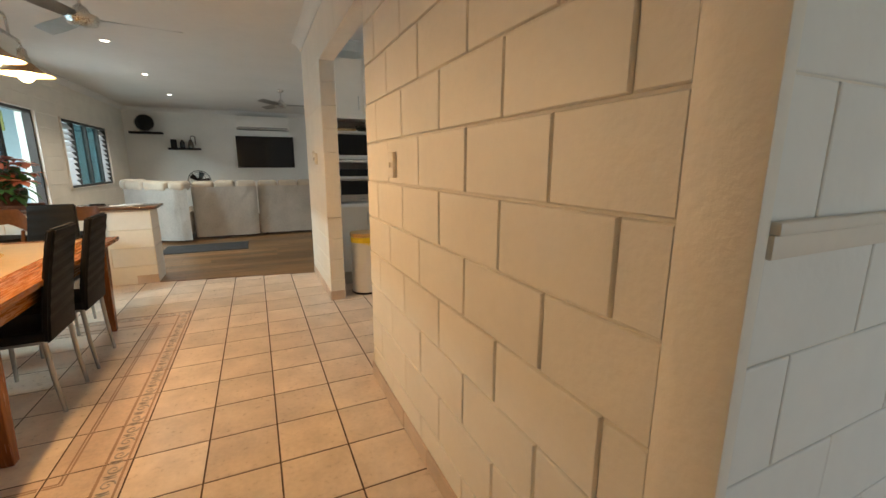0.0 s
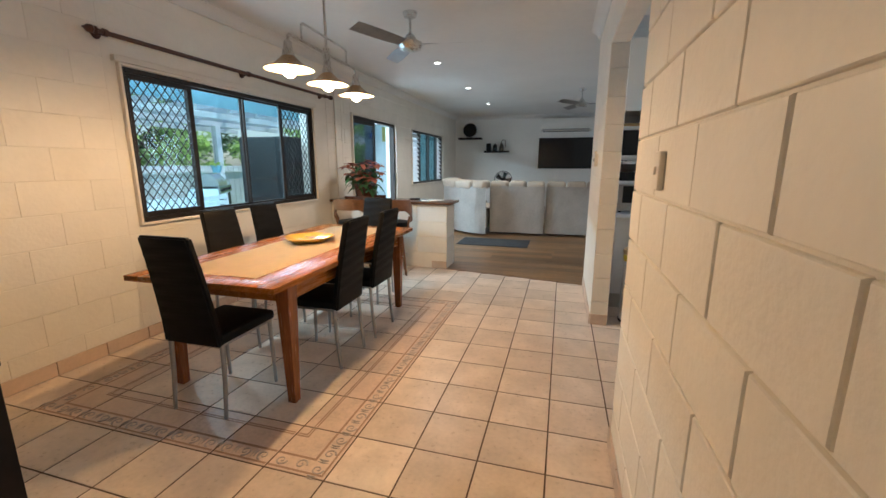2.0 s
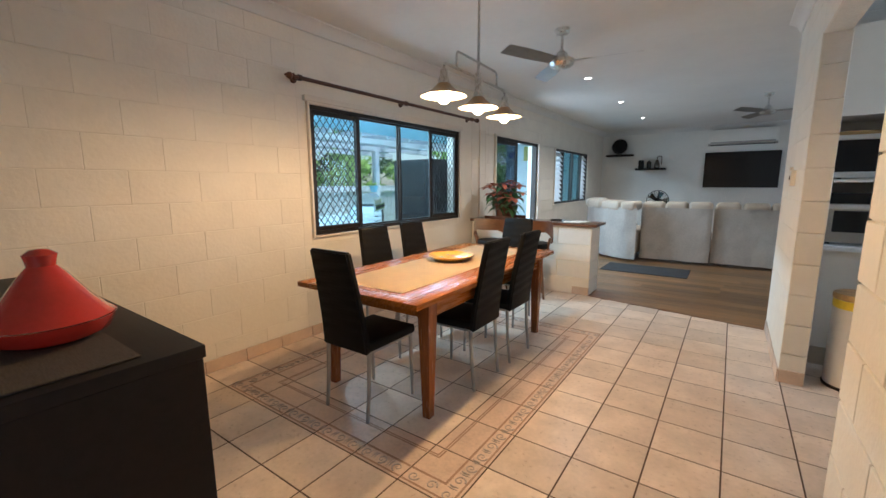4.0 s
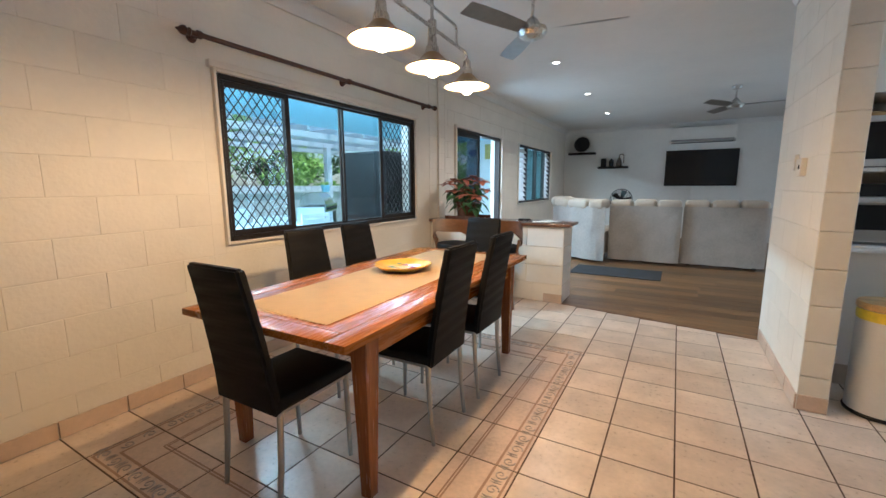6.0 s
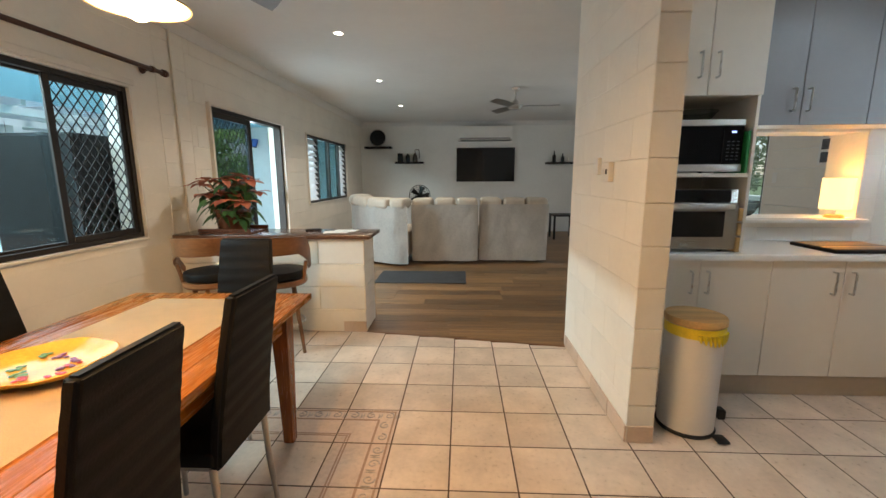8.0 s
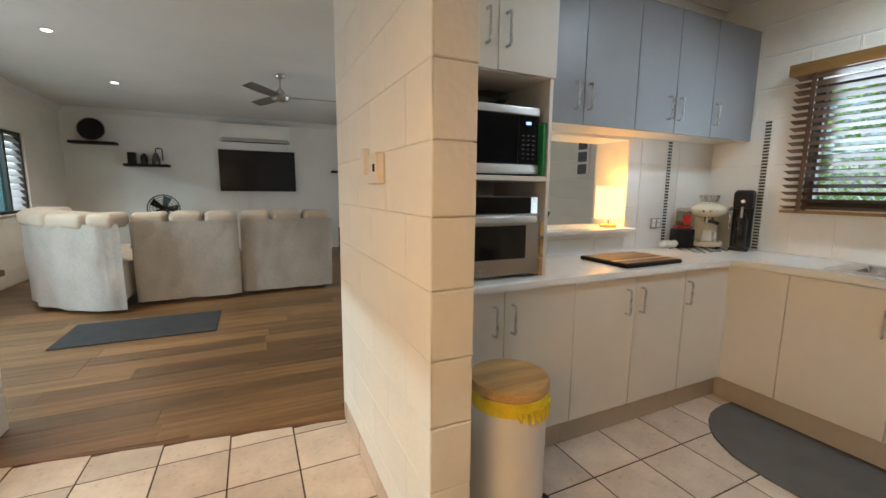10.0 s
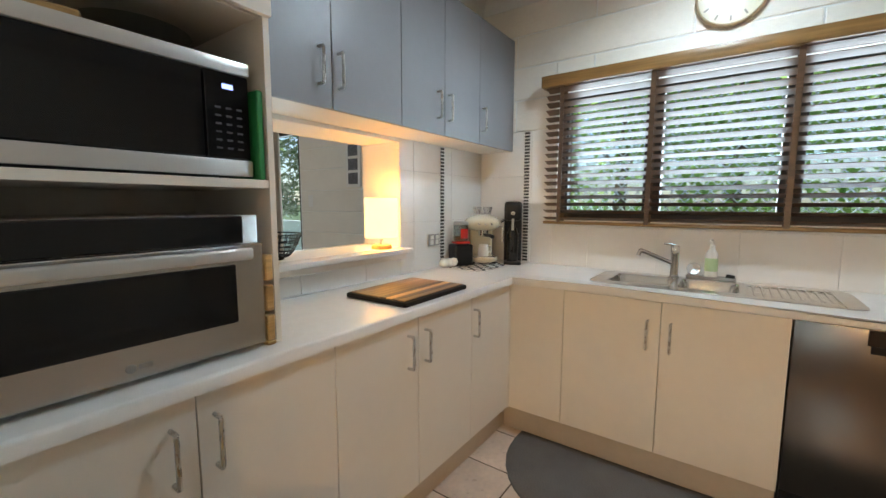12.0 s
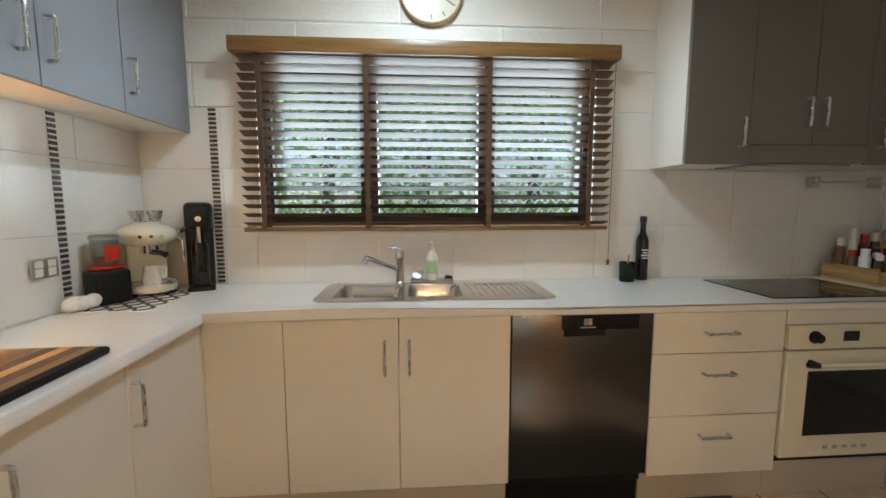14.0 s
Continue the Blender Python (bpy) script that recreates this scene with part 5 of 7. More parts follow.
def bench_oven():
    x0, x1, fy, h = 1.35, 1.925, 2.69, 0.365
    t = thing("benchtop_oven", (0, 0, CT), "stainless steel benchtop oven with a bar handle on the worktop", "oven")
    part("case", box(B(), x0, fy + 0.02, 0.012, x1, 3.08, h, 0.006, 2), BRUSHED, t)
    part("front_frame", box(B(), x0, fy, 0.015, x1, fy + 0.022, h - 0.075, 0.004), BRUSHED, t)
    part("door_glass", box(B(), x0 + 0.055, fy - 0.003, 0.09, x1 - 0.075, fy + 0.004, h - 0.125, 0.003), BLACK_GLOSS, t)
    part("control_panel", box(B(), x0, fy + 0.001, h - 0.073, x1 - 0.05, fy + 0.021, h - 0.002, 0.003), BLACK_GLOSS, t)
    bm = B()
    box(bm, x0 + 0.01, fy - 0.038, h - 0.112, x1 - 0.045, fy - 0.022, h - 0.082, 0.007, 3)
    part("handle", bm, SILVER, t)
    for x in (x0 + 0.04, x1 - 0.08):
        part("handle_post", box(B(), x - 0.008, fy - 0.025, h - 0.103, x + 0.008, fy + 0.002, h - 0.09, 0.002), STEEL, t)
    part("badge", lathe(B(), [(0, 0.002), (0.009, 0.002), (0.010, 0)], n=16), LEG_STEEL, t, at=pose(1.615, fy, 0.043, 90, 0, 0))
    part("badge", box(B(), 1.63, fy - 0.001, 0.038, 1.655, fy + 0.002, 0.049), LEG_STEEL, t, smooth=False)
    for x in (x0 + 0.05, x1 - 0.05):
        for y in (fy + 0.06, 3.03):
            part("foot", cyl(B(), (x, y, 0), (x, y, 0.014), 0.014, n=10), BLACK, t)


bench_oven()


def wall_unit(label, m, x0, x1, z0, z1, depth, doors, material, group):
    """A wall cupboard in local x; doors (x0, x1, handle x, bottom) face -y at y = 0."""
    t = thing("wall_cabinet", m, label, "cabinet", group)
    part("body", box(B(), x0 + 0.001, 0.019, z0, x1 - 0.001, depth, z1, 0.001), LAMINATE, t, "white carcass")
    for a, b, hx, zb in doors:
        d = part("door", box(B(), a + 0.0015, 0, zb, b - 0.0015, 0.018, z1, 0.0015), material, t)
        if hx is not None:
            pull(d, Matrix.Translation((hx, 0, zb + 0.143)))
    return t


MU = Matrix.Translation((0, 2.92, 0))
wall_unit("blue-grey double-door wall cabinet over the servery", MU, 1.982, 2.755, 1.645, 2.355, 0.245, ((1.982, 2.365, 2.305, 1.645), (2.365, 2.755, 2.395, 1.645)), GREY_LAMINATE, "grey wall cabinets")
wall_unit("blue-grey double-door wall cabinet with steel handles", MU, 2.755, 3.44, 1.645, 2.355, 0.245, ((2.755, 3.09, 3.025, 1.645), (3.09, 3.44, 3.12, 1.645)), GREY_LAMINATE, "grey wall cabinets")
wall_unit("narrow blue-grey wall cabinet in the corner", MU, 3.44, 3.885, 1.645, 2.355, 0.245, ((3.44, 3.885, 3.47, 1.645),), GREY_LAMINATE, "grey wall cabinets")
MH = Matrix.Translation((3.605, 0, 0)) @ pose(0, 0, 0, 0, 0, -90)
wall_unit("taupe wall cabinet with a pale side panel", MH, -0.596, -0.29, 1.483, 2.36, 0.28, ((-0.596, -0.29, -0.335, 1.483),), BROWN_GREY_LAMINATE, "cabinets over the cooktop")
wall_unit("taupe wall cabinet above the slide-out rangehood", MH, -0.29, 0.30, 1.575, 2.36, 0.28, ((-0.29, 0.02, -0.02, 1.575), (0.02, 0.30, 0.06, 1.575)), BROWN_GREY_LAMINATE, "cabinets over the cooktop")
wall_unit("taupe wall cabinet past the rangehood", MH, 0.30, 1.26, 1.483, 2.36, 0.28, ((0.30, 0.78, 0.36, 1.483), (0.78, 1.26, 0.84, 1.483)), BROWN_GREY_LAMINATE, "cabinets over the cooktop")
t = thing("rangehood", MH, "slide-out rangehood under the wall cabinet", "rangehood")
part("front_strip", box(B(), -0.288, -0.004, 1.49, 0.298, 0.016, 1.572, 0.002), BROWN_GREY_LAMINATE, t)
part("housing", box(B(), -0.288, 0.017, 1.49, 0.298, 0.28, 1.573, 0.001), LEG_STEEL, t)
part("filter", box(B(), -0.25, 0.03, 1.478, 0.26, 0.26, 1.489, 0.002), BRUSHED, t)


def oven():
    t = thing("wall_oven", ME, "cream enamel built-under oven with a black glass door", "oven")
    a, b = -0.30, 0.305
    part("case", box(B(), a + 0.003, 0.02, 0.18, b - 0.003, 0.5, CT - 0.04, 0.002), BLACK, t)
    part("top_rail", box(B(), a, 0.0, 0.80, b, 0.018, 0.86, 0.001), LAMINATE, t)
    part("control_panel", box(B(), a + 0.004, -0.014, 0.695, b - 0.004, 0.018, 0.798, 0.003), CREAM_ENAMEL, t)
    door = part("door", box(B(), a + 0.004, -0.014, 0.215, b - 0.004, 0.018, 0.688, 0.004), CREAM_ENAMEL, t)
    part("door_glass", box(B(), a + 0.10, -0.0165, 0.315, b - 0.10, -0.012, 0.600, 0.003), BLACK_GLOSS, door)
    part("handle", cyl(B(), (a + 0.08, -0.055, 0.640), (b - 0.08, -0.055, 0.640), 0.010), CREAM_ENAMEL, door)
    for x in (a + 0.085, b - 0.085):
        part("handle_post", tube(B(), bend([(x - 0.03, -0.056, 0.645), (x + 0.02, -0.055, 0.640), (x + 0.02, -0.014, 0.640)], 0.01), 0.012), BLACK, door)
    for x in (a + 0.115, b - 0.115):
        part("knob", lathe(B(), [(0.026, 0), (0.026, 0.008), (0.020, 0.010), (0.019, 0.028), (0, 0.030)]), BLACK, t, at=pose(x, -0.014, 0.748, 90, 0, 0))
    part("display", box(B(), -0.055, -0.0160, 0.728, 0.015, -0.0135, 0.770, 0.002), BLACK_GLOSS, t)
    for k in range(5):
        part("lettering_bar", box(B(), -0.10 + k * 0.045, -0.0150, 0.252, -0.078 + k * 0.045, -0.0135, 0.266), LEG_STEEL, door, smooth=False)
    part("kickboard", box(B(), a, 0.055, 0.0, b, 0.072, 0.178, 0.001), KICK, t, "beige kickboard")


oven()
t = thing("cooktop", (0, 0, CT), "black glass cooktop set in the worktop", "cooktop")
part("glass", box(B(), 3.36, -0.27, 0.0005, 3.785, 0.335, 0.006, 0.002), BLACK_GLOSS, t)
for x, y, r in ((3.47, 0.18, 0.075), (3.67, 0.18, 0.09), (3.47, -0.11, 0.09), (3.67, -0.11, 0.075)):
    part("ring", lathe(B(), [(r, 0.0061), (r, 0.0066), (r - 0.004, 0.0066), (r - 0.004, 0.0061)], (x, y, 0), 40), LEG_STEEL, t)


# blind
def venetian_blind():
    t = thing("venetian_blind", (3.82, 0, 0), "dark timber venetian blind, lowered with open slats", "blind")
    part("pelmet", box(B(), -0.045, 0.828, 1.998, 0.068, 2.685, 2.066, 0.006, 2), PELMET_WOOD, t, "bronze-brown pelmet board")
    n = 19
    sm = mesh_of("slat", box(B(), -0.031, 0.85, -0.0016, 0.031, 2.66, 0.0016, 0.001), DARK_WOOD)
    for k in range(n):
        z = 1.205 + (1.985 - 1.205) * k / (n - 1)
        ob = new("slat", sm)
        ob.parent = t
        ob.matrix_basis = pose(0.012, 0, z, 0, 17 + random.uniform(-1.5, 1.5), 0)
    part("bottom_rail", box(B(), -0.02, 0.855, 1.170, 0.044, 2.66, 1.188, 0.003), PELMET_WOOD, t)
    for y in (0.96, 1.47, 2.065, 2.56):
        for x in (-0.022, 0.046):
            part("ladder_tape", box(B(), x - 0.001, y - 0.012, 1.18, x + 0.001, y + 0.012, 2.03), DARK_WOOD, t, smooth=False)
    part("cord", cyl(B(), (-0.03, 0.85, 2.02), (-0.03, 0.85, 1.02), 0.0015, n=6), DARK_WOOD, t)
    part("cord_tassel", lathe(B(), [(0, 0), (0.007, 0.0), (0.008, 0.02), (0.003, 0.03), (0, 0.03)], (-0.03, 0.85, 0.99), 10), DARK_WOOD, t)


venetian_blind()

# ---- kitchen things ----
t = thing("waste_bin", (1.555, 2.365, 0), "pale painted steel pedal bin with a bamboo lid and yellow bag", "bin")
part("body", lathe(B(), [(0, 0.015), (0.138, 0.015), (0.138, 0.575), (0.134, 0.58), (0, 0.58)], n=48), BIN_METAL, t)
part("base", lathe(B(), [(0, 0), (0.143, 0), (0.146, 0.012), (0.140, 0.020), (0, 0.02)], n=48), BLACK, t)
part("bag", lathe(B(), [(0.1385, 0.535), (0.1415, 0.545), (0.142, 0.572), (0.139, 0.590)], n=48), YELLOW_BAG, t, "yellow bin bag edge")
bm = B()
for k in range(9):
    a = -1.9 + k * 0.16
    tube(bm, [(0.141 * math.cos(a), 0.141 * math.sin(a), 0.56), (0.146 * math.cos(a + 0.05), 0.146 * math.sin(a + 0.05), 0.525 - 0.02 * math.sin(k / 8 * math.pi))], [0.012, 0.004], 6)
part("bag_fold", bm, YELLOW_BAG, t, "hanging fold of the yellow bag")
part("lid", lathe(B(), [(0, 0.592), (0.140, 0.592), (0.146, 0.598), (0.146, 0.622), (0.141, 0.630), (0, 0.632)], n=48), BAMBOO, t, "round bamboo lid")
bm = B()
box(bm, 0.07, -0.19, 0.008, 0.13, -0.12, 0.022, 0.006, 2)
part("pedal", bm, BLACK, t)
part("hinge", box(B(), 0.12, -0.09, 0.08, 0.160, -0.04, 0.135, 0.006), BLACK, t)


def cutting_board():
    t = thing("cutting_board", pose(2.68, 2.82, CT, 0, 0, 1), "striped acacia cutting board with a dark edge on the worktop", "cutting board")
    part("edge", box(B(), -0.220, -0.165, 0, 0.220, 0.165, 0.022, 0.008, 2), BLACK_WOOD, t, "dark edge")
    for k in range(9):
        y = -0.145 + k * 0.0323
        part("stave", box(B(), -0.208, y, 0.0215, 0.208, y + 0.0316, 0.0245, 0.0008), ACACIA, t)


cutting_board()

t = thing("coffee_machine", pose(3.70, 3.045, CT + 0.003, 0, 0, -52), "cream retro espresso machine with chrome details on a patterned mat", "coffee machine")
part("base", slab(B(), [(0.105 * math.cos(a / 12 * math.pi) * (1.0), 0.14 * math.sin(a / 12 * math.pi)) for a in range(24)], 0.012, 0.048, 0.010, 2), CREAM_ENAMEL, t)
part("drip_tray", box(B(), -0.07, -0.13, 0.046, 0.07, -0.02, 0.053, 0.002), CHROME, t)
part("column", box(B(), -0.075, 0.02, 0.045, 0.075, 0.13, 0.235, 0.02, 3), CREAM_ENAMEL, t)
bm = B()
ball(bm, (0, 0, 0.265), 0.14, (0.86, 1.05, 0.42), 28)
part("head", bm, CREAM_ENAMEL, t)
part("group", cyl(B(), (0, -0.06, 0.185), (0, -0.06, 0.225), 0.034), CHROME, t)
part("portafilter", tube(B(), [(0, -0.06, 0.19), (0.03, -0.15, 0.19), (0.04, -0.19, 0.185)], [0.012, 0.011, 0.013], 10), BLACK, t)
part("cup_rail", box(B(), -0.05, -0.06, 0.318, 0.05, 0.08, 0.326, 0.003), CHROME, t)
part("steam_wand", tube(B(), bend([(0.10, -0.05, 0.25), (0.125, -0.07, 0.24), (0.125, -0.08, 0.14)], 0.015), 0.005), CHROME, t)
part("steam_knob", lathe(B(), [(0, 0.03), (0.012, 0.028), (0.014, 0.005), (0.006, 0)], n=16), CHROME, t, at=pose(0.115, -0.02, 0.275, 0, 70, 0))
for k in range(3):
    part("button", cyl(B(), (-0.04 + k * 0.04, -0.1445, 0.262), (-0.04 + k * 0.04, -0.150, 0.262), 0.007, n=14), CHROME, t)
for x, y in ((-0.03, 0.04), (0.035, 0.0)):
    part("cup", lathe(B(), [(0, 0), (0.02, 0), (0.03, 0.03), (0.031, 0.045), (0.028, 0.045), (0, 0.01)], (x, y, 0.326), 20), STEEL, t)
for x in (-0.07, 0.07):
    for y in (-0.08, 0.08):
        part("foot", cyl(B(), (x, y, 0), (x, y, 0.014), 0.014, n=12), BLACK, t)
t = thing("milk_jug", pose(3.64, 3.0, CT + 0.056, 0, 0, -30), "small white milk jug on the coffee machine's tray", "jug")
part("body", lathe(B(), [(0, 0), (0.034, 0), (0.036, 0.02), (0.028, 0.06), (0.030, 0.075), (0.027, 0.075), (0.025, 0.06), (0, 0.01)], n=24), WHITE_GLAZE, t)
part("handle", tube(B(), bend([(0.028, 0, 0.065), (0.06, 0, 0.06), (0.055, 0, 0.02), (0.033, 0, 0.02)], 0.012), 0.005), WHITE_GLAZE, t)

t = thing("coffee_grinder", pose(3.50, 3.085, CT + 0.003, 0, 0, -30), "black coffee grinder with a clear red-rimmed hopper", "grinder")
part("body", box(B(), -0.062, -0.055, 0.0, 0.062, 0.055, 0.135, 0.012, 3), BLACK, t)
part("collar", box(B(), -0.05, -0.045, 0.137, 0.05, 0.045, 0.155, 0.010, 2), RED_GLAZE, t, "red collar")
ob = part("hopper", lathe(B(), [(0.045, 0.157), (0.048, 0.17), (0.048, 0.262), (0.045, 0.262), (0.045, 0.16)], n=28), CLEAR, t, "clear hopper")
part("beans", lathe(B(), [(0, 0.157), (0.043, 0.157), (0.043, 0.185), (0, 0.19)], n=20), STOOL_WOOD, t)
part("lid", lathe(B(), [(0, 0.280), (0.040, 0.279), (0.050, 0.270), (0.050, 0.260), (0, 0.260)], n=28), LEG_STEEL, t)
part("label_plate", box(B(), -0.025, -0.0495, 0.175, 0.025, -0.0475, 0.235), RED_GLAZE, t, "red printed label", smooth=False)

t = thing("soda_maker", pose(3.79, 2.862, CT, 0, 0, -65), "tall black soda maker in the worktop corner", "soda maker")
part("body", box(B(), -0.058, -0.02, 0.0, 0.058, 0.10, 0.41, 0.022, 4), BLACK, t)
part("head", box(B(), -0.055, -0.085, 0.285, 0.055, 0.0, 0.405, 0.022, 4), BLACK, t)
part("base", box(B(), -0.056, -0.10, 0.0, 0.056, 0.0, 0.022, 0.008, 2), BLACK, t)
part("bottle", lathe(B(), [(0, 0.024), (0.036, 0.024), (0.038, 0.04), (0.038, 0.20), (0.016, 0.262), (0.016, 0.286)], (0, -0.048, 0), 24), BLACK_GLOSS, t)
part("badge", lathe(B(), [(0, 0.002), (0.012, 0.002), (0.013, 0)], n=16), STEEL, t, at=pose(0, -0.085, 0.335, 90, 0, 0))
part("lever", box(B(), -0.008, -0.093, 0.225, 0.008, -0.084, 0.30, 0.003), LEG_STEEL, t)

t = thing("patterned_mat", pose(3.555, 2.995, CT, 0, 0, 0), "black and white patterned mat under the coffee machine", "mat")
part("cloth", box(B(), -0.21, -0.155, 0.0, 0.20, 0.155, 0.002, 0.0008), WHITE_PLASTIC, t)
rnd = random.Random(8)
for k in range(70):
    x, y = -0.18 + 0.04 * (k % 10), -0.13 + 0.043 * (k // 10)
    part("dark_stripe", box(B(), -0.024, -0.0075, 0.0015, 0.024, 0.0075, 0.0032), BLACK, t, smooth=False, at=pose(x, y, 0, 0, 0, 45 if (k + k // 10) % 2 else -45))

bm = B()
for k in range(3):
    ball(bm, (3.345 + 0.03 * k, 3.105 - 0.012 * k, CT + 0.031), 0.032, (1.2, 0.9, 0.9), 14)
for v in bm.verts:
    v.co += Vector((noise.noise(v.co * 40), noise.noise(v.co * 40 + Vector((9, 0, 0))), noise.noise(v.co * 40 + Vector((0, 9, 0))))) * 0.006
    v.co.z = max(v.co.z, CT + 0.0025)
solo("dish_cloth", bm, WHITE_GLAZE, Matrix(), "crumpled cream dish cloth on the worktop", "cloth")

t = thing("power_outlet", (3.308, 3.158, 1.075), "grey double power outlet on the wall tiles", "power outlet")
part("plate", box(B(), -0.055, -0.006, -0.036, 0.055, 0.0, 0.036, 0.003), LEG_STEEL, t)
for x in (-0.026, 0.026):
    part("switch", box(B(), x - 0.016, -0.010, 0.004, x + 0.016, -0.006, 0.028, 0.001), WHITE_PLASTIC, t)
    part("socket", box(B(), x - 0.016, -0.008, -0.028, x + 0.016, -0.006, 0.0, 0.001), WHITE_PLASTIC, t)


def pump_bottle(name, m, label, category, r, h, material, cap):
    t = thing(name, m, label, category)
    part("body", lathe(B(), [(0, 0), (r, 0), (r * 1.03, 0.01), (r * 1.0, h * 0.62), (r * 0.45, h * 0.75), (r * 0.4, h * 0.8), (0, h * 0.8)], n=24), material, t)
    part("pump", lathe(B(), [(0.012, h * 0.79), (0.012, h * 0.86), (0.005, h * 0.88), (0.005, h), (0, h)], n=14), cap, t)
    part("nozzle", tube(B(), [(0, 0, h), (-0.02, 0.005, h + 0.002), (-0.035, 0.008, h - 0.006)], 0.005, 8), cap, t)
    return t


t = pump_bottle("soap_bottle", (3.835, 1.752, CT + 0.02), "clear pump bottle of green dish soap behind the sink", "bottle", 0.028, 0.19, WHITE_GLAZE, WHITE_PLASTIC)
part("label", lathe(B(), [(0.0292, 0.03), (0.0296, 0.032), (0.0294, 0.095), (0.0288, 0.097)], n=24), MINT, t, "pale green label")
t = thing("sink_caddy", (3.845, 1.752, CT), "steel sink caddy with a brush and scourer", "caddy")
part("tray", box(B(), -0.022, -0.11, 0.005, 0.032, 0.11, 0.020, 0.004), LEG_STEEL, t)
part("scourer", lathe(B(), [(0, 0), (0.03, 0), (0.034, 0.015), (0.03, 0.03), (0, 0.032)], n=20), CHROME, t, "steel scourer", at=pose(0.0, 0.075, 0.052, 0, -80, 0))
part("brush_head", box(B(), -0.015, -0.10, 0.022, 0.015, -0.06, 0.05, 0.008, 2), BLACK, t, at=pose(0, 0, 0, 10, 0, 0))

t = thing("oil_bottle", (3.845, 0.638, CT), "tall black olive oil bottle on the worktop", "bottle")
part("body", lathe(B(), [(0, 0), (0.029, 0), (0.031, 0.006), (0.031, 0.20), (0.026, 0.225), (0.014, 0.25), (0.0135, 0.30), (0.017, 0.302), (0.017, 0.335), (0, 0.337)], n=28), BLACK_GLOSS, t)
for k, w in enumerate((0.016, 0.022, 0.014, 0.020)):
    part("label_bar", box(B(), -0.0318, -w, 0.115 + k * 0.014, -0.0305, w, 0.121 + k * 0.014), WHITE_PLASTIC, t, smooth=False)
part("tag", tube(B(), [(-0.012, -0.012, 0.31), (-0.02, -0.035, 0.30), (-0.02, -0.045, 0.27), (-0.01, -0.02, 0.26)], 0.003), WHITE_PLASTIC, t)
t = thing("glass_tumbler", (3.80, 0.74, CT), "dark green glass tumbler with a spoon", "glass")
part("body", lathe(B(), [(0, 0.004), (0.032, 0.004), (0.037, 0.10), (0.040, 0.10), (0.036, 0.0), (0, 0)], n=28), GREEN_GLASS, t)
part("spoon", tube(B(), [(0.0, 0.01, 0.01), (0.02, -0.02, 0.135)], [0.003, 0.006], 8), BAMBOO, t)

t = thing("spice_crate", (3.70, -0.62, CT), "timber crate full of spice jars and sauce bottles", "crate")
part("bottom", box(B(), -0.15, -0.25, 0.0, 0.13, 0.25, 0.012, 0.002), BAMBOO, t)
for y in (-0.25, 0.238):
    part("end_panel", box(B(), -0.15, y, 0.012, 0.13, y + 0.012, 0.085, 0.002), BAMBOO, t)
for x in (-0.15, 0.118):
    part("side_panel", box(B(), x, -0.238, 0.012, x + 0.012, 0.238, 0.07, 0.002), BAMBOO, t)
rnd = random.Random(3)
SPICE = (RED_GLAZE, BLACK_GLOSS, YELLOW_GLAZE, WHITE_GLAZE, POT, GREEN_PAINT, STOOL_WOOD)
for i in range(4):
    for j in range(7):
        r, h = rnd.uniform(0.018, 0.026), rnd.uniform(0.10, 0.17) + (0.09 if i == 3 else 0.0) + (0.06 if j > 4 and i > 1 else 0)
        s = thing("spice_jar" if h < 0.2 else "sauce_bottle", (3.70 - 0.105 + i * 0.062, -0.62 + 0.20 - j * 0.066 + rnd.uniform(-0.005, 0.005), CT + 0.012), "small spice jar in the crate" if h < 0.2 else "dark sauce bottle in the crate", "jar" if h < 0.2 else "bottle", "spices in the crate")
        part("body", lathe(B(), [(0, 0), (r, 0), (r, h * 0.72), (r * 0.7, h * 0.82), (0, h * 0.82)], n=16), rnd.choice(SPICE), s)
        part("cap", lathe(B(), [(r * 0.75, h * 0.80), (r * 0.78, h), (0, h)], n=16), rnd.choice((BLACK, WHITE_PLASTIC, RED_GLAZE)), s)

t = thing("utensil_rail", (3.83, 0, 1.415), "steel utensil rail with hooks over the worktop", "rail")
part("rail", cyl(B(), (0, -0.27, 0), (0, -1.0, 0), 0.007, n=12), STEEL, t)
for y in (-0.30, -0.66):
    part("bracket", box(B(), -0.012, y - 0.014, -0.03, 0.055, y + 0.014, 0.03, 0.004), STEEL, t)
part("hanging_ladle", tube(B(), [(-0.01, -0.68, 0.0), (-0.01, -0.685, -0.26)], 0.006, 8), STEEL, t)
part("ladle_bowl", lathe(B(), [(0.035, 0.0), (0.03, -0.02), (0, -0.032), (0, -0.028), (0.028, -0.018), (0.033, 0.0)], (-0.02, -0.69, -0.26), 20), STEEL, t)

# servery sill with lamp and wire bowl
solo("servery_sill", box(B(), 1.984, 3.085, 1.028, 3.03, 3.50, 1.054, 0.004, 2), WORKTOP, Matrix(), "white painted servery sill", "sill", kind="structure")
part("apron", box(B(), 1.984, 3.12, 0.995, 3.01, 3.168, 1.0275, 0.003), TRIM, bpy.data.objects["servery_sill"])
t = thing("table_lamp", (2.90, 3.20, 1.054), "small table lamp with a lit cream drum shade on the sill", "lamp")
part("foot", lathe(B(), [(0, 0), (0.055, 0), (0.056, 0.006), (0.052, 0.018), (0.048, 0.022), (0, 0.022)], n=32), BAMBOO, t)
part("stem", cyl(B(), (0, 0, 0.02), (0, 0, 0.09), 0.008), STEEL, t)
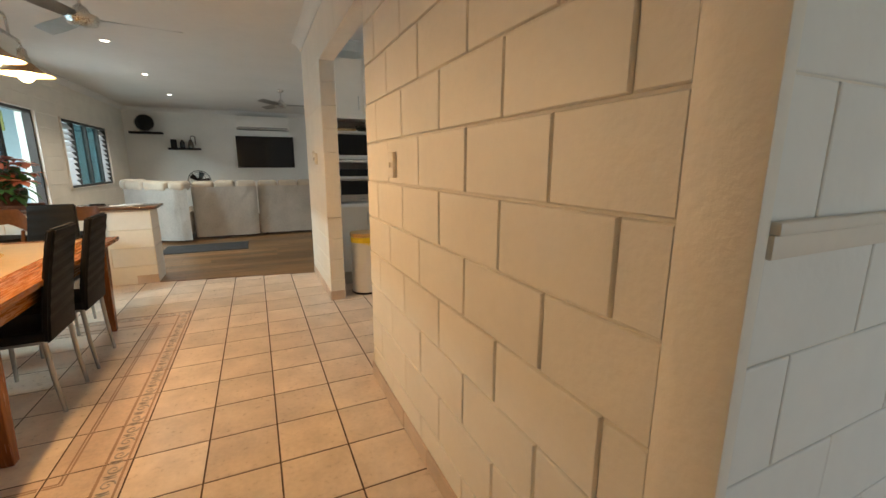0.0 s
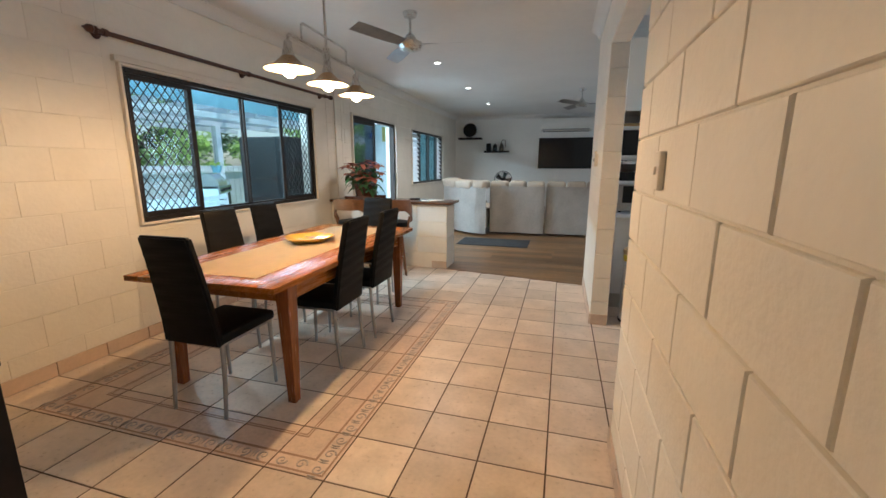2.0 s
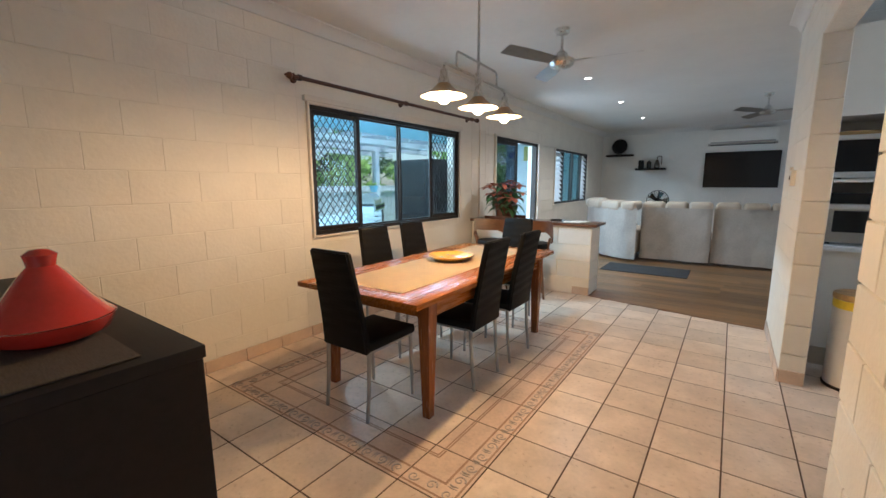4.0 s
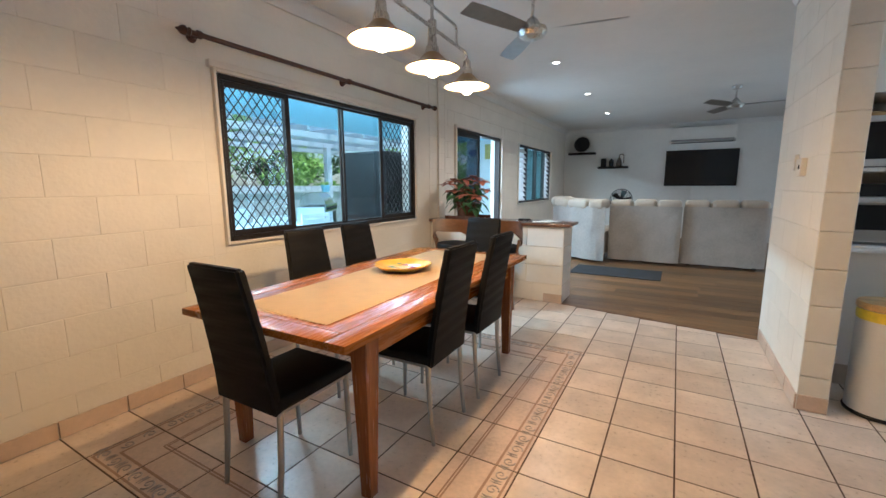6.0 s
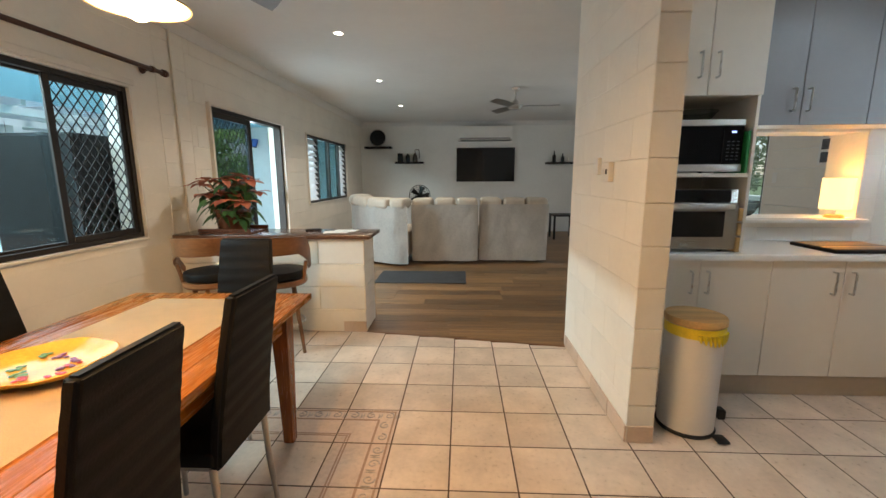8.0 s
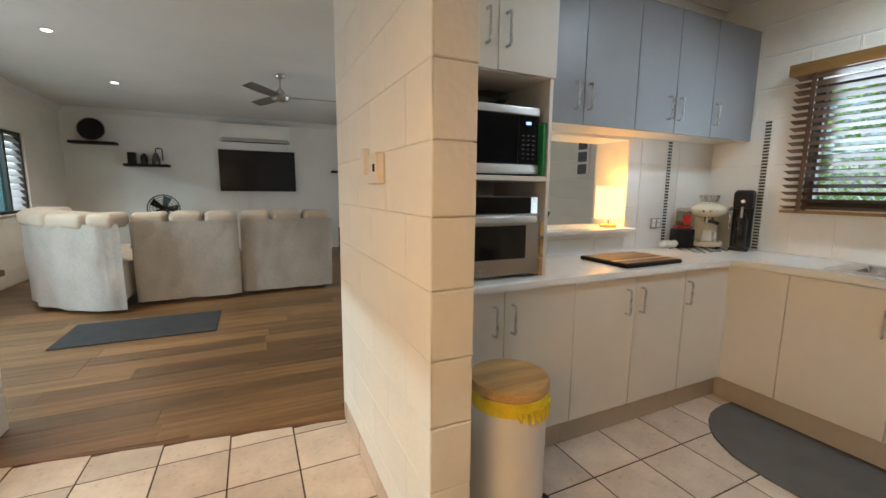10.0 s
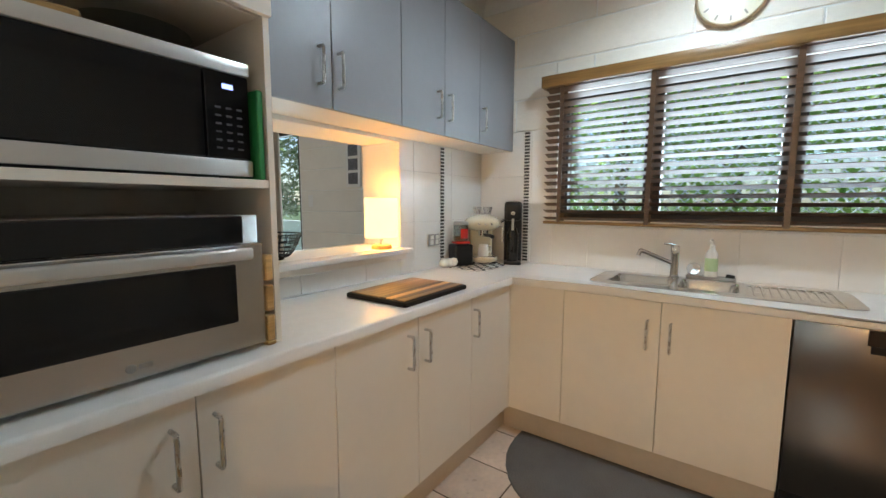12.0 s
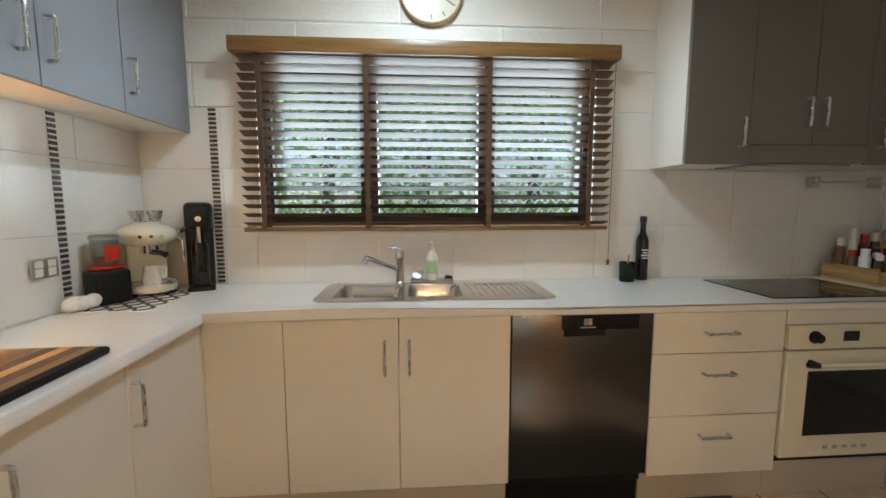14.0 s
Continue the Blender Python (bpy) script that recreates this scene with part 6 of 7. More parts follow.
ob = part("shade", lathe(B(), [(0.086, 0.062), (0.086, 0.270), (0.084, 0.270), (0.084, 0.062), (0.086, 0.062)], n=40), FABRIC_GLOW, t, "glowing cream fabric shade")
ob.visible_shadow = False
t = thing("wire_bowl", (2.30, 3.27, 1.054), "black wire fruit bowl on the servery sill", "bowl")
bm = B()
for k in range(7):
    r = 0.05 + 0.075 * (k / 6) ** 0.7
    z = 0.01 + 0.10 * (k / 6) ** 1.6
    tube(bm, [(r * math.cos(2 * math.pi * j / 24), r * math.sin(2 * math.pi * j / 24), z) for j in range(25)], 0.003, 6, False)
for k in range(28):
    a = 2 * math.pi * k / 28
    tube(bm, [((0.05 + 0.075 * u ** 0.7) * math.cos(a), (0.05 + 0.075 * u ** 0.7) * math.sin(a), 0.01 + 0.10 * u ** 1.6) for u in (0, 0.2, 0.45, 0.7, 1)], 0.0022, 5, False)
part("basket", bm, BLACK, t)
part("foot_ring", lathe(B(), [(0.045, 0), (0.052, 0), (0.052, 0.012), (0.045, 0.012), (0.045, 0)], n=24), BLACK, t)

# in the appliance cabinet
t = thing("glass_bowl", (1.75, 2.93, 1.657), "clear glass bowl on top of the microwave", "bowl")
part("bowl", lathe(B(), [(0, 0.003), (0.07, 0.003), (0.12, 0.07), (0.124, 0.07), (0.074, 0), (0, 0)], n=32), CLEAR, t)
solo("baking_tray", box(B(), 1.37, 2.78, 0, 1.61, 3.08, 0.03, 0.006), BAMBOO, (0, 0, 1.657), "wooden tray on top of the microwave", "tray")
solo("green_folder", box(B(), 1.940, 2.712, 0, 1.958, 3.0, 0.235, 0.003), GREEN_CARD, (0, 0, 1.357), "green folder standing beside the microwave", "folder")
t = thing("bamboo_rack", (1.942, 2.698, CT), "bamboo board rack standing beside the oven", "rack")
for k in range(3):
    part("rung", box(B(), -0.008, 0.0, 0.012 + k * 0.085, 0.016, 0.26, 0.085 + k * 0.085, 0.004), BAMBOO, t)
part("upright", box(B(), -0.009, 0.26, 0.0, 0.017, 0.275, 0.265, 0.003), BAMBOO, t)
part("foot", box(B(), -0.009, 0.0, 0.0, 0.017, 0.26, 0.012, 0.002), BAMBOO, t)

# clock
t = thing("wall_clock", pose(3.888, 1.749, 2.322, 0, -90, 0), "round cream wall clock above the window", "clock")
part("case", lathe(B(), [(0, 0), (0.155, 0), (0.157, 0.010), (0.155, 0.032), (0.148, 0.036), (0.143, 0.030)], n=48), CLOCK_RIM, t, "gold-cream rim")
part("face", lathe(B(), [(0.145, 0.029), (0.0, 0.029)], n=48), CLOCK_FACE, t)
for k in range(12):
    a = radians(30 * k)
    part("hour_mark", box(B(), -0.004, 0.108, 0.0295, 0.004, 0.132, 0.031), CLOCK_MARK, t, smooth=False, at=pose(0, 0, 0, 0, 0, 30 * k))
part("hour_hand", box(B(), -0.005, -0.015, 0.031, 0.005, 0.075, 0.0325), CLOCK_MARK, t, smooth=False, at=pose(0, 0, 0, 0, 0, 205))
part("minute_hand", box(B(), -0.004, -0.02, 0.033, 0.004, 0.11, 0.0345), CLOCK_MARK, t, smooth=False, at=pose(0, 0, 0, 0, 0, 150))

# floor mat at the sink
out = [(3.37, 0.45), (3.37, 2.575), (3.28, 2.575)]
out += [(3.28 - 0.48 * math.sin(radians(a)), 2.095 + 0.48 * math.cos(radians(a))) for a in range(10, 91, 10)]
out += [(3.28 - 0.48 * math.cos(radians(a)), 0.93 - 0.48 * math.sin(radians(a))) for a in range(0, 91, 10)]
solo("kitchen_mat", slab(B(), out, 0.0, 0.012, 0.004, 2), GREY_MAT, Matrix(), "grey rubber kitchen mat with rounded ends", "mat")

# ---- switches, conduit, rail ----
t = thing("light_switch", (XK, 0.105, 1.305), "cream light switch plate standing proud of the block wall", "switch")
part("plate", box(B(), -0.018, -0.036, -0.058, 0.0, 0.036, 0.058, 0.003), TRIM, t)
part("rocker", box(B(), -0.026, -0.008, -0.012, -0.018, 0.008, 0.012, 0.002), TRIM, t)
t = thing("switch_box", (XK, 2.66, 1.365), "cream double switch box on the pillar", "switch")
part("plate", box(B(), -0.030, -0.06, -0.055, 0.0, 0.06, 0.055, 0.004), TRIM, t)
for y in (-0.028, 0.022):
    part("rocker", box(B(), -0.034, y - 0.010, -0.012, -0.030, y + 0.010, 0.016, 0.002), BLACK_WOOD if y < 0 else TRIM, t)
t = thing("light_switch", (XK, 2.83, 1.40), "small cream fan control on the pillar", "switch")
part("plate", box(B(), -0.022, -0.022, -0.05, 0.0, 0.022, 0.05, 0.003), TRIM, t)
solo("conduit", cyl(B(), (XW + 0.010, 3.83, 0.0), (XW + 0.010, 3.83, 2.58), 0.010, n=12), TRIM, Matrix(), "cream painted conduit running up the block wall", "conduit")
bm = B()
box(bm, XK + 0.035, -1.434, 1.178, 3.85, -1.424, 1.213, 0.004, 2)
box(bm, XK + 0.035, -1.440, 1.212, 3.85, -1.424, 1.232, 0.005, 2)
solo("trim_rail", bm, TRIM, Matrix(), "white timber wall rail", "rail", kind="structure")
t = thing("light_switch", (XE, 5.13, 1.32), "white light switch on the lounge wall", "switch")
part("plate", box(B(), -0.010, -0.036, -0.058, 0.0, 0.036, 0.058, 0.003), WHITE_PLASTIC, t)
part("rocker", box(B(), -0.014, -0.01, -0.015, -0.010, 0.01, 0.015, 0.002), WHITE_PLASTIC, t)
t = thing("photo_frame", (XE, 4.49, 1.645), "tall white picture frame with three grey photographs", "picture frame")
part("frame", box(B(), -0.020, -0.095, -0.20, 0.0, 0.095, 0.20, 0.003), WHITE_PLASTIC, t)
for k in (-1, 0, 1):
    part("photograph", box(B(), -0.0215, -0.062, k * 0.125 - 0.05, -0.0195, 0.062, k * 0.125 + 0.05), PHOTO, t, smooth=False)
bm = B()
grid_sheet(bm, lambda u, v: (XE - 0.10 + 0.035 * math.sin(u * 40), 5.52 + 0.42 * u, 0.02 + 2.2 * v), 90, 4)
solo("curtain", bm, CURTAIN, Matrix(), "long beige curtain drawn beside the glass door", "curtain")

# ---- on the bar ----
BT = 0.862
t = thing("serving_tray", (-1.70, 3.82, BT), "dark timber tray under the plant pot", "tray")
part("board", box(B(), -0.24, -0.17, 0, 0.22, 0.17, 0.018, 0.004), POT, t)
for y in (-0.17, 0.155):
    part("rim", box(B(), -0.24, y, 0.018, 0.22, y + 0.015, 0.045, 0.003), POT, t)


def leaf_blade(bm, base, direction, length, width, droop, up=Vector((0, 0, 1))):
    d = direction.normalized()
    side = d.cross(up).normalized()
    pts = []
    for u, w in ((0, 0.10), (0.3, 0.85), (0.55, 1.0), (0.8, 0.6), (1.0, 0.03)):
        c = base + d * length * u - Vector((0, 0, 1)) * droop * length * u * u
        pts.append((c - side * width * w / 2 + up * 0.08 * width, c, c + side * width * w / 2 + up * 0.08 * width))
    vs = [[bm.verts.new(p) for p in row] for row in pts]
    for a, b in zip(vs, vs[1:]):
        for k in range(2):
            bm.faces.new((a[k], a[k + 1], b[k + 1], b[k]))


def poinsettia():
    t = thing("poinsettia", (-1.70, 3.79, BT + 0.018), "potted poinsettia with faded red bracts on the bar", "plant")
    part("pot", lathe(B(), [(0, 0), (0.115, 0), (0.145, 0.15), (0.150, 0.175), (0.156, 0.178), (0.156, 0.195), (0.142, 0.195), (0.135, 0.165), (0, 0.16)], n=40), POT, t)
    part("soil", lathe(B(), [(0.118, 0.17), (0.05, 0.178), (0, 0.18)], n=24), SOIL, t)
    rnd = random.Random(11)
    stems, green = B(), B()
    for k in range(15):
        a = 2 * math.pi * k / 15 + rnd.uniform(-0.2, 0.2)
        r = rnd.uniform(0.05, 0.26)
        h = rnd.uniform(0.34, 0.50) - r * 0.35
        tip = Vector((r * math.cos(a), r * math.sin(a), h))
        tube(stems, [(0.03 * math.cos(a), 0.03 * math.sin(a), 0.17), tip * 0.6 + Vector((0, 0, 0.07)), tip], 0.004, 5)
        red = B()
        for j in range(7):
            b = 2 * math.pi * j / 7 + rnd.uniform(-0.3, 0.3)
            leaf_blade(red, tip, Vector((math.cos(b), math.sin(b), rnd.uniform(0.05, 0.5))), rnd.uniform(0.11, 0.17), rnd.uniform(0.065, 0.09), rnd.uniform(0.2, 0.6))
        part("flower", red, BRACT, t, "faded orange-red bracts")
        for j in range(7):
            b = rnd.uniform(0, 6.28)
            base = tip * rnd.uniform(0.55, 0.95) + Vector((0, 0, rnd.uniform(-0.06, 0.02)))
            leaf_blade(green, base, Vector((math.cos(b), math.sin(b), rnd.uniform(-0.2, 0.3))), rnd.uniform(0.10, 0.16), rnd.uniform(0.05, 0.07), rnd.uniform(0.4, 0.9))
    part("stems", stems, LEAF, t)
    part("leaves", green, LEAF, t, "dark green leaves")


poinsettia()
for k, (x, y, a) in enumerate(((-0.78, 3.80, 12), (-0.72, 3.88, -6))):
    solo("paper_sheet", box(B(), -0.105, -0.075, 0, 0.105, 0.075, 0.002 + 0.0), PAPER, pose(x, y, BT + 0.001 + 0.0025 * k, 0, 0, a), "printed leaflet lying on the bar", "paper", smooth=False)
solo("remote_control", box(B(), -0.07, -0.022, 0, 0.07, 0.022, 0.02, 0.006, 2), BLACK, pose(-1.02, 3.90, BT, 0, 0, 20), "black remote control on the bar", "remote control")

# ---- patio and garden, west ----
XP = -7.4
solo("patio_ceiling", box(B(), -6.2, -3, 2.50, XW - T, 10.2, 2.58), PATIO_BLUE, Matrix(), "pale blue patio ceiling", "ceiling", kind="structure", smooth=False)
t = thing("pergola", (0, 0, 0), "white timber pergola with open rafters", "pergola")
for k in range(15):
    y = -2.2 + k * 0.85
    part("rafter", box(B(), -10.0, y, 2.42, -6.2, y + 0.07, 2.54, 0.004), PATIO_WHITE, t)
for x in (-6.5, -8.0, -9.6):
    part("beam", box(B(), x, -3, 2.30, x + 0.09, 10.2, 2.42, 0.004), PATIO_WHITE, t)
for y in (-0.5, 3.4, 7.6):
    part("post", box(B(), -8.0, y, -0.03, -7.84, y + 0.16, 2.30, 0.006), PATIO_WHITE, t)
bm = B()
grid_sheet(bm, lambda u, v: (-10.1 + 3.9 * u, -3 + 13.2 * v, 2.57 + 0.012 * math.sin(v * 400)), 2, 260)
solo("pergola_roof", bm, glass("translucent_roof_sheet", (0.75, 0.85, 0.9), 0.3), Matrix(), "translucent corrugated pergola roof sheet", "roof", kind="structure").visible_shadow = False
solo("patio_wall", box(B(), -4.75, 9.9, -0.1, XW - T, 10.05, 2.5), PATIO_WHITE, Matrix(), "white patio end wall", "wall", kind="structure", smooth=False)
t = thing("wall_planter", (-4.50, 9.895, 2.05), "blue glazed planter on the white patio wall", "planter")
part("pot", lathe(B(), [(0, 0), (0.07, 0), (0.11, 0.10), (0.12, 0.17), (0.105, 0.17), (0, 0.13)], (0, -0.125, 0)), mat("blue_glaze", (0.04, 0.12, 0.42), 0.25, vary=0.1, scale=6), t)
part("bracket", box(B(), -0.02, -0.13, -0.015, 0.02, 0.0, 0.0, 0.002), BLACK, t)
solo("wall_plaque", box(B(), -0.09, -0.02, -0.20, 0.09, 0.0, 0.20, 0.006), mat("yellow_plaque", (0.55, 0.48, 0.16), 0.5, vary=0.2, scale=8), (-4.10, 9.898, 2.18), "yellow rectangular plaque on the white patio wall", "plaque")
t = thing("fence", (0, 0, 0), "pale blue-white paling fence behind the patio", "fence")
for k in range(70):
    y = -4 + k * 0.25
    part("paling", box(B(), -10.6, y, -0.16, -10.57, y + 0.235, 1.28, 0.004), PATIO_WHITE, t)
part("rail", box(B(), -10.57, -4, 1.05, -10.52, 13.5, 1.12, 0.003), PATIO_WHITE, t)
t = thing("outdoor_fridge", (-2.73, 3.55, -0.03), "black outdoor fridge standing on the patio", "fridge")
part("body", box(B(), -0.34, -0.46, 0.02, 0.34, 0.30, 1.69, 0.015, 2), BLACK_WOOD, t)
part("door", box(B(), -0.33, -0.475, 0.06, 0.33, -0.462, 1.67, 0.005), BLACK, t)
part("foot", box(B(), -0.30, -0.44, 0.0, 0.30, 0.28, 0.021, 0.002), BLACK, t)


def barbecue():
    t = thing("barbecue", pose(-6.5, 5.9, -0.03, 0, 0, 125), "stainless steel gas barbecue on a white cabinet", "barbecue")
    part("cabinet", box(B(), -0.70, -0.28, 0.05, 0.70, 0.28, 0.86, 0.008), PATIO_WHITE, t)
    for k in range(3):
        d = part("door", box(B(), -0.66 + k * 0.45, -0.296, 0.10, -0.25 + k * 0.45, -0.281, 0.72, 0.004), BLACK if k != 1 else PATIO_WHITE, t)
        part("door_handle", box(B(), -0.30 + k * 0.45, -0.315, 0.36, -0.28 + k * 0.45, -0.297, 0.52, 0.003), STEEL, d)
    part("control_panel", box(B(), -0.70, -0.32, 0.75, 0.70, -0.281, 0.90, 0.006), BRUSHED, t)
    for k in range(6):
        part("knob", cyl(B(), (-0.5 + k * 0.2, -0.32, 0.825), (-0.5 + k * 0.2, -0.35, 0.825), 0.028, n=16), BLACK, t)
    bm = B()
    n = 12
    ends = [[bm.verts.new((x, -0.27 * math.cos(math.pi * k / n), 0.90 + 0.27 * math.sin(math.pi * k / n))) for k in range(n + 1)] for x in (-0.5, 0.5)]
    for k in range(n):
        bm.faces.new((ends[0][k], ends[0][k + 1], ends[1][k + 1], ends[1][k]))
    bm.faces.new(ends[0])
    bm.faces.new(ends[1][::-1])
    part("hood", bm, BRUSHED, t)
    part("hood_handle", cyl(B(), (-0.4, -0.30, 1.02), (0.4, -0.30, 1.02), 0.014), STEEL, t)
    part("side_shelf", box(B(), 0.70, -0.26, 0.84, 1.05, 0.26, 0.87, 0.004), BRUSHED, t)


barbecue()
# two tube fittings, put where the added patio fill lamps hang
for y in (5.2, 1.6):
    t = thing("tube_light", (-3.6, y, 2.50), "white fluorescent tube fitting on the patio ceiling, lit", "lamp", "patio tube lights")
    part("housing", box(B(), -0.05, -0.62, -0.03, 0.05, 0.62, 0.0, 0.004), PATIO_WHITE, t)
    ob = part("tube", cyl(B(), (0, -0.6, -0.043), (0, 0.6, -0.043), 0.013, n=12), glow("lit_tube", (0.9, 0.97, 1.0), 14), t)
    ob.visible_shadow = False


def patio_chair(m):
    t = thing("patio_chair", m, "pale slatted outdoor chair at the patio table", "chair", "patio chairs")
    for x in (-0.25, 0.23):
        for y, h in ((-0.22, 0.92), (0.2, 0.46)):
            part("leg", box(B(), x, y, 0, x + 0.035, y + 0.035, h, 0.003), PATIO_WHITE, t)
        part("armrest", box(B(), x - 0.01, -0.22, 0.62, x + 0.045, 0.24, 0.65, 0.004), PATIO_WHITE, t)
    for k in range(6):
        part("seat_slat", box(B(), -0.25, -0.20 + k * 0.075, 0.43, 0.265, -0.14 + k * 0.075, 0.45, 0.003), PATIO_WHITE, t)
    for k in range(5):
        part("back_slat", box(B(), -0.22, -0.222, 0.54 + k * 0.08, 0.235, -0.198, 0.60 + k * 0.08, 0.003), PATIO_WHITE, t)
    return t


pc = patio_chair(pose(-4.1, 2.7, -0.03, 0, 0, 90))
for m in (pose(-4.1, 3.4, -0.03, 0, 0, 92), pose(-5.7, 2.8, -0.03, 0, 0, -88), pose(-5.7, 3.5, -0.03, 0, 0, -90)):
    copy_thing(pc, m)
t = thing("patio_table", (-4.9, 3.0, -0.03), "pale slatted outdoor table on the patio", "table")
for k in range(9):
    part("top_slat", box(B(), -0.45 + k * 0.1, -0.9, 0.70, -0.36 + k * 0.1, 0.9, 0.725, 0.003), PATIO_WHITE, t)
for x in (-0.4, 0.35):
    for y in (-0.8, 0.75):
        part("leg", box(B(), x, y, 0, x + 0.05, y + 0.05, 0.70, 0.003), PATIO_WHITE, t)
    part("rail", box(B(), x, -0.8, 0.62, x + 0.05, 0.8, 0.70, 0.003), PATIO_WHITE, t)
# dark round-backed chair close outside the window
t = thing("wicker_chair", pose(-3.15, 1.35, -0.03, 0, 0, -100), "dark round-backed outdoor chair below the window", "chair")
bm = B()
for k in range(9):
    z = 0.45 + 0.06 * k
    tube(bm, [(0.32 * math.cos(a), -0.1 + 0.30 * math.sin(a), z + 0.04 * math.sin(-a)) for a in [math.pi + math.pi * j / 14 for j in range(15)]], 0.014, 6)
part("backrest", bm, BLACK, t)
part("seat", lathe(B(), [(0, 0.40), (0.31, 0.40), (0.33, 0.43), (0.31, 0.46), (0, 0.47)], n=28), BLACK, t)
for a in (45, 135, 225, 315):
    part("leg", tube(B(), [(0.24 * math.cos(radians(a)), 0.24 * math.sin(radians(a)), 0.41), (0.29 * math.cos(radians(a)), 0.29 * math.sin(radians(a)), 0)], 0.016, 8), BLACK, t)


def leaf_mass(name, n, place, size, material, seed, label, tilt=0.8):
    """Many small bent leaves scattered by place(rnd)."""
    rnd = random.Random(seed)
    verts, faces = [], []
    for _ in range(n):
        c = Vector(place(rnd))
        e = Euler((rnd.uniform(-tilt, tilt), rnd.uniform(-tilt, tilt), rnd.uniform(0, 6.28)))
        s = size * rnd.uniform(0.6, 1.5)
        k = len(verts)
        for p in ((0, 0, 0), (0.5, 0.28, 0.10), (1, 0, -0.12), (0.5, -0.28, 0.10)):
            v = Vector(p) * s
            v.rotate(e)
            verts.append(tuple(c + v))
        faces += [(k, k + 1, k + 2), (k, k + 2, k + 3)]
    me = bpy.data.meshes.new(name)
    me.from_pydata(verts, [], faces)
    me.materials.append(material)
    ob = new(name, me)
    return tagged(ob, label, "foliage", kind="stuff")


def hedge(axis_x, x0, x1, y0, y1, z0, z1):
    blobs = [(random.Random(k * 7 + int(x0 * 3)).uniform(x0, x1), random.Random(k * 5 + 1).uniform(y0, y1), random.Random(k * 3 + 2).uniform(z0, z1), random.Random(k).uniform(0.35, 0.9)) for k in range(46)]

    def place(rnd):
        bx, by, bz, br = rnd.choice(blobs)
        a, b = rnd.uniform(0, 6.28), math.acos(rnd.uniform(-1, 1))
        r = br * rnd.uniform(0.5, 1.05)
        return (bx + r * math.sin(b) * math.cos(a), by + r * math.sin(b) * math.sin(a), max(-0.1, bz + r * math.cos(b) * 0.8))
    return place


leaf_mass("garden_foliage", 15000, hedge("x", -13.5, -11.6, -3, 15, 0.3, 3.2), 0.17, LEAF_LIGHT, 21, "bright green garden shrubs beyond the fence")
leaf_mass("garden_foliage", 6000, hedge("x", -15.5, -13.5, -5, 17, 1.0, 3.4), 0.24, LEAF, 22, "dark green trees behind the fence")
leaf_mass("garden_shrubs", 6500, hedge("x", 6.4, 7.3, -2.5, 6.0, 0.2, 2.7), 0.11, LEAF_LIGHT, 23, "leafy green shrubs outside the kitchen window")
leaf_mass("garden_shrubs", 7000, hedge("x", 7.5, 10.0, 6, 15, 0.4, 2.8), 0.17, LEAF, 24, "dense shrubs at the garden's edge")

leaf_mass("garden_foliage", 5000, hedge("x", -9.0, -5.3, 11.5, 14.0, 0.3, 3.0), 0.2, LEAF_LIGHT, 27, "bright green palms and shrubs past the patio's end")


def garden_tree(x, y, h, seed):
    rnd = random.Random(seed)
    t = thing("garden_tree", (x, y, -0.16), "slender garden tree with a leafy crown", "tree")
    bm = B()
    tube(bm, [(0, 0, 0), (0.05, 0.03, h * 0.4), (0.02, -0.04, h * 0.75), (0.1, 0.05, h)], [0.10, 0.085, 0.06, 0.03], 10)
    for k in range(6):
        a = rnd.uniform(0, 6.28)
        z = h * rnd.uniform(0.5, 0.95)
        tube(bm, [(0.03, 0, z), (0.5 * math.cos(a), 0.5 * math.sin(a), z + 0.35), (0.9 * math.cos(a), 0.9 * math.sin(a), z + 0.6)], [0.035, 0.022, 0.008], 6)
    part("trunk", bm, BARK, t)
    ob = leaf_mass("crown", 2600, lambda r: (r.gauss(0, 0.75), r.gauss(0, 0.75), h * 0.95 + r.gauss(0, 0.55)), 0.16, LEAF_LIGHT, seed, "", 1.2)
    for key in ("label", "category", "kind"):
        if key in ob:
            del ob[key]
    ob.parent = t


solo("garden_wall", box(B(), 6.3, 6.2, -0.16, 6.42, 16, 0.95, 0.01), PATIO_WHITE, Matrix(), "low pale garden wall outside the lounge", "wall", kind="structure")
for x, y, h, sd in ((7.0, 2.9, 3.4, 31), (7.4, 1.7, 3.0, 32), (6.6, 0.4, 3.2, 33), (-12.4, 7.5, 3.6, 34), (-12.2, 2.5, 3.4, 35), (7.4, 6.8, 3.2, 36)):
    garden_tree(x, y, h, sd)
t = thing("hanging_plant", (-7.6, 7.25, 1.12), "potted plant hanging on the patio post", "plant")
part("pot", lathe(B(), [(0, 0), (0.09, 0), (0.13, 0.18), (0.12, 0.18), (0, 0.15)]), PATIO_BLUE, t)
bm = B()
rnd = random.Random(5)
for k in range(40):
    a = rnd.uniform(0, 6.28)
    leaf_blade(bm, Vector((0, 0, 0.16)), Vector((math.cos(a), math.sin(a), rnd.uniform(0.4, 2))), rnd.uniform(0.15, 0.3), 0.04, 0.5)
part("leaves", bm, LEAF_LIGHT, t)
part("hanger", cyl(B(), (0, 0, 0.15), (0, 0, 1.2), 0.004, n=6), BLACK, t)
t = thing("potted_fern", (-2.85, 6.2, -0.03), "green fern in a white pot outside the door", "plant")
part("pot", lathe(B(), [(0, 0), (0.14, 0), (0.18, 0.28), (0.165, 0.28), (0, 0.24)]), PATIO_WHITE, t)
bm = B()
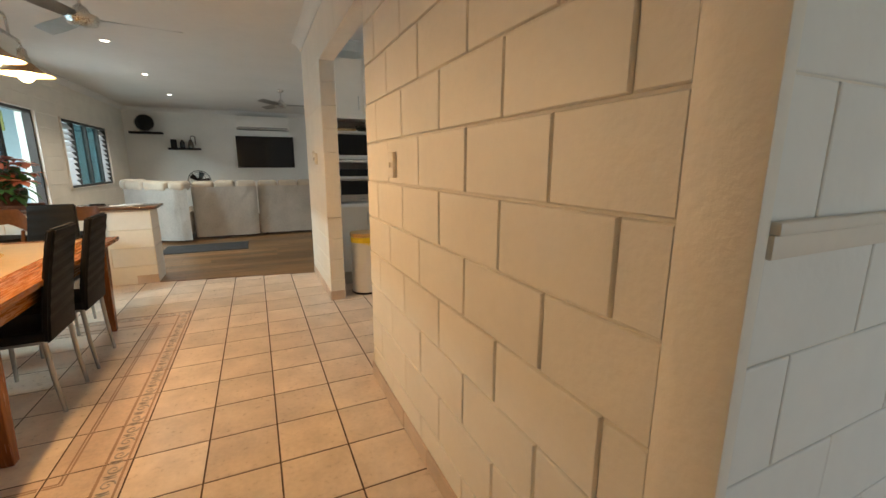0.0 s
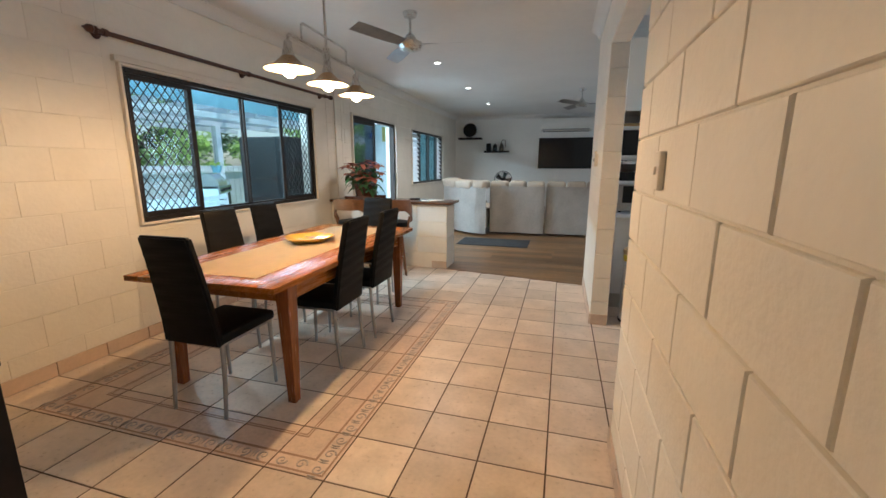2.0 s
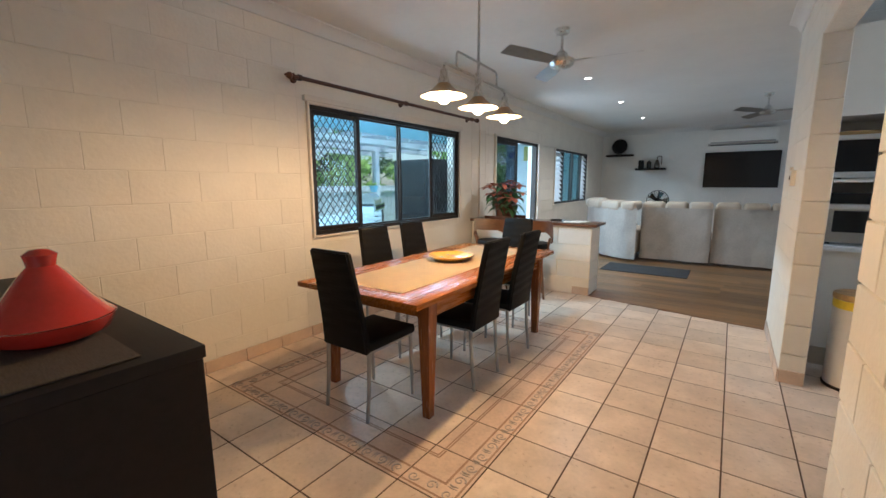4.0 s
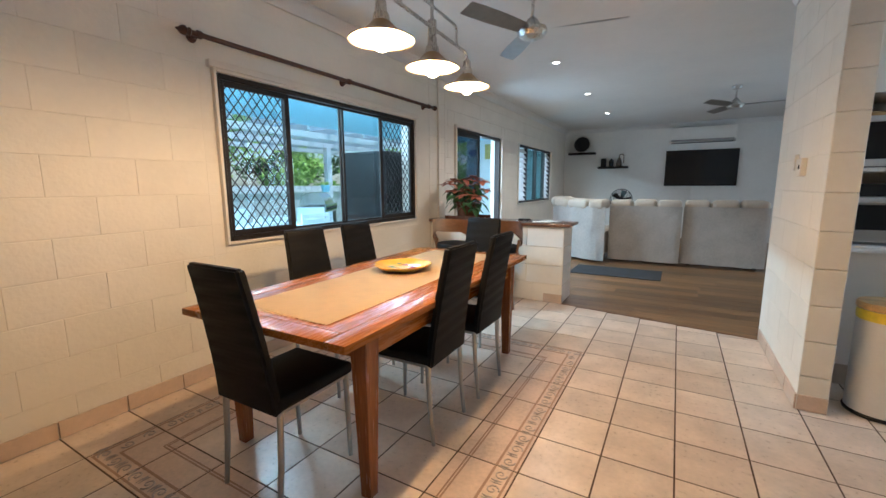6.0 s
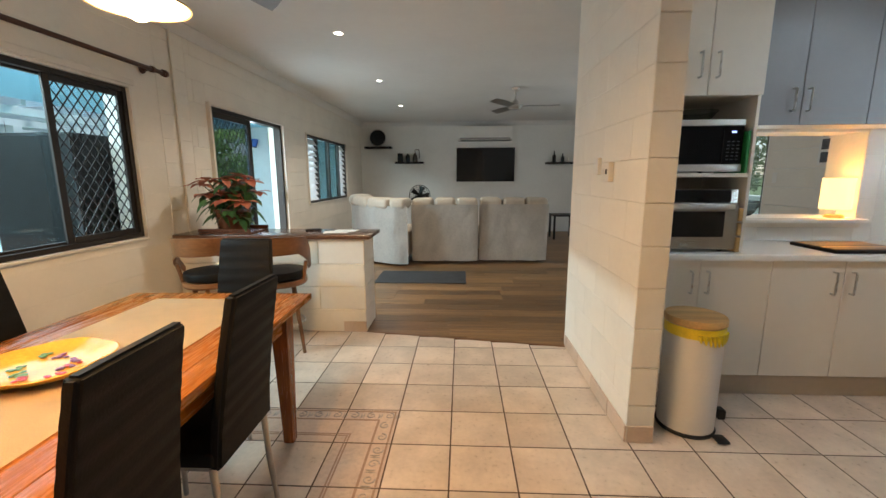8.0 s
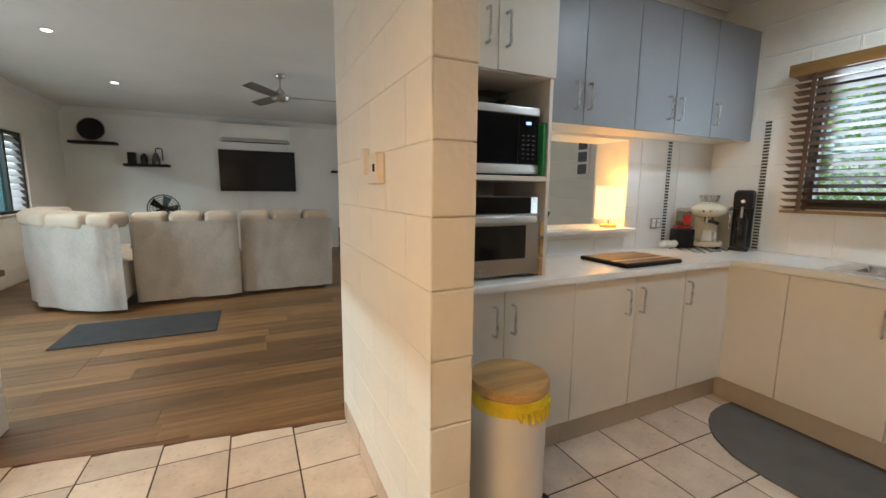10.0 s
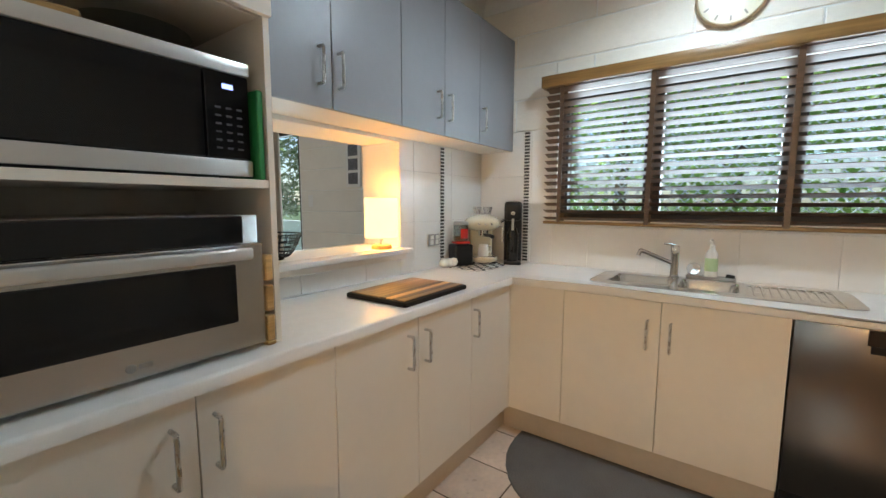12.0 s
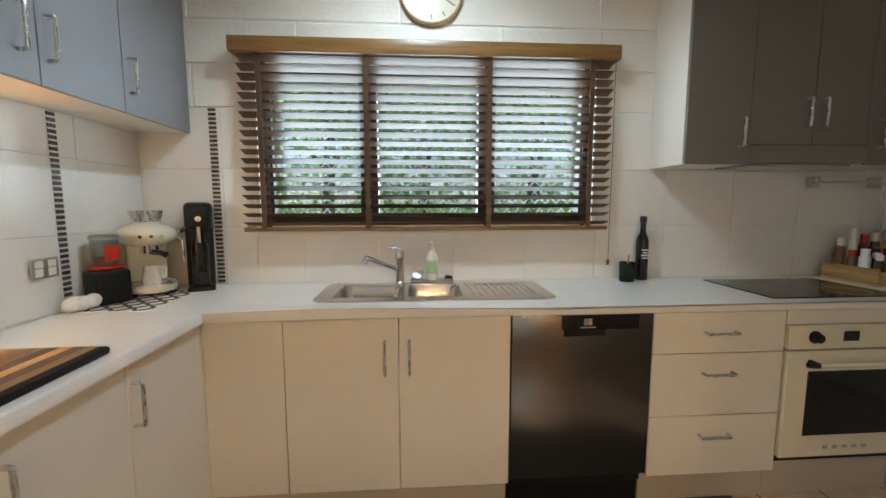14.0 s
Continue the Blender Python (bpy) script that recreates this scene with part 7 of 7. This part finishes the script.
for k in range(70):
    a = rnd.uniform(0, 6.28)
    leaf_blade(bm, Vector((0, 0, 0.25)), Vector((math.cos(a), math.sin(a), rnd.uniform(0.5, 2.2))), rnd.uniform(0.25, 0.5), 0.06, 0.5)
part("fronds", bm, LEAF_LIGHT, t)

# ---- pieces: blocks, tiles, planks ----
PIECE_MESHES = {}


def piece_mesh(kind, w, h, depth, inset, material):
    """A low frustum: w by h, standing depth proud along +z, with sloping edges."""
    key = (kind, round(w, 3), round(h, 3))
    if key not in PIECE_MESHES:
        a, b, c, d = 0, 0, w, h
        vs = [(a, b, 0), (c, b, 0), (c, d, 0), (a, d, 0), (a + inset * 0.3, b + inset * 0.3, depth * 0.7), (c - inset * 0.3, b + inset * 0.3, depth * 0.7), (c - inset * 0.3, d - inset * 0.3, depth * 0.7), (a + inset * 0.3, d - inset * 0.3, depth * 0.7), (a + inset, b + inset, depth), (c - inset, b + inset, depth), (c - inset, d - inset, depth), (a + inset, d - inset, depth)]
        fs = [(8, 9, 10, 11)]
        for k in range(4):
            fs += [(k, (k + 1) % 4, 4 + (k + 1) % 4, 4 + k), (4 + k, 4 + (k + 1) % 4, 8 + (k + 1) % 4, 8 + k)]
        me = bpy.data.meshes.new(kind)
        me.from_pydata(vs, [], fs)
        me.materials.append(material)
        PIECE_MESHES[key] = me
    return PIECE_MESHES[key]


def cut(rects, hole):
    """Take a rectangle (a0, b0, a1, b1) out of rectangles."""
    out = []
    h0, k0, h1, k1 = hole
    for a0, b0, a1, b1 in rects:
        if a1 <= h0 or a0 >= h1 or b1 <= k0 or b0 >= k1:
            out.append((a0, b0, a1, b1))
            continue
        if a0 < h0:
            out.append((a0, b0, h0, b1))
        if a1 > h1:
            out.append((h1, b0, a1, b1))
        c0, c1 = max(a0, h0), min(a1, h1)
        if b0 < k0:
            out.append((c0, b0, c1, k0))
        if b1 > k1:
            out.append((c0, k1, c1, b1))
    return [r for r in out if r[2] - r[0] > 0.02 and r[3] - r[1] > 0.02]


def face_matrix(axis, plane, side):
    """Local x along the wall, local y up, local z out of the wall. side: the way the face looks along its axis."""
    if axis == "x":
        u = Vector((0, 1, 0)) if side > 0 else Vector((0, -1, 0))
        n = Vector((side, 0, 0))
        o = Vector((plane, 0, 0))
    else:
        u = Vector((-1, 0, 0)) if side > 0 else Vector((1, 0, 0))
        n = Vector((0, side, 0))
        o = Vector((0, plane, 0))
    m = Matrix((u, (0, 0, 1), n)).transposed().to_4x4()
    m.translation = o
    return m, (1 if (axis == "x") == (side > 0) else -1)


def lay(kind, parent, axis, plane, side, a0, a1, z0, z1, w, h, start, holes, material, gap, depth, inset, stagger=True, singles=True, loose=1.0):
    """Lay courses of pieces on a wall's face; plane is where their feet stand. Returns the rest as one joined mesh."""
    m, sgn = face_matrix(axis, plane, side)
    rest = []
    k = 0
    z = z0
    while z < z1 - 0.02:
        top = min(z + h, z1)
        off = start + (w / 2 if stagger and k % 2 else 0)
        i = math.floor((a0 - off) / w)
        while off + i * w < a1:
            r = [(max(a0, off + i * w) + gap / 2, z + gap / 2, min(a1, off + (i + 1) * w) - gap / 2, top - gap / 2)]
            i += 1
            if r[0][2] - r[0][0] < 0.02:
                continue
            for hole in holes:
                r = cut(r, (hole[0] - gap / 2, hole[1] - gap / 2, hole[2] + gap / 2, hole[3] + gap / 2))
            for b0, c0, b1, c1 in r:
                x = b0 if sgn > 0 else -b1
                if singles:
                    ob = new(kind, piece_mesh(kind, b1 - b0, c1 - c0, depth, inset, material))
                    ob.parent = parent
                    ob.matrix_basis = m @ Matrix.Translation((x, c0, loose * random.uniform(-0.0012, 0.0006))) @ pose(0, 0, 0, loose * random.uniform(-0.15, 0.15), loose * random.uniform(-0.12, 0.12), 0)
                else:
                    rest.append((x, c0, b1 - b0, c1 - c0))
        z = top
        k += 1
    if rest:
        vs, fs = [], []
        for x, y, pw, ph in rest:
            n = len(vs)
            vs += [(x, y, 0), (x + pw, y, 0), (x + pw, y + ph, 0), (x, y + ph, 0), (x + inset, y + inset, depth), (x + pw - inset, y + inset, depth), (x + pw - inset, y + ph - inset, depth), (x + inset, y + ph - inset, depth)]
            fs += [(n + 4, n + 5, n + 6, n + 7)] + [(n + q, n + (q + 1) % 4, n + 4 + (q + 1) % 4, n + 4 + q) for q in range(4)]
        me = bpy.data.meshes.new(kind + "_courses")
        me.from_pydata(vs, [], fs)
        me.materials.append(material)
        ob = new(kind + "_courses", me)
        ob.parent, ob.matrix_basis = parent, m
        tagged(ob, kind="stuff")


BG = 0.009
# dining side of the kitchen wall, its end at the opening, the pillar on three sides, the bulkhead
lay("block", wall_kitchen_west, "x", XK + G, -1, -1.3195, 0.605, 0, CEIL, BLOCK, COURSE, 0.195, (), PAINT, 0.007, G, 0.004)
lay("block", wall_kitchen_west, "x", XK + 0.003, -1, 2.19, 3.45, 0, CEIL, BLOCK, COURSE, 2.19, (), PAINT, 0.0004, 0.003, 0.0045, True, True, 0.2)
lay("block", wall_kitchen_west, "x", XK + G, -1, 0.605, 2.19, 2.21, CEIL, 0.8, 0.44, 0.605, (), PAINT, 0.001, G, 0.001, False)
lay("block", wall_kitchen_west, "y", 2.19 + G, -1, XK, XK2, 0, 2.21, 0.4, COURSE, XK, (), PAINT, 0.002, G, 0.004, False)
lay("block", wall_kitchen_west, "y", 0.605 - G, 1, XK, XK2, 0, 2.21, 0.4, COURSE, XK, (), PAINT, 0.002, G, 0.004, False)
lay("block", wall_kitchen_west, "x", XK2 - G, 1, 2.19, 3.17, 0, CEIL, BLOCK, COURSE, 2.19, (), PAINT, BG, G, 0.004)
lay("block", wall_kitchen_west, "x", XK2 - G, 1, -1.27, 0.605, 0, CEIL, BLOCK, COURSE, 0.205, (), PAINT, BG, G, 0.004, True, False)
part("corner_post", box(B(), XK + 0.0005, -1.43, 0, XK + 0.03, -1.3125, CEIL, 0.004, 2), PAINT, wall_kitchen_west, "smooth rounded cream corner")
lay("block", wall_kitchen_south, "y", -1.43 + G, -1, XK + 0.032, XE, 0, CEIL, BLOCK, COURSE, 1.32, (), WHITE_WALL, 0.003, 0.005, 0.004)
# window wall
west_holes = [WIN1, DOOR1, WIN2]
lay("block", wall_west, "x", XW - G, 1, -1.3, 0.90, 0, CEIL, BLOCK, COURSE, 0.1, west_holes, PAINT, 0.0004, 0.0016, 0.004, True, True, 0.0)
lay("block", wall_west, "x", XW - G, 1, 0.90, 3.64, 0, CEIL, 2.8, COURSE, 0.85, west_holes, PAINT, 0.0004, 0.0017, 0.004, False, True, 0.0)
lay("block", wall_west, "x", XW - G, 1, 4.02, YN, 0, CEIL, 2.0, COURSE, 0.1, west_holes, PAINT, 0.001, 0.0045, 0.004, True, False)
lay("block", wall_west, "x", XW - G, 1, 3.64, 4.02, 0.865, CEIL, 1.0, 0.2, 3.4, (), PAINT, 0.001, 0.0045, 0.004, False, False)
lay("block", wall_west, "x", XW - G, 1, YS, -1.3, 0, CEIL, BLOCK, COURSE, 0.1, (), PAINT, 0.001, 0.0045, 0.0035, True, False)
# bar front, and its end
lay("block", bar, "y", 3.645 + G, -1, XW, -0.50, 0, 0.828, 0.8, 0.203, -0.50, (), PAINT, 0.003, G, 0.005, True, True, 0.4)
lay("block", bar, "x", -0.50 - G, 1, 3.645, 4.02, 0, 0.828, 0.6, 0.203, 3.645, (), PAINT, 0.003, G, 0.005, False, True, 0.4)
# kitchen walls: glazed tiles to the height of the mosaic, painted blocks above
lay("wall_tile", wall_east, "x", XE, -1, 0.0 - 1.27, 3.165, 0.90, 1.765, 0.38, 0.288, 0.88, [(WINK[0] - 0.02, 1.155, WINK[2] + 0.02, 3)], WALL_TILE, 0.0018, 0.004, 0.001, False)
lay("block", wall_east, "x", XE, -1, -1.27, 3.165, 1.767, CEIL, 1.0, 0.2035, 0.9, [(WINK[0] - 0.01, 0, WINK[2] + 0.01, WINK[3] + 0.01)], PAINT, BG, 0.007, 0.004)
lay("wall_tile", wall_kitchen_north, "y", 3.17, -1, 1.984, 3.884, 0.90, 1.645, 0.38, 0.288, 2.75, [(PASS[0] - 0.002, 0.99, PASS[2] + 0.002, 3)], WALL_TILE, 0.0018, 0.004, 0.001, False)
lay("block", wall_east, "x", XE, -1, 3.47, 5.28, 0, CEIL, 1.9, COURSE, 3.46, (), PAINT, 0.004, 0.008, 0.005, False)

# skirting tiles
def skirting(parent, axis, plane, side, a0, a1, start):
    lay("skirting_tile", parent, axis, plane, side, a0, a1, 0.0, 0.095, P, 0.095, start, (), SKIRT_TILE, 0.005, 0.009, 0.002, False)


skirting(wall_west, "x", XW + 0.001, 1, -1.3, 3.60, TY)
skirting(wall_kitchen_west, "x", XK - 0.001, -1, -1.43, 0.61, TY)
skirting(wall_kitchen_west, "x", XK - 0.001, -1, 2.185, 3.40, TY)
skirting(wall_kitchen_west, "y", 2.19 - 0.001, -1, XK, XK2, XK)
skirting(wall_kitchen_west, "y", 0.606, 1, XK, XK2, XK)

# mosaic strips in the kitchen corner
for owner, axis, plane, c, z1 in ((wall_kitchen_north, "y", 3.164, 3.405, 1.64), (wall_east, "x", XE - 0.006, 2.815, 1.765)):
    z = 0.91
    while z < z1:
        ob = new("mosaic_tile", piece_mesh("mosaic", 0.036, 0.0135, 0.003, 0.001, MOSAIC))
        ob.parent = owner
        m, sgn = face_matrix(axis, plane, -1)
        a = c - 0.018
        ob.matrix_basis = m @ Matrix.Translation((a if sgn > 0 else -a - 0.036, z, 0))
        z += 0.021

# floor tiles
tile_mesh = piece_mesh("tile", P - 0.0075, P - 0.0075, 0.0018, 0.0012, TILE)
decor_mesh = piece_mesh("border_tile", P - 0.0075, P - 0.0075, 0.0018, 0.0012, TILE_DECOR)


def relief(corner):
    """Scroll band and lines of a border tile; its outer side is +x (and -y at a corner)."""
    s, l = B(), B()

    def spiral(bm, cx, cy, r, turns, flip):
        pts = [(cx + r * (1 - 0.85 * u) * math.cos(flip * turns * 6.28 * u), cy + r * (1 - 0.85 * u) * math.sin(flip * turns * 6.28 * u), 0.0042) for u in [k / 14 for k in range(15)]]
        tube(bm, pts, [0.0045 * (1 - 0.5 * k / 14) for k in range(15)], 5)
    n = 3
    for k in range(n):
        y = (k + 0.5) * P / n
        spiral(s, 0.243, y, 0.030, 1.3, 1 if k % 2 else -1)
        tube(s, [(0.215, y - 0.04, 0.0042), (0.235, y - 0.046, 0.0046), (0.262, y - 0.040, 0.0042)], [0.002, 0.006, 0.002], 5)
        tube(s, [(0.215, y - 0.055, 0.0042), (0.240, y - 0.058, 0.0046), (0.268, y - 0.055, 0.0042)], [0.001, 0.004, 0.001], 5)
    for x, w in ((0.282, 0.005), (0.200, 0.006), (0.072, 0.004), (0.058, 0.004)):
        a = 0.0 if not corner else P - x
        box(l, x - w, max(0.006, a), 0.003, x + w, P - 0.0075, 0.0047)
        if corner:
            box(l, 0.006, P - x - w, 0.003, x + w, P - x + w, 0.0047)
    if corner:
        for k in range(2):
            spiral(s, (k + 0.5) * P / 3, P - 0.243, 0.030, 1.3, 1 if k % 2 else -1)
    return mesh_of("scroll", s, TILE_SCROLL), mesh_of("line", l, TILE_LINE)


STRAIGHT, CORNER = relief(False), relief(True)
extra = []
for i in range(-8, 13):
    for j in range(-14, 13):
        x, y = TX + i * P + 0.00375, TY + j * P + 0.00375
        if x + P < XW or x > XE:
            continue
        w0, w1 = max(x, XW + 0.004), min(x + P - 0.0075, XE)
        ymax = edge_y(x + P / 2) - 0.005 if x < 1.16 else (3.3 if x < 1.3 else 2.75)
        if -1.43 < y + P / 2 < 0.6 and XK - 0.1 < x < XK + 0.05:
            w1 = min(w1, XK + 0.02)
        if y > ymax - 0.03 or w1 - w0 < 0.03:
            continue
        h = min(P - 0.0075, ymax - y)
        border = (i in (-1, -6) and 0 <= j <= 7) or (j in (0, 7) and -6 <= i <= -1)
        near = (-2.2 < x < 1.2 and -0.95 < y) or (1.2 <= x < 3.1 and 0.2 < y < 2.75)
        full = abs(w1 - w0 - (P - 0.0075)) < 0.002 and abs(h - (P - 0.0075)) < 0.002
        if not near:
            extra.append((w0, y, w1 - w0, h))
            continue
        ob = new("border_tile" if border else "tile", (decor_mesh if border else tile_mesh) if full else piece_mesh("tile", w1 - w0, h, 0.0018, 0.0012, TILE))
        ob.parent = floor
        ob.matrix_basis = Matrix.Translation((w0, y, -0.0018 + random.uniform(-0.0002, 0.0002)))
        if border and full:
            corner = i in (-1, -6) and j in (0, 7)
            turn = {(-1, 0): 0, (-1, 7): 90, (-6, 7): 180, (-6, 0): 270}[(i, j)] if corner else (0 if i == -1 else 180 if i == -6 else 90 if j == 7 else 270)
            c = (P - 0.0075) / 2
            for me, nm in zip(CORNER if corner else STRAIGHT, ("scroll_relief", "line_relief")):
                r = new(nm, me)
                r.parent = ob
                r.matrix_basis = Matrix.Translation((c, c, 0)) @ pose(0, 0, 0, 0, 0, turn) @ Matrix.Translation((-P / 2, -P / 2, -0.0022))
vs, fs = [], []
for x, y, w, h in extra:
    n, d = len(vs), 0.0012
    vs += [(x, y, -0.0018), (x + w, y, -0.0018), (x + w, y + h, -0.0018), (x, y + h, -0.0018), (x + d, y + d, 0), (x + w - d, y + d, 0), (x + w - d, y + h - d, 0), (x + d, y + h - d, 0)]
    fs += [(n + 4, n + 5, n + 6, n + 7)] + [(n + q, n + (q + 1) % 4, n + 4 + (q + 1) % 4, n + 4 + q) for q in range(4)]
me = bpy.data.meshes.new("tiles_rest")
me.from_pydata(vs, [], fs)
me.materials.append(TILE)
ob = new("tiles_rest", me)
ob.parent = floor
tagged(ob, kind="stuff")

# planks of the lounge floor, laid across the room
rnd = random.Random(2)
pw = 0.18
y = 3.2
row = 0
while y < YN:
    x = XW - rnd.uniform(0, 1.2)
    while x < XE:
        a, b = max(x, XW), min(x + 1.22, XE)
        x += 1.22
        lo = max(edge_y(a), edge_y(b)) + 0.004 if a < 1.3 else 3.3
        y0, y1 = y, min(y + pw, YN)
        if a < 1.31 and b > 1.17 and y0 < 3.46:
            b = 1.17
        if b - a < 0.05 or y1 - 0.02 < min(edge_y(a), edge_y(b)) or (a >= 1.17 and y0 < 3.46):
            continue
        if y0 < max(edge_y(a), edge_y(b)):
            # cut to the slanting edge of the tiles
            pts = [(a, max(y0, edge_y(a) + 0.004)), (b, max(y0, edge_y(b) + 0.004)), (b, y1 - 0.001), (a, y1 - 0.001)]
            if min(pts[2][1] - pts[1][1], pts[3][1] - pts[0][1]) < 0.001:
                continue
            ob = new("plank", mesh_of("plank", slab(B(), pts, -0.004, 0.0), VINYL))
            ob.parent = floor_timber
            continue
        ob = new("plank", piece_mesh("plank", b - a - 0.0015, y1 - y0 - 0.0015, 0.004, 0.0012, VINYL))
        ob.parent = floor_timber
        ob.matrix_basis = Matrix.Translation((a, y0, -0.004))
    y += pw
    row += 1
solo("trim_floor_strip", slab(B(), [(-0.48, edge_y(-0.48) - 0.012), (1.17, edge_y(1.17) - 0.012), (1.17, edge_y(1.17) + 0.012), (-0.48, edge_y(-0.48) + 0.012)], -0.004, 0.004, 0.002), STOOL_WOOD, Matrix(), "thin brown strip between tiles and planks", "trim", kind="structure")
